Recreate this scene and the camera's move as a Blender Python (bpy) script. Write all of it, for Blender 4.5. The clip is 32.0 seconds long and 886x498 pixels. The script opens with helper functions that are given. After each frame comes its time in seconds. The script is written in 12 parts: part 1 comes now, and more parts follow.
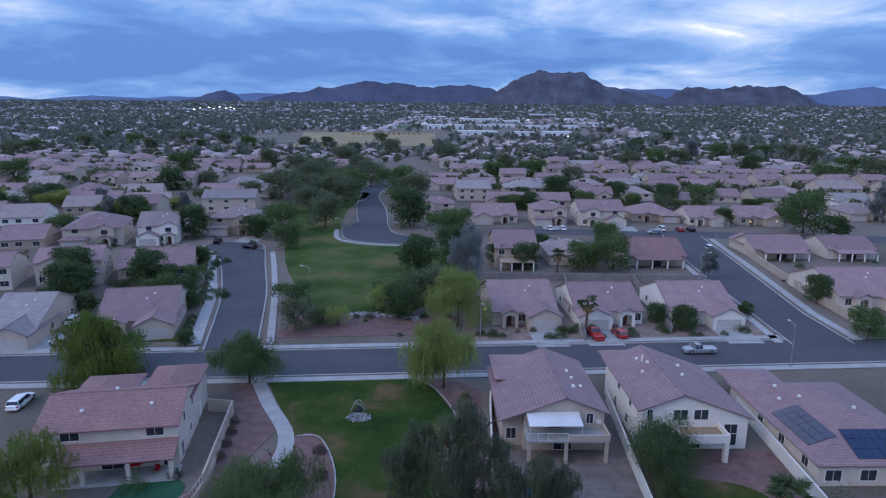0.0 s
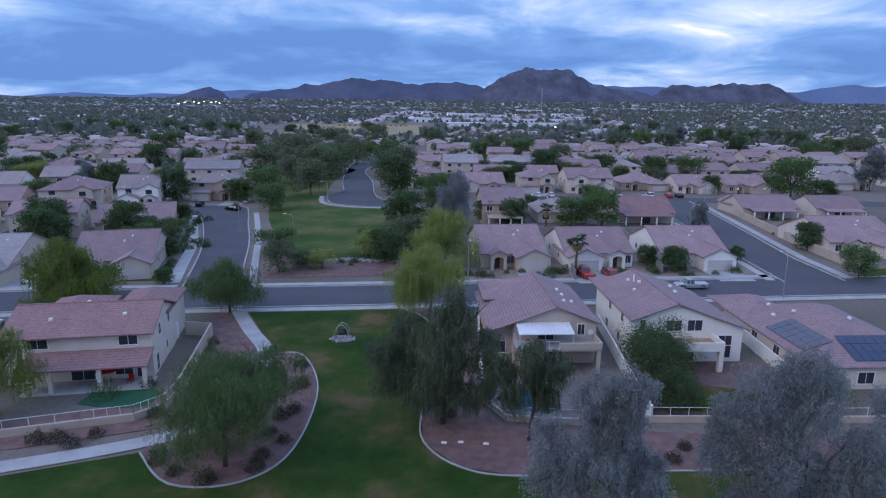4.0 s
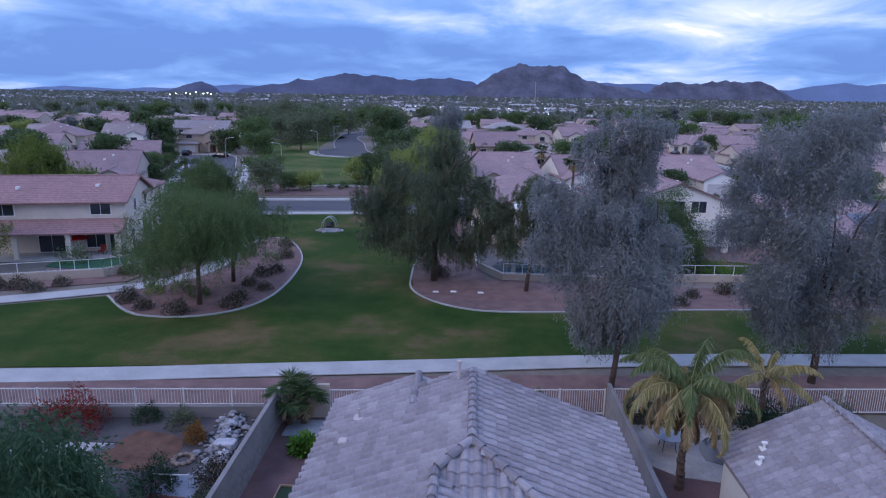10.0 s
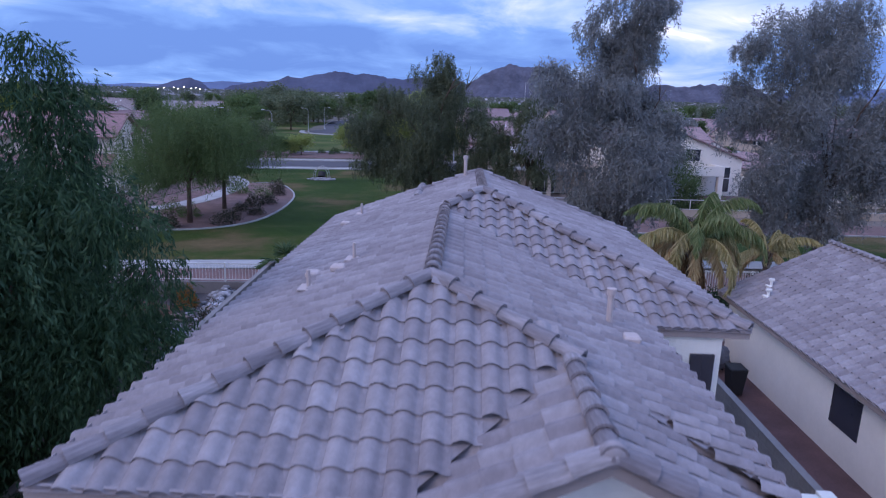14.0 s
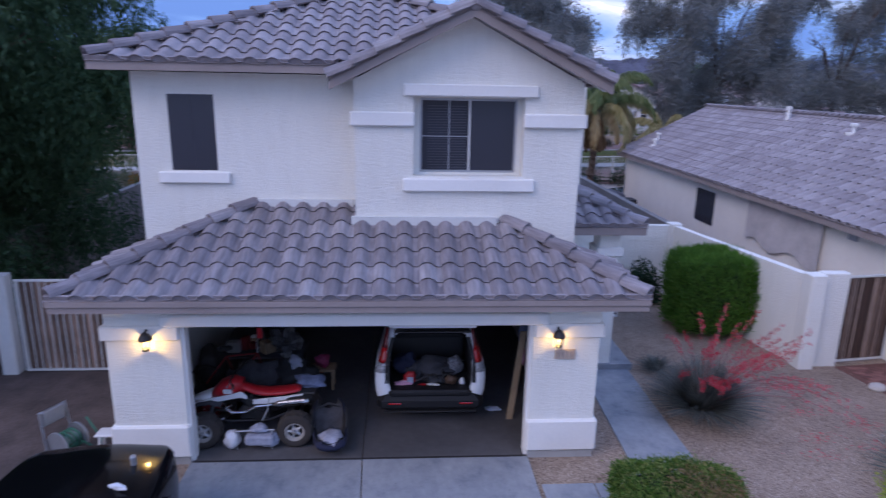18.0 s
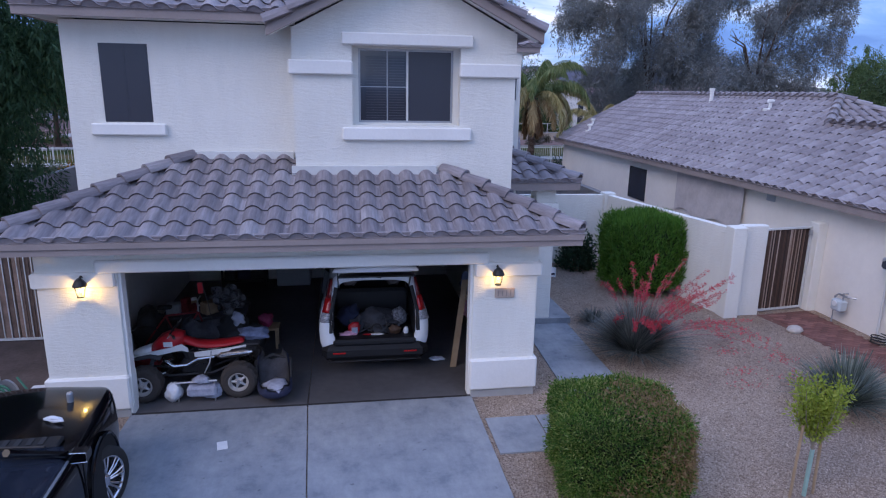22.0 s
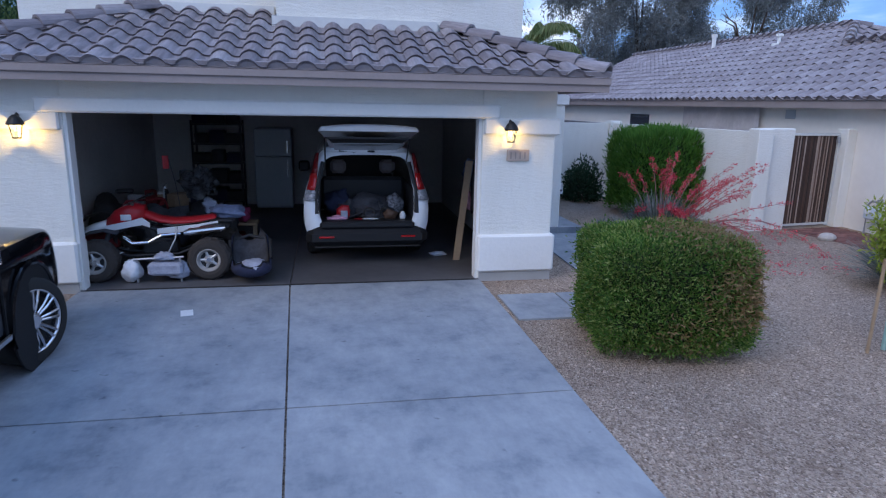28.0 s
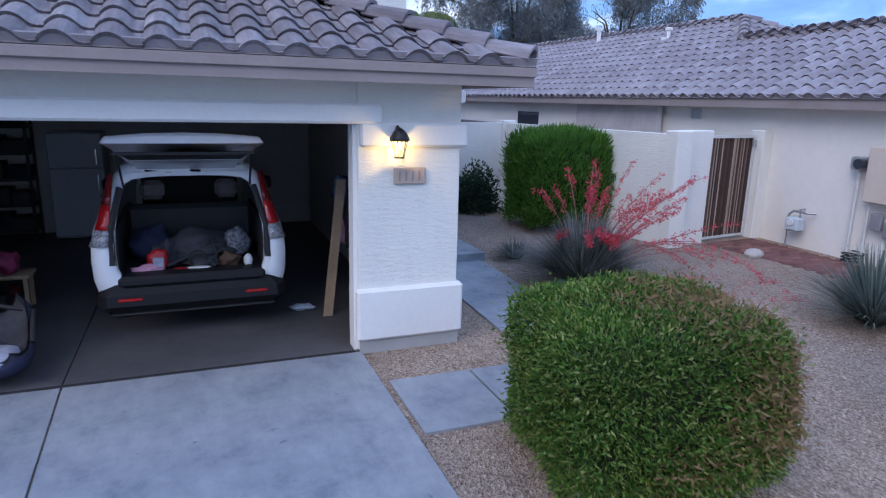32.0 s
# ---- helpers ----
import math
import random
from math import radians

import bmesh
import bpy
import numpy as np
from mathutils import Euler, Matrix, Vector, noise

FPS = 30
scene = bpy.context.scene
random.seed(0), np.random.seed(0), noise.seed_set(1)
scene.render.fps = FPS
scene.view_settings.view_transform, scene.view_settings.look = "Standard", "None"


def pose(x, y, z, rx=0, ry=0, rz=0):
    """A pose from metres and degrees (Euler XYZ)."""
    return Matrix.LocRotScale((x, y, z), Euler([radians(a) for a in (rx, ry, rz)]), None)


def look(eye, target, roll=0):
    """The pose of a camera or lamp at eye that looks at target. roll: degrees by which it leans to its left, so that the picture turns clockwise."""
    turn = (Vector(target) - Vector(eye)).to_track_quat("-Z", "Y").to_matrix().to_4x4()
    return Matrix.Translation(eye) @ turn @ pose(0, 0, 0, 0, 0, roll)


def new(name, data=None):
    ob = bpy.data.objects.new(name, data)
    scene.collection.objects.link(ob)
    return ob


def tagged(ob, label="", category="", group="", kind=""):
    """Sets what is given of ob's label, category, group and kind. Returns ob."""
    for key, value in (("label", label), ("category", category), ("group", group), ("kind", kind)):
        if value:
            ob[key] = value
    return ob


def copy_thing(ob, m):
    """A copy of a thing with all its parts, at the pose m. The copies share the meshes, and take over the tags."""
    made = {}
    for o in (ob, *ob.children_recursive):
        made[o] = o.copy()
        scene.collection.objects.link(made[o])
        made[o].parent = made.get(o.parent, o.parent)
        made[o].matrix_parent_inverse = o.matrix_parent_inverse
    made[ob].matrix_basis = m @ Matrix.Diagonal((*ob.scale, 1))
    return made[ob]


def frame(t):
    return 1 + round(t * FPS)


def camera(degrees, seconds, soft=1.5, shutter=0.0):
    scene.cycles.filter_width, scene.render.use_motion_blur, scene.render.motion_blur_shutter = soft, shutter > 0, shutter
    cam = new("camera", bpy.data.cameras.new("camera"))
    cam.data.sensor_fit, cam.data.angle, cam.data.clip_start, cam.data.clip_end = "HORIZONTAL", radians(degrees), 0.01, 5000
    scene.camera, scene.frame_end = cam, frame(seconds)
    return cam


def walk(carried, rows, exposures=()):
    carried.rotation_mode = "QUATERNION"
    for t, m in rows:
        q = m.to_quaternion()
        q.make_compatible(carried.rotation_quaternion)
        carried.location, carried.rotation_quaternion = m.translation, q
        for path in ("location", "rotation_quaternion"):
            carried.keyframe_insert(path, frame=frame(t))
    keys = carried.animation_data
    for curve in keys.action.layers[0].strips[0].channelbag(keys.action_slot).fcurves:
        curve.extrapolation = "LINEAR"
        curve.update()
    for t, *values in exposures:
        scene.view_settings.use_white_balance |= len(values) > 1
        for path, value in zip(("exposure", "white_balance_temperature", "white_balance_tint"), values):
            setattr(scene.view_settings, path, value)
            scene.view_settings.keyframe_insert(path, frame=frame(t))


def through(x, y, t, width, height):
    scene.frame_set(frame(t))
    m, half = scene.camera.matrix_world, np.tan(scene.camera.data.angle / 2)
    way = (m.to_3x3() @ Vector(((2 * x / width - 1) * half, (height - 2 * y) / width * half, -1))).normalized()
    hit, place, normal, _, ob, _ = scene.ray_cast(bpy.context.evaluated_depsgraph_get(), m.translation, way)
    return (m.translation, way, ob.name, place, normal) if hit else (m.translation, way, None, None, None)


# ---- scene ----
cam = camera(70.0, 32.0, 1.15, 0.5)
PATH = [
    (0, (0.195, -3.911, 41.034), (0.041, -1.965, 40.599), 0.5),
    (0.5, (-0.111, -3.869, 39.568), (-0.237, -1.92, 39.134), 0.6),
    (1, (-0.087, -3.846, 38.224), (-0.212, -1.898, 37.789), 0.7),
    (1.5, (-0.014, -3.862, 36.731), (-0.138, -1.913, 36.298), 0.8),
    (2, (0.243, -3.643, 35.343), (0.122, -1.694, 34.91), 0.7),
    (2.5, (0.28, -3.709, 34.007), (0.169, -1.76, 33.572), 0.7),
    (3, (0.297, -3.821, 32.558), (0.187, -1.872, 32.123), 0.7),
    (3.5, (0.34, -3.758, 31.158), (0.232, -1.81, 30.721), 0.6),
    (5.5, (0.496, -3.502, 25.492), (0.353, -1.556, 25.053), 0.6),
    (6, (0.439, -3.351, 24.034), (0.31, -1.405, 23.594), 0.6),
    (6.5, (0.412, -3.47, 22.603), (0.359, -1.52, 22.161), 0.5),
    (7, (0.366, -3.74, 20.938), (0.342, -1.789, 20.499), 0.4),
    (7.5, (0.322, -3.689, 19.489), (0.275, -1.74, 19.045), 0.3),
    (8, (0.453, -3.421, 18.119), (0.364, -1.473, 17.674), 0.3),
    (8.5, (0.451, -3.395, 16.943), (0.36, -1.448, 16.493), 0.4),
    (9, (0.505, -3.217, 15.945), (0.406, -1.269, 15.503), 0.9),
    (9.5, (0.608, -3.205, 15.909), (0.508, -1.257, 15.463), 0.8),
    (10, (0.592, -3.126, 15.533), (0.5, -1.178, 15.089), 0.9),
    (10.5, (0.477, -3.182, 14.944), (0.389, -1.234, 14.501), 1.0),
    (11, (0.393, -3.103, 14.132), (0.307, -1.154, 13.69), 1.1),
    (11.5, (0.392, -3.011, 13.306), (0.305, -1.062, 12.863), 1.1),
    (12, (0.421, -2.778, 12.361), (0.334, -0.829, 11.922), 1.3),
    (12.5, (0.454, -2.738, 11.545), (0.367, -0.789, 11.105), 1.3),
    (13, (0.435, -2.972, 10.901), (0.349, -1.026, 10.448), 0.7),
    (13.5, (0.362, -3.5, 10.01), (0.283, -1.55, 9.571), 1.4),
    (15.5, (-0.11, -4.92, 7.49), (-0.112, -2.973, 7.033), 0.9),
    (16, (-0.094, -5.435, 6.596), (-0.098, -3.488, 6.139), 1.0),
    (16.5, (0.215, -6.361, 6.222), (0.157, -4.442, 5.659), 0.7),
    (17, (0.36, -7.54, 5.65), (0.295, -5.615, 5.105), 0.8),
    (17.5, (0.594, -8.108, 5.254), (0.497, -6.172, 4.764), 0.8),
    (18, (0.574, -8.288, 5.375), (0.705, -6.358, 4.867), 1.1),
    (18.5, (0.581, -8.411, 5.422), (0.835, -6.492, 4.918), 1.1),
    (19, (0.577, -8.545, 5.467), (0.858, -6.627, 4.973), 1.0),
    (19.5, (0.576, -8.786, 5.631), (0.864, -6.873, 5.121), 1.0),
    (20, (0.575, -8.958, 5.735), (0.87, -7.048, 5.219), 1.1),
    (20.5, (0.616, -8.959, 5.744), (0.913, -7.049, 5.233), 1.0),
    (21, (0.571, -8.904, 5.292), (0.88, -6.99, 4.802), 1.0),
    (21.5, (0.583, -8.806, 4.781), (0.888, -6.891, 4.294), 1.0),
    (22, (0.602, -8.722, 4.524), (0.906, -6.805, 4.041), 1.0),
    (22.5, (0.647, -8.667, 4.502), (0.953, -6.751, 4.019), 1.0),
    (23, (0.694, -8.624, 4.554), (1.002, -6.708, 4.068), 1.0),
    (23.5, (0.683, -8.608, 4.568), (0.995, -6.693, 4.083), 0.9),
    (24, (0.621, -8.604, 4.599), (0.937, -6.69, 4.111), 1.0),
    (24.5, (0.558, -8.605, 4.514), (0.879, -6.691, 4.031), 0.9),
    (25, (0.542, -8.605, 4.146), (0.864, -6.689, 3.67), 0.9),
    (25.5, (0.552, -8.611, 3.792), (0.875, -6.694, 3.322), 0.9),
    (26, (0.556, -8.596, 3.528), (0.883, -6.68, 3.056), 1.0),
    (26.5, (0.562, -8.625, 3.113), (0.891, -6.705, 2.66), 0.9),
    (28.5, (0.496, -7.464, 2.219), (0.879, -5.552, 1.773), 1.4),
    (29, (0.579, -7.041, 2.259), (1.147, -5.178, 1.807), 1.6),
    (29.5, (0.547, -6.976, 2.275), (1.238, -5.154, 1.823), 1.4),
    (30, (0.504, -7.036, 2.289), (1.212, -5.221, 1.837), 1.3),
    (30.5, (0.537, -6.941, 2.278), (1.247, -5.125, 1.832), 1.3),
    (31, (0.705, -6.469, 2.322), (1.418, -4.656, 1.87), 1.4),
    (31.5, (0.914, -5.898, 2.324), (1.631, -4.087, 1.871), 1.4),
    (32, (1.105, -5.476, 2.309), (1.821, -3.665, 1.853), 1.4),
]
walk(cam, [(t, look(eye, target, roll)) for t, eye, target, roll in PATH],
     exposures=[(0.0, -0.2, 6500, 3), (3.0, -0.13, 6550, 3), (6.0, -0.05, 6650, 4), (9.0, 0.0, 6600, 7), (12.0, 0.1, 6600, 15), (16.0, 0.06, 6550, 14), (17.2, 0.06, 6600, 14), (19.0, 0.24, 6700, 15), (22.0, 0.18, 6750, 9), (24.0, 0.16, 6650, 5), (26.0, 0.13, 6600, 1), (29.0, 0.33, 6600, 0), (30.5, 0.38, 6600, 1), (32.0, 0.45, 6650, 2)])

# ---- sky and sun: blue overcast dusk ----
SUN_EL, SUN_AZ = radians(40), radians(232)
world = bpy.data.worlds.new("dusk_sky")
scene.world = world
world.use_nodes = True


def sky():
    nt = world.node_tree
    nt.nodes.clear()
    n = nt.nodes.new
    ln = nt.links.new
    out, bg = n("ShaderNodeOutputWorld"), n("ShaderNodeBackground")
    st = n("ShaderNodeTexSky")
    st.sky_type, st.sun_disc = "NISHITA", False
    st.sun_elevation, st.sun_rotation = SUN_EL, SUN_AZ
    st.air_density, st.dust_density = 1.0, 2.0
    tc, sep = n("ShaderNodeTexCoord"), n("ShaderNodeSeparateXYZ")
    ln(tc.outputs["Generated"], sep.inputs[0])

    def m(op, a, b=None, clamp=False):
        q = n("ShaderNodeMath")
        q.operation, q.use_clamp = op, clamp
        for k, v in enumerate((a, b)):
            if v is None:
                continue
            if isinstance(v, (int, float)):
                q.inputs[k].default_value = v
            else:
                ln(v, q.inputs[k])
        return q.outputs[0]
    up = m("MAXIMUM", sep.outputs[2], 0.0)
    div = m("ADD", up, 0.17)
    comb = n("ShaderNodeCombineXYZ")
    ln(m("DIVIDE", sep.outputs[0], div), comb.inputs[0])
    ln(m("DIVIDE", sep.outputs[1], div), comb.inputs[1])

    def cloud(sx, sy, detail, rough, off):
        mp = n("ShaderNodeMapping")
        mp.inputs["Scale"].default_value = (sx, sy, 1)
        mp.inputs["Location"].default_value = off
        ln(comb.outputs[0], mp.inputs[0])
        t = n("ShaderNodeTexNoise")
        t.inputs["Scale"].default_value = 1.0
        t.inputs["Detail"].default_value = detail
        t.inputs["Roughness"].default_value = rough
        t.inputs["Distortion"].default_value = 0.5
        ln(mp.outputs[0], t.inputs["Vector"])
        return t.outputs["Fac"]
    big = cloud(0.42, 0.50, 4, 0.5, (3.1, 1.7, 0))
    fine = cloud(1.7, 1.7, 8, 0.58, (7.3, 2.2, 1))
    mix = m("ADD", m("MULTIPLY", big, 0.60), m("MULTIPLY", fine, 0.44))
    # layered stratus: a pale rim on the horizon, a slate band over it, lighter cloud above
    band = n("ShaderNodeValToRGB")
    be = band.color_ramp.elements
    be[0].position, be[0].color = 0.0, (0.52, 0.52, 0.52, 1)
    be[1].position, be[1].color = 1.0, (0.50, 0.50, 0.50, 1)
    for pos, v in ((0.018, 0.515), (0.035, 0.475), (0.06, 0.45), (0.085, 0.46), (0.115, 0.525), (0.16, 0.515), (0.30, 0.50)):
        be.new(pos).color = (v, v, v, 1)
    ln(up, band.inputs[0])
    mix = m("ADD", mix, m("SUBTRACT", band.outputs[0], 0.52))
    ramp = n("ShaderNodeValToRGB")
    e = ramp.color_ramp.elements
    e[0].position, e[0].color = 0.37, (0.118, 0.242, 0.63, 1)
    e[1].position, e[1].color = 0.655, (1.12, 1.06, 1.13, 1)
    for pos, col in ((0.46, (0.176, 0.34, 0.77, 1)), (0.53, (0.346, 0.495, 0.89, 1)), (0.60, (0.595, 0.69, 1.0, 1))):
        k = e.new(pos)
        k.color = col
    ln(mix, ramp.inputs[0])
    # an overcast dome: brighter overhead than near the horizon
    gain = m("ADD", 1.34, m("MULTIPLY", m("POWER", up, 1.3), 0.75))
    mul = n("ShaderNodeMix")
    mul.data_type, mul.blend_type = "RGBA", "MULTIPLY"
    mul.inputs["Factor"].default_value = 1.0
    ln(ramp.outputs[0], mul.inputs[6])
    cg = n("ShaderNodeCombineXYZ")
    # overhead the cloud is thinner and less blue
    ln(m("MULTIPLY", gain, m("ADD", 1.0, m("MULTIPLY", up, 0.11))), cg.inputs[0])
    ln(gain, cg.inputs[1])
    ln(m("MULTIPLY", gain, m("ADD", 1.0, m("MULTIPLY", up, 0.02))), cg.inputs[2])
    ln(cg.outputs[0], mul.inputs[7])
    skyd = n("ShaderNodeMix")
    skyd.data_type, skyd.blend_type = "RGBA", "MULTIPLY"
    skyd.inputs["Factor"].default_value = 1.0
    ln(st.outputs[0], skyd.inputs[6])
    skyd.inputs[7].default_value = (0.05, 0.05, 0.05, 1)
    add = n("ShaderNodeMix")
    add.data_type = "RGBA"
    add.inputs["Factor"].default_value = 0.90
    ln(skyd.outputs[2], add.inputs[6])
    ln(mul.outputs[2], add.inputs[7])
    ln(add.outputs[2], bg.inputs["Color"])
    bg.inputs["Strength"].default_value = 1.0
    ln(bg.outputs[0], out.inputs["Surface"])


sky()
sun = new("sun", bpy.data.lights.new("sun", "SUN"))
sun.data.energy, sun.data.angle, sun.data.color = 1.12, radians(40), (1.0, 0.86, 0.85)
sun.matrix_world = look((0, 0, 0), (-math.sin(SUN_AZ) * math.cos(SUN_EL), -math.cos(SUN_AZ) * math.cos(SUN_EL), -math.sin(SUN_EL)))

# ---- materials ----
def nodes(name):
    mt = bpy.data.materials.new(name)
    mt.use_nodes = True
    nt = mt.node_tree
    return mt, nt, nt.nodes["Principled BSDF"]


def noise_fac(nt, scale, detail=4.0, rough=0.55, stretch=None):
    tc = nt.nodes.new("ShaderNodeTexCoord")
    src = tc.outputs["Object"]
    if stretch:
        mp = nt.nodes.new("ShaderNodeMapping")
        mp.inputs["Scale"].default_value = stretch
        nt.links.new(src, mp.inputs[0])
        src = mp.outputs[0]
    t = nt.nodes.new("ShaderNodeTexNoise")
    t.inputs["Scale"].default_value, t.inputs["Detail"].default_value, t.inputs["Roughness"].default_value = scale, detail, rough
    nt.links.new(src, t.inputs["Vector"])
    return t.outputs["Fac"]


def ramp(nt, fac, stops):
    r = nt.nodes.new("ShaderNodeValToRGB")
    e = r.color_ramp.elements
    while len(e) < len(stops):
        e.new(0.5)
    for k, (p, c) in zip(e, stops):
        k.position, k.color = p, (*c, 1)
    nt.links.new(fac, r.inputs[0])
    return r.outputs[0]


def blend(nt, a, b, fac, mode="MIX"):
    q = nt.nodes.new("ShaderNodeMix")
    q.data_type, q.blend_type = "RGBA", mode
    for slot, v in ((6, a), (7, b), (0, fac)):
        if isinstance(v, (int, float)):
            q.inputs[slot].default_value = v
        elif isinstance(v, tuple):
            q.inputs[slot].default_value = (*v, 1)
        else:
            nt.links.new(v, q.inputs[slot])
    return q.outputs[2]


def bump(nt, bsdf, height, strength, dist):
    b = nt.nodes.new("ShaderNodeBump")
    b.inputs["Strength"].default_value, b.inputs["Distance"].default_value = strength, dist
    nt.links.new(height, b.inputs["Height"])
    nt.links.new(b.outputs[0], bsdf.inputs["Normal"])


def rnd(nt, island=False):
    if island:
        return nt.nodes.new("ShaderNodeNewGeometry").outputs["Random Per Island"]
    return nt.nodes.new("ShaderNodeObjectInfo").outputs["Random"]


def surf(name, col, rough=0.7, metal=0.0, var=0.25, big=0.6, fine=14.0, bumpy=0.0, bdist=0.01, tint=None, spec=0.4, random=0.0, island=False, coat=0.0):
    """A surface in one colour, with stains at a large and grain at a small scale."""
    mt, nt, p = nodes(name)
    dark = tuple(c * (1 - var) for c in col)
    light = tuple(min(1, c * (1 + var * 0.7)) for c in (tint or col))
    a = ramp(nt, noise_fac(nt, big), [(0.3, dark), (0.7, light)])
    f = noise_fac(nt, fine, 3.0, 0.6)
    c = blend(nt, a, ramp(nt, f, [(0.25, (0.78, 0.78, 0.78)), (0.75, (1.18, 1.18, 1.18))]), min(1.0, var * 2.2), "MULTIPLY")
    if random:
        c = blend(nt, c, ramp(nt, rnd(nt, island), [(0.0, (1 - random,) * 3), (1.0, (1 + random,) * 3)]), 1.0, "MULTIPLY")
    nt.links.new(c, p.inputs["Base Color"])
    p.inputs["Roughness"].default_value, p.inputs["Metallic"].default_value = rough, metal
    p.inputs["Specular IOR Level"].default_value = spec
    p.inputs["Coat Weight"].default_value = coat
    if bumpy:
        bump(nt, p, f, bumpy, bdist)
    return mt


def leaf(name, cols, rough=0.6, through=0.38):
    """Leaves: each one of its own shade, a little light passing through."""
    mt, nt, p = nodes(name)
    r = rnd(nt, True)
    k = len(cols)
    c = ramp(nt, r, [(i / max(1, k - 1), q) for i, q in enumerate(cols)])
    c = blend(nt, c, ramp(nt, noise_fac(nt, 0.7), [(0.3, (0.78, 0.8, 0.78)), (0.7, (1.2, 1.18, 1.08))]), 0.8, "MULTIPLY")
    nt.links.new(c, p.inputs["Base Color"])
    p.inputs["Roughness"].default_value = rough
    p.inputs["Specular IOR Level"].default_value = 0.25
    p.inputs["Subsurface Weight"].default_value = 0.0
    tr = nt.nodes.new("ShaderNodeBsdfTranslucent")
    nt.links.new(c, tr.inputs["Color"])
    mx = nt.nodes.new("ShaderNodeMixShader")
    mx.inputs[0].default_value = through
    out = nt.nodes["Material Output"]
    nt.links.new(p.outputs[0], mx.inputs[1])
    nt.links.new(tr.outputs[0], mx.inputs[2])
    nt.links.new(mx.outputs[0], out.inputs["Surface"])
    return mt


def tile_far(name, base):
    """Concrete roof tile seen from afar: courses up the slope, mottled tiles."""
    mt, nt, p = nodes(name)
    tc, sep = nt.nodes.new("ShaderNodeTexCoord"), nt.nodes.new("ShaderNodeSeparateXYZ")
    nt.links.new(tc.outputs["Object"], sep.inputs[0])
    w = nt.nodes.new("ShaderNodeMath")
    w.operation = "MULTIPLY"
    nt.links.new(sep.outputs[2], w.inputs[0])
    w.inputs[1].default_value = 7.4
    fr = nt.nodes.new("ShaderNodeMath")
    fr.operation = "FRACT"
    nt.links.new(w.outputs[0], fr.inputs[0])
    a = ramp(nt, noise_fac(nt, 3.0, 2.0, 0.6), [(0.3, tuple(c * 0.82 for c in base)), (0.7, tuple(c * 1.18 for c in base))])
    a = blend(nt, a, ramp(nt, noise_fac(nt, 0.35, 3.0, 0.6), [(0.3, (0.86, 0.86, 0.88)), (0.7, (1.12, 1.10, 1.08))]), 1.0, "MULTIPLY")
    b = blend(nt, a, ramp(nt, fr.outputs[0], [(0.0, (0.62, 0.62, 0.62)), (0.3, (1.0, 1.0, 1.0)), (1.0, (1.1, 1.1, 1.1))]), 1.0, "MULTIPLY")
    c = blend(nt, b, ramp(nt, rnd(nt), [(0.0, (0.85, 0.83, 0.84)), (1.0, (1.14, 1.12, 1.1))]), 1.0, "MULTIPLY")
    nt.links.new(c, p.inputs["Base Color"])
    p.inputs["Roughness"].default_value = 0.8
    bump(nt, p, fr.outputs[0], 0.5, 0.03)
    return mt


def glass(name, col=(0.03, 0.035, 0.05), rough=0.06):
    mt, nt, p = nodes(name)
    c = ramp(nt, noise_fac(nt, 2.0), [(0.3, tuple(v * 0.8 for v in col)), (0.7, tuple(v * 1.2 for v in col))])
    nt.links.new(c, p.inputs["Base Color"])
    p.inputs["Roughness"].default_value = rough
    p.inputs["Specular IOR Level"].default_value = 0.6
    p.inputs["IOR"].default_value = 1.6
    return mt


def glow(name, col, power):
    mt, nt, p = nodes(name)
    p.inputs["Base Color"].default_value = (*col, 1)
    p.inputs["Emission Color"].default_value = (*col, 1)
    p.inputs["Emission Strength"].default_value = power
    return mt


MAT = {}
def stucco():
    """White stucco with level trowel strokes and faint run-off stains."""
    mt, nt, p = nodes("white_stucco")
    a = ramp(nt, noise_fac(nt, 0.5), [(0.3, (0.715, 0.700, 0.645)), (0.7, (0.78, 0.766, 0.712))])
    c = blend(nt, a, ramp(nt, noise_fac(nt, 3.0, 5, 0.6, (2.2, 2.2, 0.5)), [(0.32, (0.90, 0.895, 0.89)), (0.6, (1.02, 1.02, 1.02))]), 0.3, "MULTIPLY")
    nt.links.new(c, p.inputs["Base Color"])
    p.inputs["Roughness"].default_value = 0.9
    p.inputs["Specular IOR Level"].default_value = 0.2
    bump(nt, p, noise_fac(nt, 9.0, 5, 0.65, (1.0, 1.0, 3.4)), 0.8, 0.018)
    return mt


MAT["stucco"] = stucco()
MAT["trim"] = surf("white_trim_stucco", (0.78, 0.768, 0.735), 0.85, var=0.06, big=0.8, fine=26, bumpy=0.35, bdist=0.007, spec=0.2)
MAT["fascia"] = surf("taupe_fascia", (0.29, 0.242, 0.23), 0.7, var=0.12, big=1.5, fine=30)
MAT["tile"] = None
MAT["felt"] = surf("dark_felt", (0.03, 0.028, 0.028), 0.95, var=0.2)
MAT["concrete"] = None
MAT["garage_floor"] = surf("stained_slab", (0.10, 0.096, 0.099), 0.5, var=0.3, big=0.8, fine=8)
MAT["drywall"] = surf("garage_drywall", (0.60, 0.57, 0.54), 0.9, var=0.12)
MAT["asphalt"] = surf("asphalt", (0.078, 0.076, 0.088), 0.9, var=0.16, big=0.12, fine=3, bumpy=0.2)
MAT["kerb"] = surf("pale_concrete", (0.37, 0.365, 0.355), 0.85, var=0.16, big=0.5, fine=6)
MAT["gravel"] = None
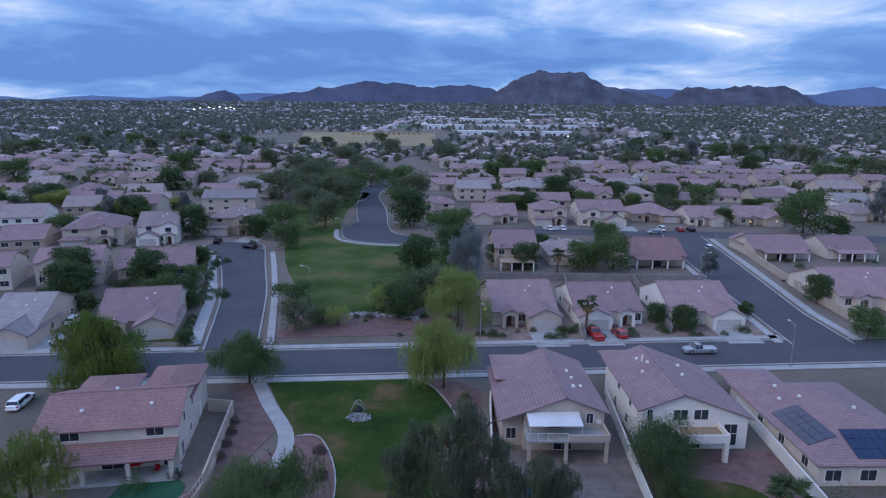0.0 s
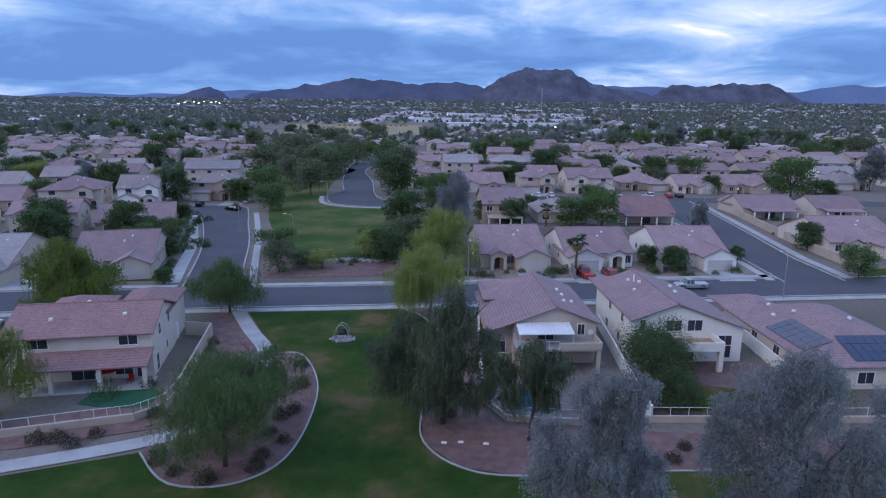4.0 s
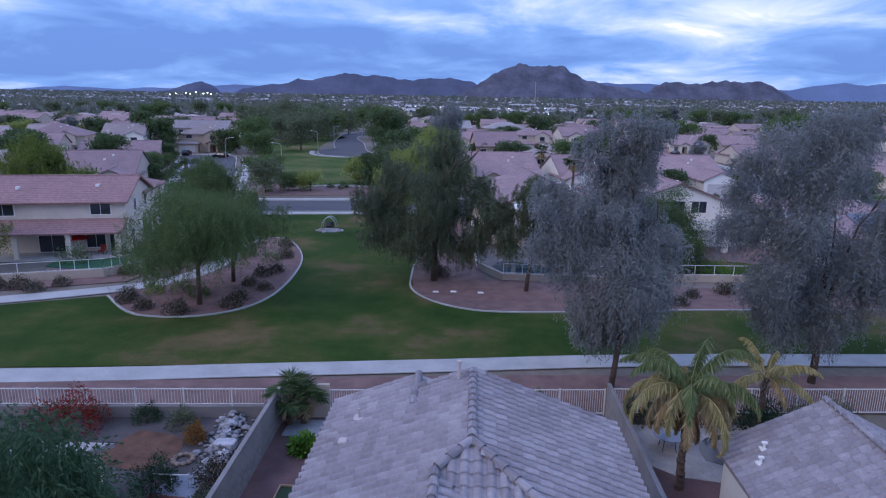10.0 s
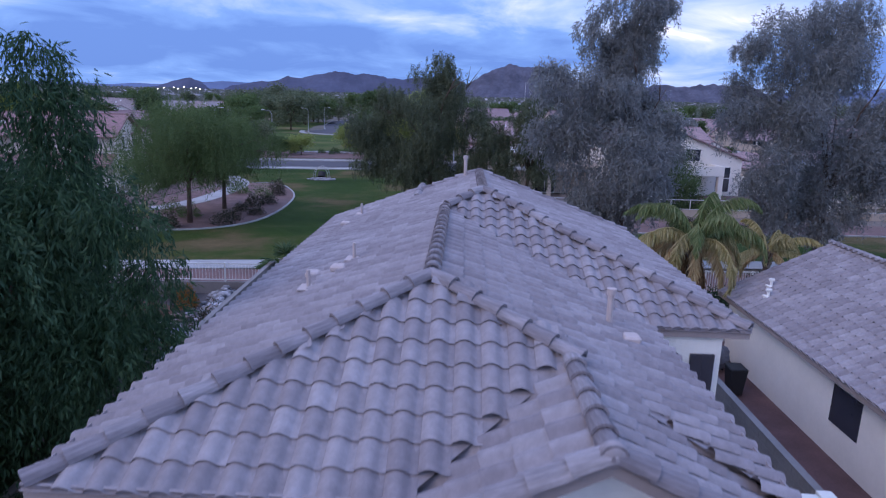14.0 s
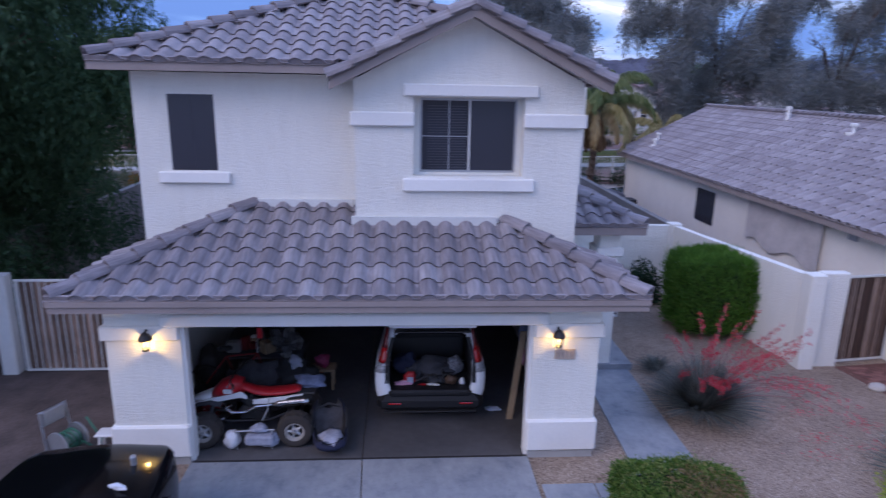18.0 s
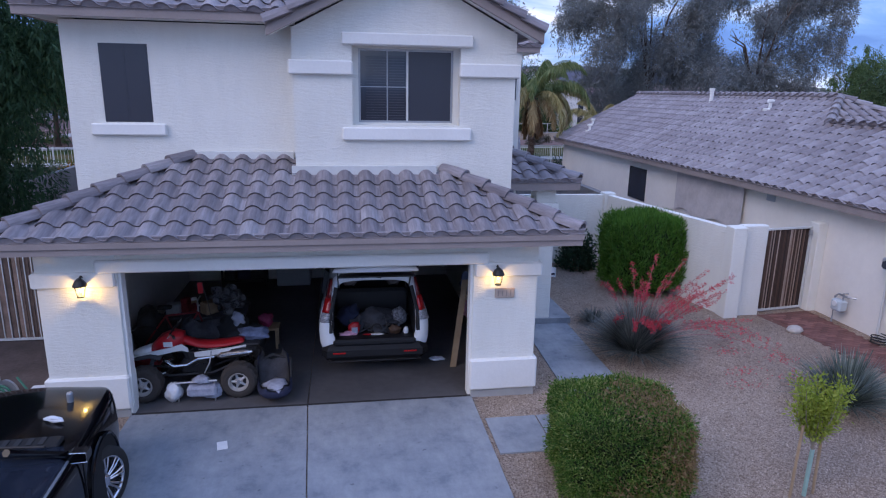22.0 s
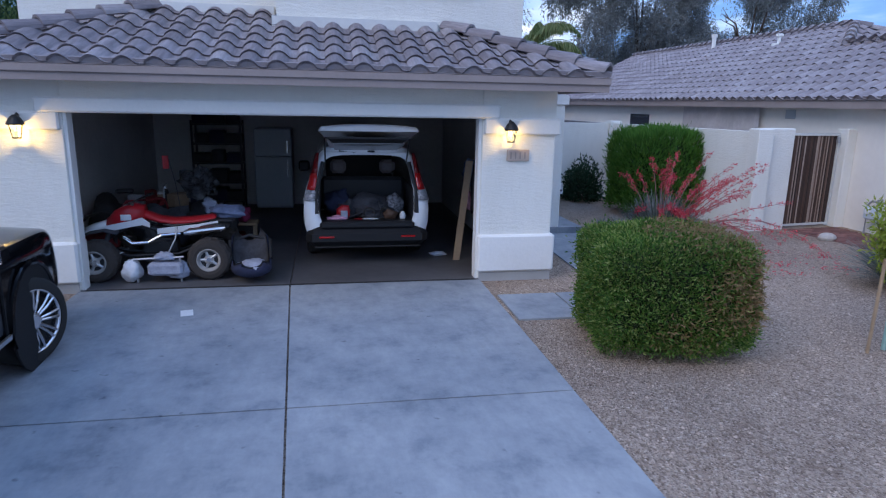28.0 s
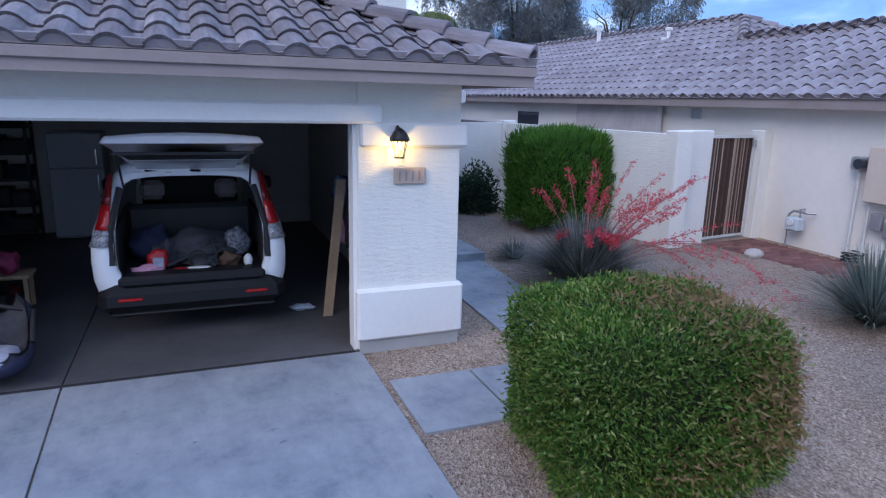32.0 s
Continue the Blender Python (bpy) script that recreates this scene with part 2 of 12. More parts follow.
MAT["grass"] = None
MAT["bark"] = surf("bark", (0.12, 0.085, 0.065), 0.95, var=0.35, big=2, fine=20, bumpy=0.6, bdist=0.02)
MAT["bark_pale"] = surf("pale_bark", (0.26, 0.22, 0.18), 0.9, var=0.3, big=2, fine=16, bumpy=0.4, bdist=0.02)
MAT["bark_green"] = surf("green_bark", (0.16, 0.17, 0.08), 0.9, var=0.3, big=2, fine=16)
MAT["glass"] = glass("dark_window_glass")
MAT["screen"] = surf("sun_screen_mesh", (0.026, 0.028, 0.042), 0.28, var=0.1, spec=0.7, fine=220, bumpy=0.3, bdist=0.002)
MAT["metal_white"] = surf("white_painted_steel", (0.62, 0.62, 0.60), 0.5, metal=0.0, var=0.1)
MAT["metal_black"] = surf("black_painted_metal", (0.018, 0.018, 0.02), 0.45, var=0.2)
MAT["chrome"] = surf("bright_metal", (0.65, 0.65, 0.67), 0.22, metal=1.0, var=0.1)
MAT["steel"] = surf("galvanised_steel", (0.42, 0.43, 0.45), 0.45, metal=0.7, var=0.15)
MAT["wood_red"] = surf("stained_redwood", (0.13, 0.055, 0.035), 0.75, var=0.4, big=3, fine=24, bumpy=0.3, random=0.35)
MAT["wood_grey"] = surf("weathered_boards", (0.22, 0.145, 0.11), 0.85, var=0.35, big=3, fine=22, bumpy=0.3, random=0.5)
MAT["wood_pale"] = surf("pale_timber", (0.34, 0.24, 0.15), 0.75, var=0.25, big=3, fine=22)
MAT["block"] = surf("grey_block", (0.215, 0.20, 0.195), 0.9, var=0.18, big=0.7, fine=12, bumpy=0.3, random=0.12)
MAT["tanwall"] = surf("tan_block_wall", (0.46, 0.38, 0.31), 0.9, var=0.14, big=0.5, fine=9)
MAT["paint_white"] = surf("pearl_white_paint", (0.78, 0.79, 0.80), 0.25, var=0.03, coat=0.6)
MAT["paint_black"] = surf("black_car_paint", (0.003, 0.003, 0.004), 0.10, var=0.1, coat=0.0, spec=0.3)
MAT["paint_red"] = surf("red_car_paint", (0.38, 0.015, 0.015), 0.25, var=0.08, coat=0.6)
MAT["paint_silver"] = surf("silver_paint", (0.35, 0.37, 0.40), 0.3, metal=0.4, var=0.05, coat=0.5)
MAT["plastic_black"] = surf("black_plastic", (0.022, 0.022, 0.024), 0.6, var=0.2, fine=60)
MAT["plastic_red"] = surf("red_plastic", (0.40, 0.014, 0.020), 0.35, var=0.12)
MAT["plastic_white"] = surf("white_plastic", (0.72, 0.72, 0.72), 0.4, var=0.08)
MAT["lens_red"] = surf("red_lamp_lens", (0.42, 0.01, 0.012), 0.12, var=0.1, coat=0.5)
MAT["lens_clear"] = surf("clear_lamp_lens", (0.75, 0.75, 0.75), 0.1, var=0.1, coat=0.5)
MAT["rubber"] = surf("tyre_rubber", (0.022, 0.021, 0.020), 0.85, var=0.2, fine=40)
MAT["navy"] = surf("navy_fabric", (0.018, 0.022, 0.05), 0.85, var=0.3, fine=50)
MAT["cloth_grey"] = surf("pale_blue_grey_cloth", (0.34, 0.36, 0.44), 0.9, var=0.3, big=6, fine=40, bumpy=0.3)
MAT["cloth_pink"] = surf("pink_cloth", (0.62, 0.32, 0.42), 0.9, var=0.3, big=6)
MAT["bag"] = surf("white_plastic_bag", (0.62, 0.64, 0.68), 0.4, var=0.12, big=8, fine=25, bumpy=0.5, bdist=0.02)
MAT["rock"] = surf("river_rock", (0.25, 0.245, 0.255), 0.85, var=0.3, big=2, fine=10, random=0.35, island=True)
MAT["bulb"] = glow("warm_bulb", (1.0, 0.68, 0.28), 3.5)
MAT["farglow"] = glow("field_lamp", (1.0, 0.93, 0.75), 6.0)
MAT["warmglow"] = glow("porch_lamp", (1.0, 0.62, 0.28), 3.0)
MAT["solar"] = surf("solar_cells", (0.012, 0.02, 0.06), 0.15, var=0.2, coat=0.5)
MAT["garage_leaf"] = surf("beige_door_paint", (0.50, 0.46, 0.44), 0.6, var=0.08)
MAT["pool_dark"] = surf("dusk_pool_water", (0.006, 0.016, 0.034), 0.12, var=0.2)
MAT["glass_table"] = surf("blue_tinted_tabletop", (0.10, 0.125, 0.18), 0.25, var=0.1)
MAT["pool"] = surf("pool_water", (0.012, 0.06, 0.09), 0.08, var=0.2, coat=0.5)
# Blue distance haze is mixed into the three mountain colours.
MAT["mountain"] = surf("haze_tinted_mountain", (0.108, 0.110, 0.142), 1.0, var=0.35, big=0.01, fine=0.06, spec=0.0)
MAT["mountain_far"] = surf("haze_tinted_range", (0.15, 0.195, 0.315), 1.0, var=0.12, big=0.004, fine=0.03, spec=0.0)
MAT["hill"] = surf("haze_tinted_hill", (0.098, 0.108, 0.158), 1.0, var=0.2, big=0.006, fine=0.04, spec=0.0)


def tile_mat(name, island):
    """Weathered concrete tile: each of its own shade, with streaks running down it."""
    mt, nt, p = nodes(name)
    r = rnd(nt, island)
    a = ramp(nt, r, [(0.0, (0.225, 0.197, 0.204)), (0.5, (0.262, 0.233, 0.24)), (1.0, (0.315, 0.286, 0.294))] if island else [(0.0, (0.185, 0.164, 0.172)), (0.4, (0.222, 0.199, 0.208)), (0.8, (0.262, 0.238, 0.246)), (1.0, (0.325, 0.302, 0.308))])
    tc, mp, t = nt.nodes.new("ShaderNodeTexCoord"), nt.nodes.new("ShaderNodeMapping"), nt.nodes.new("ShaderNodeTexNoise")
    mp.inputs["Scale"].default_value = (22, 2.2, 8) if not island else (9, 9, 5)
    t.noise_dimensions = "4D"
    t.inputs["Scale"].default_value, t.inputs["Detail"].default_value, t.inputs["Roughness"].default_value = 1.0, 4.0, 0.65
    w = nt.nodes.new("ShaderNodeMath")
    w.operation = "MULTIPLY"
    w.inputs[1].default_value = 90.0
    nt.links.new(r, w.inputs[0])
    nt.links.new(w.outputs[0], t.inputs["W"])
    nt.links.new(tc.outputs["Object"], mp.inputs[0])
    nt.links.new(mp.outputs[0], t.inputs["Vector"])
    c = blend(nt, a, ramp(nt, t.outputs["Fac"], [(0.34, (0.70, 0.69, 0.71)), (0.5, (1.0, 1.0, 1.0)), (0.66, (1.36, 1.36, 1.38))]), 0.4 if island else 0.9, "MULTIPLY")
    c = blend(nt, c, ramp(nt, noise_fac(nt, 0.35), [(0.35, (0.88, 0.86, 0.87)), (0.65, (1.1, 1.1, 1.1))]), 0.8, "MULTIPLY")
    nt.links.new(c, p.inputs["Base Color"])
    p.inputs["Roughness"].default_value = 0.8
    bump(nt, p, noise_fac(nt, 60, 3), 0.2, 0.005)
    return mt


def concrete():
    mt, nt, p = nodes("driveway_concrete")
    a = ramp(nt, noise_fac(nt, 0.55, 6, 0.62), [(0.28, (0.185, 0.202, 0.225)), (0.46, (0.248, 0.264, 0.284)), (0.72, (0.325, 0.335, 0.345))])
    st = ramp(nt, noise_fac(nt, 2.2, 6, 0.72), [(0.34, (0.56, 0.60, 0.66)), (0.47, (0.95, 0.95, 0.96)), (0.68, (1.16, 1.15, 1.14))])
    c = blend(nt, a, st, 0.55, "MULTIPLY")
    sweep = ramp(nt, noise_fac(nt, 6.0, 5, 0.7, (1.4, 0.6, 1.0)), [(0.36, (0.84, 0.85, 0.87)), (0.6, (1.06, 1.06, 1.05))])
    c = blend(nt, c, sweep, 0.7, "MULTIPLY")
    spot = ramp(nt, noise_fac(nt, 7.5, 2, 0.5), [(0.245, (0.45, 0.46, 0.50)), (0.30, (1.0, 1.0, 1.0))])
    c = blend(nt, c, spot, 0.8, "MULTIPLY")
    nt.links.new(c, p.inputs["Base Color"])
    p.inputs["Roughness"].default_value = 0.7
    bump(nt, p, noise_fac(nt, 55, 4), 0.25, 0.004)
    return mt


def gravel():
    mt, nt, p = nodes("decomposed_gravel")
    tc = nt.nodes.new("ShaderNodeTexCoord")
    v = nt.nodes.new("ShaderNodeTexVoronoi")
    v.inputs["Scale"].default_value = 64.0
    nt.links.new(tc.outputs["Object"], v.inputs["Vector"])
    cell = ramp(nt, v.outputs["Color"], [(0.1, (0.17, 0.118, 0.085)), (0.45, (0.345, 0.256, 0.192)), (0.8, (0.48, 0.372, 0.288)), (1.0, (0.70, 0.58, 0.48))])
    c = blend(nt, cell, ramp(nt, noise_fac(nt, 0.5, 5), [(0.3, (0.70, 0.67, 0.66)), (0.7, (1.16, 1.14, 1.12))]), 0.9, "MULTIPLY")
    c = blend(nt, c, ramp(nt, noise_fac(nt, 2.2, 5, 0.7), [(0.30, (0.62, 0.56, 0.52)), (0.44, (1.0, 1.0, 1.0))]), 0.8, "MULTIPLY")
    nt.links.new(c, p.inputs["Base Color"])
    p.inputs["Roughness"].default_value = 0.95
    bump(nt, p, v.outputs["Distance"], 0.8, 0.03)
    return mt


def lawn(name, stops, spread):
    """Grass with dry patches and mown tufts."""
    mt, nt, p = nodes(name)
    a = ramp(nt, noise_fac(nt, spread, 5, 0.6), stops)
    c = blend(nt, a, ramp(nt, noise_fac(nt, 9, 5, 0.7), [(0.3, (0.6, 0.62, 0.6)), (0.7, (1.3, 1.3, 1.2))]), 0.8, "MULTIPLY")
    c = blend(nt, c, ramp(nt, noise_fac(nt, 0.9, 4, 0.6), [(0.3, (0.82, 0.84, 0.8)), (0.7, (1.14, 1.12, 1.1))]), 0.8, "MULTIPLY")
    nt.links.new(c, p.inputs["Base Color"])
    p.inputs["Roughness"].default_value = 0.95
    p.inputs["Specular IOR Level"].default_value = 0.1
    bump(nt, p, noise_fac(nt, 14, 4), 0.8, 0.05)
    return mt


MAT["tile"], MAT["tile_run"], MAT["concrete"], MAT["gravel"], MAT["grass"] = tile_mat("concrete_roof_tile", False), tile_mat("concrete_roof_tile_run", True), concrete(), gravel(), lawn("lawn", [(0.30, (0.020, 0.044, 0.009)), (0.46, (0.033, 0.064, 0.013)), (0.54, (0.062, 0.076, 0.022)), (0.61, (0.118, 0.092, 0.045)), (0.70, (0.15, 0.108, 0.058))], 0.10)
MAT["park_grass"] = lawn("park_lawn", [(0.30, (0.032, 0.062, 0.016)), (0.46, (0.062, 0.098, 0.026)), (0.56, (0.10, 0.118, 0.042)), (0.64, (0.15, 0.125, 0.06)), (0.72, (0.17, 0.13, 0.075))], 0.06)
ROOFS = [tile_far("roof_tile_mauve", (0.275, 0.188, 0.192)), tile_far("roof_tile_taupe", (0.30, 0.242, 0.23)), tile_far("roof_tile_red", (0.245, 0.142, 0.138)), tile_far("roof_tile_grey", (0.29, 0.26, 0.258))]
WALLS = [surf("stucco_cream", (0.62, 0.55, 0.48), 0.9, var=0.08, fine=8), surf("stucco_tan", (0.42, 0.33, 0.26), 0.9, var=0.08, fine=8), surf("stucco_beige", (0.52, 0.44, 0.37), 0.9, var=0.08, fine=8), surf("stucco_pale", (0.76, 0.72, 0.665), 0.9, var=0.06, fine=8)]
LEAF = {
    "gum": leaf("grey_green_leaves", [(0.205, 0.226, 0.240), (0.245, 0.266, 0.278), (0.285, 0.300, 0.310), (0.245, 0.245, 0.248)]),
    "willow": leaf("weeping_green_leaves", [(0.095, 0.118, 0.075), (0.125, 0.152, 0.095), (0.155, 0.18, 0.115)]),
    "mesquite": leaf("mesquite_leaves", [(0.085, 0.140, 0.056), (0.112, 0.172, 0.064), (0.148, 0.205, 0.080)]),
    "verde": leaf("palo_verde_leaves", [(0.21, 0.275, 0.075), (0.275, 0.33, 0.10), (0.33, 0.37, 0.125)]),
    "dark": leaf("dark_green_leaves", [(0.024, 0.056, 0.034), (0.034, 0.072, 0.041), (0.048, 0.088, 0.048)]),
    "hedge": leaf("clipped_hedge_leaves", [(0.030, 0.080, 0.014), (0.062, 0.148, 0.024), (0.108, 0.215, 0.037), (0.185, 0.262, 0.060), (0.34, 0.38, 0.14)]),
    "bright": leaf("bright_green_leaves", [(0.06, 0.165, 0.024), (0.095, 0.225, 0.034), (0.15, 0.29, 0.055)]),
    "yellow": leaf("yellow_green_leaves", [(0.22, 0.29, 0.045), (0.30, 0.37, 0.06), (0.40, 0.44, 0.09)]),
    "palm": leaf("palm_fronds", [(0.10, 0.155, 0.055), (0.18, 0.235, 0.095), (0.34, 0.36, 0.18)]),
    "deep": leaf("deep_green_leaves", [(0.036, 0.082, 0.045), (0.052, 0.110, 0.056), (0.074, 0.138, 0.066)]),
    "lime": leaf("yellow_green_leaves", [(0.12, 0.165, 0.035), (0.165, 0.215, 0.048), (0.21, 0.26, 0.065)]),
    "palm_gold": leaf("gilded_palm_fronds", [(0.26, 0.25, 0.10), (0.46, 0.40, 0.20), (0.58, 0.50, 0.29)]),
    "fan": leaf("fan_palm_blades", [(0.055, 0.10, 0.045), (0.085, 0.14, 0.06), (0.13, 0.18, 0.08)]),
    "frond_brown": leaf("brown_fronds", [(0.20, 0.11, 0.06), (0.30, 0.17, 0.09), (0.40, 0.26, 0.15)]),
    "frond_dead": leaf("dry_fronds", [(0.36, 0.25, 0.13), (0.50, 0.38, 0.21), (0.60, 0.50, 0.31)]),
    "blade": leaf("grey_green_blades", [(0.075, 0.086, 0.080), (0.15, 0.162, 0.148), (0.31, 0.32, 0.30)]),
    "blade_blue": leaf("blue_grey_blades", [(0.07, 0.092, 0.082), (0.15, 0.185, 0.165), (0.30, 0.34, 0.31)]),
    "redflower": leaf("coral_red_flowers", [(0.50, 0.035, 0.065), (0.66, 0.08, 0.11), (0.74, 0.17, 0.20)]),
    "bougain": leaf("crimson_bracts", [(0.10, 0.03, 0.02), (0.30, 0.015, 0.02), (0.09, 0.06, 0.03)]),
    "shrub": leaf("flowering_shrub_leaves", [(0.030, 0.038, 0.022), (0.050, 0.060, 0.034), (0.075, 0.080, 0.050), (0.10, 0.085, 0.07), (0.62, 0.47, 0.47)]),
    "garden": leaf("garden_tree_leaves", [(0.058, 0.098, 0.045), (0.085, 0.135, 0.058), (0.125, 0.175, 0.078)]),
    "brown": leaf("dry_brown_twigs", [(0.22, 0.14, 0.075), (0.32, 0.215, 0.12), (0.20, 0.16, 0.065)]),
    "rust": leaf("rusty_grass", [(0.20, 0.09, 0.02), (0.32, 0.16, 0.04)]),
    # Haze is mixed in: these greens are paled and greyed for distance.
    "haze": leaf("haze_tinted_trees", [(0.135, 0.16, 0.125), (0.165, 0.185, 0.155), (0.20, 0.205, 0.195)]),
    "far": leaf("far_trees", [(0.095, 0.125, 0.075), (0.14, 0.172, 0.10), (0.20, 0.225, 0.135)]),
}

# ---- building kit ----
class Shape:
    """Vertices and faces of one mesh."""

    def __init__(self):
        self.v, self.f = [], []

    def add(self, vs, fs):
        o = len(self.v)
        self.v.extend([tuple(p) for p in vs])
        self.f.extend([tuple(o + i for i in q) for q in fs])
        return self

    def box(self, x0, x1, y0, y1, z0, z1):
        vs = [(x, y, z) for z in (z0, z1) for y in (y0, y1) for x in (x0, x1)]
        return self.add(vs, [(0, 2, 3, 1), (4, 5, 7, 6), (0, 1, 5, 4), (2, 6, 7, 3), (0, 4, 6, 2), (1, 3, 7, 5)])

    def loft(self, rings, caps=True):
        n = len(rings[0])
        vs = [p for r in rings for p in r]
        fs = [(k * n + i, k * n + (i + 1) % n, (k + 1) * n + (i + 1) % n, (k + 1) * n + i) for k in range(len(rings) - 1) for i in range(n)]
        if caps:
            fs += [tuple(range(n))[::-1], tuple((len(rings) - 1) * n + i for i in range(n))]
        return self.add(vs, fs)

    def rbox(self, x0, x1, y0, y1, z0, z1, b=0.02, k=None):
        """A box with softened edges."""
        k = b if k is None else k

        def ring(z, i):
            xa, xb, ya, yb = x0 + i, x1 - i, y0 + i, y1 - i
            c = k
            return [(xa + c, ya, z), (xb - c, ya, z), (xb, ya + c, z), (xb, yb - c, z), (xb - c, yb, z), (xa + c, yb, z), (xa, yb - c, z), (xa, ya + c, z)]
        return self.loft([ring(z0, b), ring(z0 + b, 0), ring(z1 - b, 0), ring(z1, b)])

    def prism(self, pts, z0, z1):
        return self.loft([[(x, y, z0) for x, y in pts], [(x, y, z1) for x, y in pts]])

    def prism_x(self, pts, x0, x1):
        """Profile in (y, z), drawn along x."""
        return self.loft([[(x0, y, z) for y, z in pts], [(x1, y, z) for y, z in pts]])

    def prism_y(self, pts, y0, y1):
        return self.loft([[(x, y1, z) for x, z in pts], [(x, y0, z) for x, z in pts]])

    def tube(self, pts, rads, n=8, caps=True):
        rings = []
        pts = [Vector(p) for p in pts]
        for i, p in enumerate(pts):
            d = (pts[min(i + 1, len(pts) - 1)] - pts[max(i - 1, 0)]).normalized()
            a = d.cross(Vector((0, 0, 1)))
            if a.length < 1e-3:
                a = Vector((1, 0, 0))
            a.normalize()
            b = a.cross(d)
            r = rads[i] if isinstance(rads, (list, tuple)) else rads
            rings.append([p + (a * math.cos(t) + b * math.sin(t)) * r for t in (2 * math.pi * j / n for j in range(n))])
        return self.loft(rings, caps)

    def cyl(self, p0, p1, r0, r1=None, n=12):
        return self.tube([p0, p1], [r0, r0 if r1 is None else r1], n)

    def ball(self, c, r, n=10, m=6):
        r = (r, r, r) if isinstance(r, (int, float)) else r
        rings = [[(c[0] + r[0] * math.sin(a) * math.cos(t), c[1] + r[1] * math.sin(a) * math.sin(t), c[2] - r[2] * math.cos(a))
                  for t in (2 * math.pi * j / n for j in range(n))] for a in (math.pi * (k + 0.15) / (m + 0.3) for k in range(m + 1))]
        return self.loft(rings)

    def quad(self, a, b, c, d):
        return self.add([a, b, c, d], [(0, 1, 2, 3)])

    def turn(self, m):
        self.v = [tuple(m @ Vector(p)) for p in self.v]
        return self

    def mesh(self, name, smooth=False):
        me = bpy.data.meshes.new(name)
        me.from_pydata(self.v, [], self.f)
        if smooth:
            me.polygons.foreach_set("use_smooth", [True] * len(me.polygons))
        me.update()
        return me


def part(name, shape, material, parent=None, label="", smooth=False):
    ob = new(name, shape.mesh(name, smooth))
    ob.data.materials.append(material)
    ob.parent = parent
    if label:
        ob["label"] = label
    return ob


def thing(name, label, category, at=(0, 0, 0), rz=0.0, group="", kind=""):
    ob = new(name)
    ob.empty_display_size = 0.2
    ob.matrix_basis = pose(*at, 0, 0, rz)
    return tagged(ob, label, category, group, kind)


def setting(name, shape, material, label, category, smooth=False):
    return tagged(part(name, shape, material, None, "", smooth), label, category, "", "structure")


def mesh_arrays(name, co, quads):
    """A mesh from arrays of corners and four-cornered faces."""
    me = bpy.data.meshes.new(name)
    n, k = len(co), len(quads)
    me.vertices.add(n)
    me.vertices.foreach_set("co", np.ascontiguousarray(co, dtype=np.float32).ravel())
    me.loops.add(4 * k)
    me.loops.foreach_set("vertex_index", np.ascontiguousarray(quads, dtype=np.int32).ravel())
    me.polygons.add(k)
    me.polygons.foreach_set("loop_start", np.arange(0, 4 * k, 4, dtype=np.int32))
    me.polygons.foreach_set("loop_total", np.full(k, 4, dtype=np.int32))
    me.update(calc_edges=True)
    return me


def leaves_mesh(name, pos, axis, length, width, rng, fold=0.25):
    """Many small pointed leaves: each a folded lozenge at pos along axis."""
    n = len(pos)
    axis = axis / np.maximum(np.linalg.norm(axis, axis=1, keepdims=True), 1e-6)
    side = np.cross(axis, rng.normal(size=(n, 3)))
    side /= np.maximum(np.linalg.norm(side, axis=1, keepdims=True), 1e-6)
    nor = np.cross(axis, side)
    length = np.broadcast_to(np.asarray(length, float), (n,))[:, None] * rng.uniform(0.7, 1.3, (n, 1))
    width = np.broadcast_to(np.asarray(width, float), (n,))[:, None] * rng.uniform(0.7, 1.3, (n, 1))
    a = pos
    mid = pos + axis * length * 0.45
    b = mid + side * width * 0.5 + nor * width * fold
    c = pos + axis * length
    d = mid - side * width * 0.5 + nor * width * fold
    co = np.stack([a, b, c, d], 1).reshape(-1, 3)
    return mesh_arrays(name, co, np.arange(4 * n).reshape(-1, 4))


def leaf_part(name, pos, axis, length, width, material, parent, rng, label="", fold=0.25):
    ob = new(name, leaves_mesh(name, pos, axis, length, width, rng, fold))
    ob.data.materials.append(material)
    ob.parent = parent
    if label:
        ob["label"] = label
    return ob

# ---- ground, roads, paths ----
def dirt():
    mt, nt, p = nodes("suburb_ground")
    a = ramp(nt, noise_fac(nt, 0.02, 6, 0.6), [(0.3, (0.094, 0.089, 0.063)), (0.5, (0.157, 0.129, 0.105)), (0.7, (0.215, 0.176, 0.15))])
    c = blend(nt, a, ramp(nt, noise_fac(nt, 1.5, 5, 0.65), [(0.3, (0.75, 0.74, 0.74)), (0.7, (1.2, 1.2, 1.2))]), 0.8, "MULTIPLY")
    nt.links.new(c, p.inputs["Base Color"])
    p.inputs["Roughness"].default_value = 0.95
    bump(nt, p, noise_fac(nt, 20, 3), 0.4, 0.03)
    return mt


def rise(y):
    """The plain lifts gently towards the mountains."""
    return 66 * (max(0.0, y - 1500) / 2800) ** 1.5


